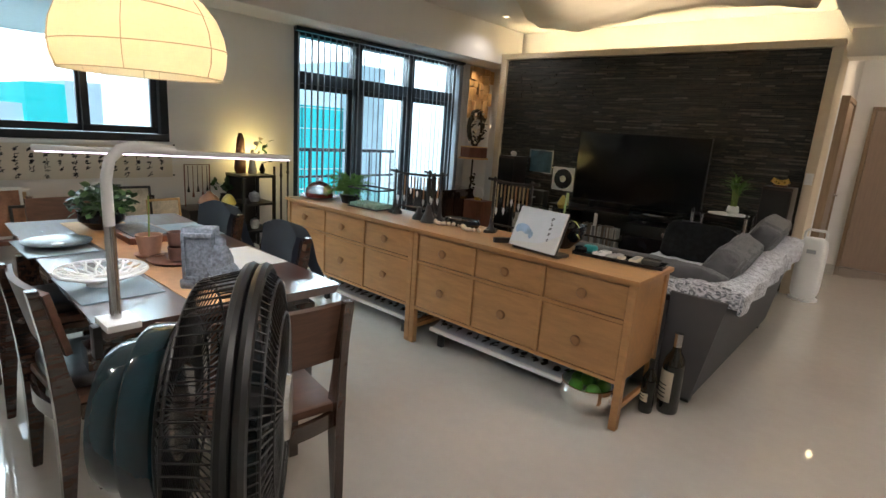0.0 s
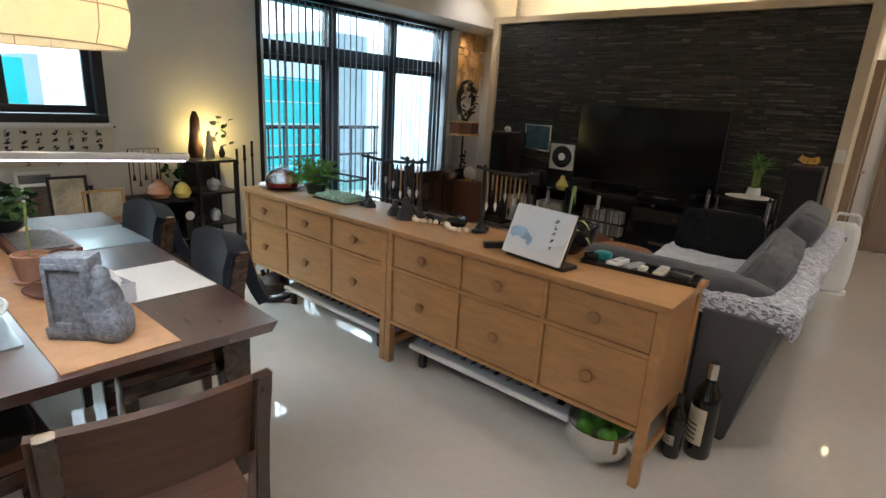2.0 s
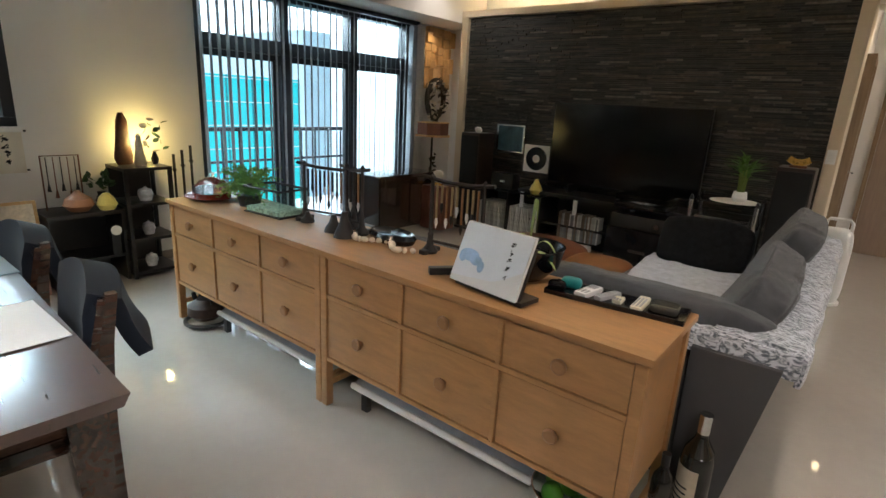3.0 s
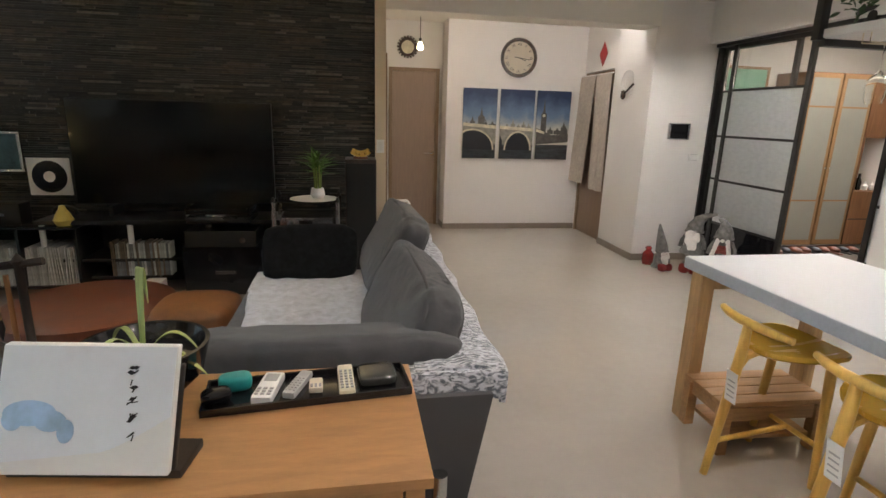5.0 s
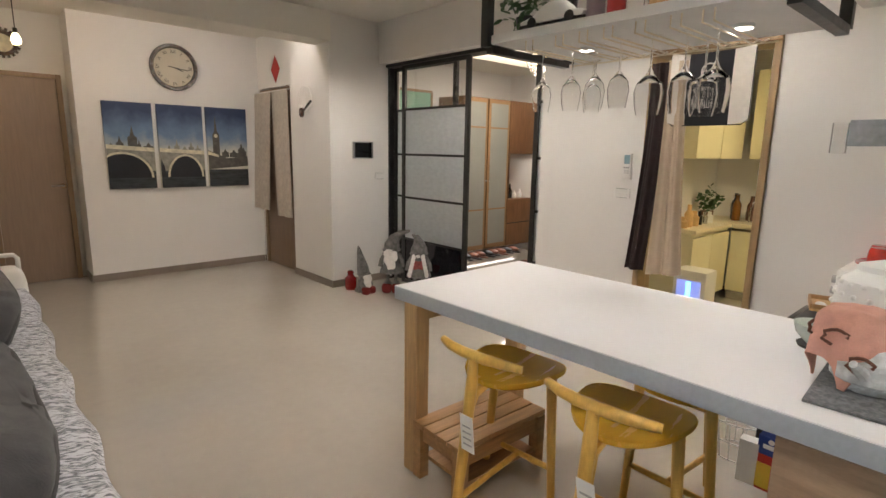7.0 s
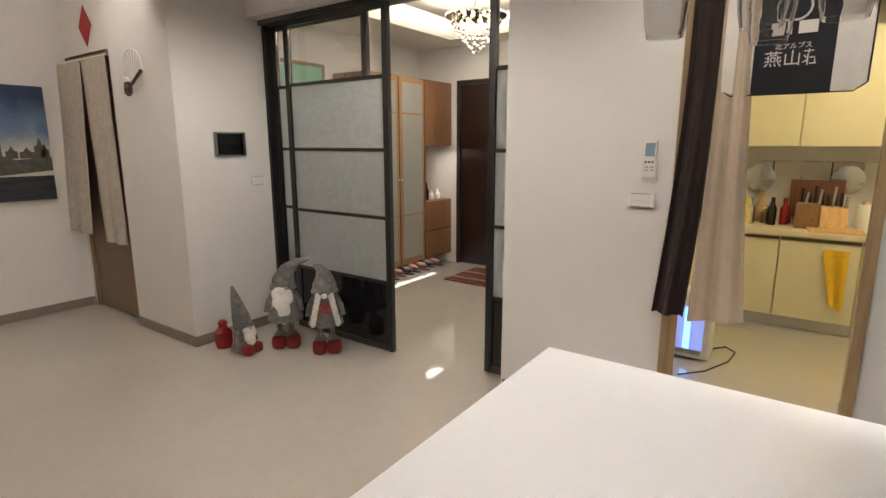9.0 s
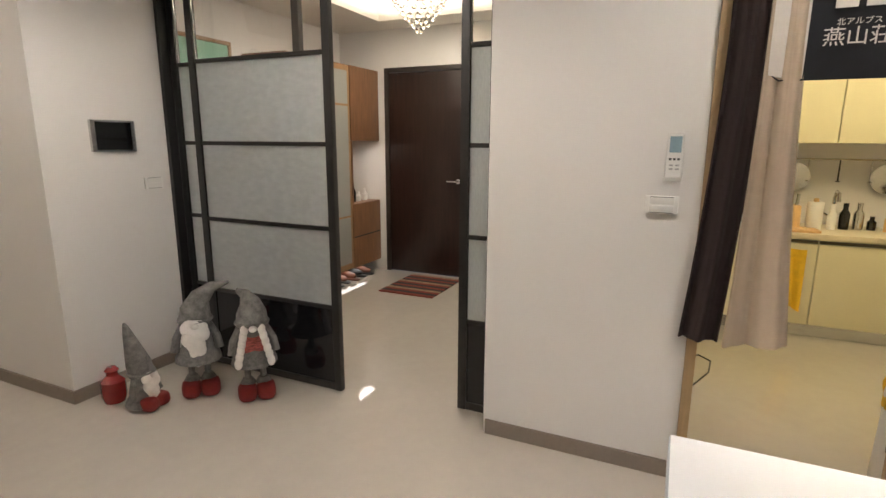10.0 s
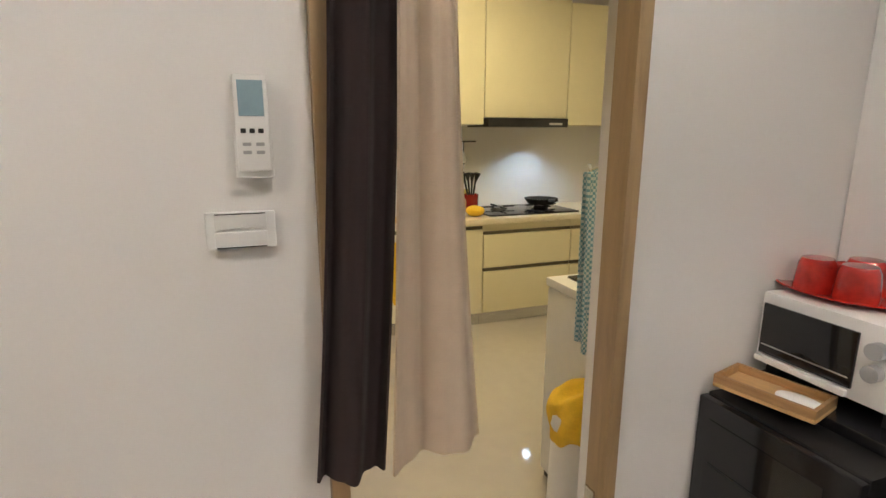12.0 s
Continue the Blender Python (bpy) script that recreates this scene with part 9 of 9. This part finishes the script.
for x, y, large in ((1.3, 4.14, 0), (1.3, 3.99, 0), (1.3, 3.88, 0), (1.3, 3.775, 0), (1.3, 3.65, 1), (1.3, 3.525, 1), (1.3, 3.42, 1), (1.46, 3.99, 0), (1.46, 3.52, 1)):
    ob = tagged(new("wine_glass", wg_big if large else wg), "large clear wine glass hanging upside down in the rack" if large else "clear wine glass hanging upside down in the rack", "wine glass", "glasses in the rack")
    ob.matrix_basis = pose(x, y, 1.858)
puck_m = material("white_led_lens", (1, 1, 1), 0.4, emit=(1.0, 0.96, 0.9), power=16)
for sy in (4.06, 3.42):
    pk_ = thing("shelf_puck_light", "small round shelf light, lit", "light", (1.5, sy, 1.879), group="shelf lights")
    part("lens", lathe(bmesh.new(), [(0, 0), (0.03, 0), (0.03, 0.004), (0, 0.004)], 22), puck_m, pk_).visible_shadow = False
    part("ring", lathe(bmesh.new(), [(0.031, -0.001), (0.038, 0.0), (0.038, 0.013), (0.031, 0.013)], 22), M["white_matt"], pk_)
SB = 1.931
plant = thing("shelf_plant", "small trailing green plant on the shelf", "plant", (1.3, 4.24, SB))
part("pot", lathe(bmesh.new(), [(0, 0), (0.04, 0), (0.05, 0.08), (0, 0.08)], 20), M["black"], plant)
tiny = leaf_mesh("leaf", 0.045, 0.022, dark_green, 0.2)
for k in range(110):
    a, q = r.uniform(0, 6.28), r.uniform(0, 0.12)
    part("leaf", tiny, None, plant).matrix_basis = pose(q * math.cos(a), q * math.sin(a), 0.06 + r.uniform(-0.02, 0.16) * (1.2 - q * 5), r.uniform(-60, 60), r.uniform(-60, 60), r.uniform(0, 360))
car = thing("model_car", "white model car on the shelf", "model car", (1.24, 4.03, SB), 90)
bm = bmesh.new()
sheet(bm, lambda u, v: (-0.15 + 0.3 * u, 0.055 * math.cos(math.pi * (1 - v)), 0.02 + (0.03 + 0.05 * math.exp(-((u - 0.52) / 0.24) ** 4)) * math.sin(math.pi * v) ** 0.45 * min(1, (0.6 + 4 * u)) * min(1, (0.6 + 4 * (1 - u)))), 24, 14, 0.004)
part("body", bm, M["white"], car)
for sx in (-0.09, 0.09):
    for sy in (-0.05, 0.05):
        part("wheel", tube(bmesh.new(), [(sx, sy - 0.008, 0.022), (sx, sy + 0.008, 0.022)], 0.022, 18), M["black"], car)
part("side_window", block(-0.05, -0.056, 0.058, 0.06, -0.052, 0.075, bev=0.002), M["gloss_black"], car)
part("chassis", block(-0.14, -0.045, 0.012, 0.14, 0.045, 0.02), M["black"], car)
items = ((3.86, 0.12, 0.035, material("mauve_tin", (0.25, 0.2, 0.24), 0.4)), (3.77, 0.14, 0.036, red_paper), (3.69, 0.1, 0.04, M["glass"]), (3.42, 0.12, 0.035, material("dark_tin", (0.05, 0.04, 0.05), 0.4)), (3.33, 0.11, 0.042, red_wood), (3.25, 0.12, 0.04, red_glass))
for y, h, q, mt in items:
    cn = thing("shelf_tin", "tin or jar standing on the hanging shelf", "tin", (1.24, y, SB), group="tins on the hanging shelf")
    part("can", lathe(bmesh.new(), [(0, 0), (q, 0), (q, h * 0.93), (q * 0.95, h * 0.95), (0, h * 0.95)], 24), mt, cn)
    part("lid", lathe(bmesh.new(), [(q * 1.02, h * 0.952), (q * 1.02, h), (0, h + 0.002)], 24), M["steel"], cn)
wb = thing("wooden_tea_box", "small pale wooden box on the shelf", "box", (1.24, 3.55, SB))
part("box", block(-0.05, -0.07, 0, 0.05, 0.07, 0.07, bev=0.004), pale, wb)
part("peg", block(-0.01, -0.01, 0.071, 0.01, 0.01, 0.11, bev=0.003), pale, wb)
gb = thing("grey_hanging_bracket", "grey felt strip in a clear hanging holder", "holder", (0.82, 2.62, 1.46))
part("strip", block(-0.006, -0.3, 0, 0.006, 0.32, 0.055, bev=0.002), material("grey_felt", (0.24, 0.25, 0.27), 0.9, vary=0.2, scale=60), gb)
part("clear_end", block(-0.012, 0.321, -0.015, 0.012, 0.35, 0.05, bev=0.003), M["glass"], gb)
part("hanging_wire", tube(bmesh.new(), [(0, -0.25, 0.055), (0, -0.25, 1.248)], 0.003, 6), wire, gb)

# ---- small appliances by the kitchen door ----
wcr = thing("wine_cooler", "black glass-fronted wine cooler", "cooler", (2.56, 3.13, 0))
part("body", block(-0.2, -0.22, 0.02, 0.22, 0.22, 0.63, bev=0.006), M["black"], wcr)
dr_ = part("door", block(-0.2, 0.221, 0.03, 0.22, 0.25, 0.625, bev=0.004), M["gloss_black"], wcr)
part("window", block(-0.13, 0.2505, 0.08, 0.18, 0.2525, 0.57), smoke, dr_)
for z in (0.2, 0.32, 0.44):
    part("shelf_line", block(-0.12, 0.253, z, 0.17, 0.2545, z + 0.004), M["black"], dr_)
sd = thing("black_side_cabinet", "black cabinet beside the wine cooler", "cabinet", (2.12, 3.13, 0))
part("body", block(-0.22, -0.22, 0.0, 0.23, 0.18, 0.6, bev=0.006), M["black"], sd)
sbd = thing("appliance_shelf", "dark glass shelf under the toaster oven", "shelf", (2.36, 3.08, 0.632))
part("board", block(-0.45, -0.18, 0.0, 0.42, 0.16, 0.03, bev=0.004), M["gloss_black"], sbd)
bd = thing("wooden_board_tray", "brown wooden tray with a spoon on the cooler", "tray", (2.65, 3.277, 0.632), 14.8)
part("base", block(-0.123, -0.065, 0.031, 0.123, 0.065, 0.042, bev=0.003), pale, bd)
for a in ((-0.123, 0.055, 0.043, 0.123, 0.065, 0.066), (-0.123, -0.065, 0.043, 0.123, -0.055, 0.066), (-0.123, -0.054, 0.043, -0.113, 0.054, 0.066), (0.113, -0.054, 0.043, 0.123, 0.054, 0.066)):
    part("rim", block(*a, bev=0.002), ps, bd)
single("white_spoon_rest", pillow(bmesh.new(), 0, 0, 0.012, 0.055, 0.025, 0.012, 2.4, 12), M["white"], "white ceramic spoon rest on the tray", "spoon rest", (2.58, 3.275, 0.675), 15)
ov = thing("toaster_oven", "white toaster oven with a dark glass door", "toaster oven", (2.585, 3.06, 0.664))
part("body", block(-0.185, -0.15, 0.045, 0.185, 0.14, 0.248, bev=0.012), M["white"], ov)
part("glass_door", block(-0.072, 0.141, 0.075, 0.172, 0.149, 0.218, bev=0.003), smoke, ov)
part("door_handle", block(-0.07, 0.15, 0.056, 0.17, 0.165, 0.072, bev=0.003), M["white_matt"], ov)
part("grill_rack", block(-0.065, 0.1495, 0.1, 0.165, 0.151, 0.104), M["steel"], ov)
for z in (0.135, 0.19):
    part("knob", tube(bmesh.new(), [(-0.115, 0.141, z), (-0.115, 0.165, z)], 0.02, 18), grey_button, ov)
for sx in (-0.15, 0.15):
    part("foot", block(sx - 0.02, 0.07, 0, sx + 0.02, 0.11, 0.0445), M["black"], ov)
cr = material("red_enamel", (0.42, 0.02, 0.012), 0.16, vary=0.5, scale=9, coat=0.5)
pl_ = single("red_oval_plate", lean(lathe(bmesh.new(), [(0, 0), (0.1, 0), (0.15, 0.016), (0.148, 0.02), (0.1, 0.006), (0, 0.006)], 36), lambda p: (p.x * 1.15, p.y * 0.85, p.z)), cr, "red glazed oval plate on the toaster oven", "plate", (2.66, 3.05, 0.913))
for k, (x, y) in enumerate(((2.71, 3.09), (2.61, 3.08), (2.65, 2.99))):
    mg = thing("red_mug", "red enamel mug standing upside down on the plate", "mug", (x, y, 0.92), 50 * k - 60, "red mugs on the plate")
    part("cup", lathe(bmesh.new(), [(0.05, 0), (0.052, 0.01), (0.045, 0.075), (0.038, 0.09), (0, 0.092)], 28), cr, mg)
    part("handle", tube(bmesh.new(), [(0.045, 0, 0.075), (0.075, 0, 0.07), (0.082, 0, 0.045), (0.07, 0, 0.025), (0.048, 0, 0.02)], 0.006, 8), cr, mg)
bk = thing("wire_basket", "small pale wire basket on the floor", "basket", (2.05, 3.42, 0))
for k in range(16):
    a = k / 16 * 6.283
    part("wire", tube(bmesh.new(), [(0.11 * math.cos(a), 0.11 * math.sin(a), 0.005), (0.14 * math.cos(a), 0.14 * math.sin(a), 0.2)], 0.003, 5), M["white_matt"], bk)
for q, z in ((0.11, 0.006), (0.125, 0.1), (0.14, 0.2)):
    part("hoop", tube(bmesh.new(), [(q * math.cos(k / 12 * math.pi), q * math.sin(k / 12 * math.pi), z) for k in range(24)], 0.004, 5, True), M["white_matt"], bk)
blk = thing("black_speaker_box", "small black box on the side cabinet", "box", (1.98, 3.22, 0.601))
part("body", block(-0.06, -0.08, 0, 0.06, 0.08, 0.12, bev=0.006), M["black"], blk)
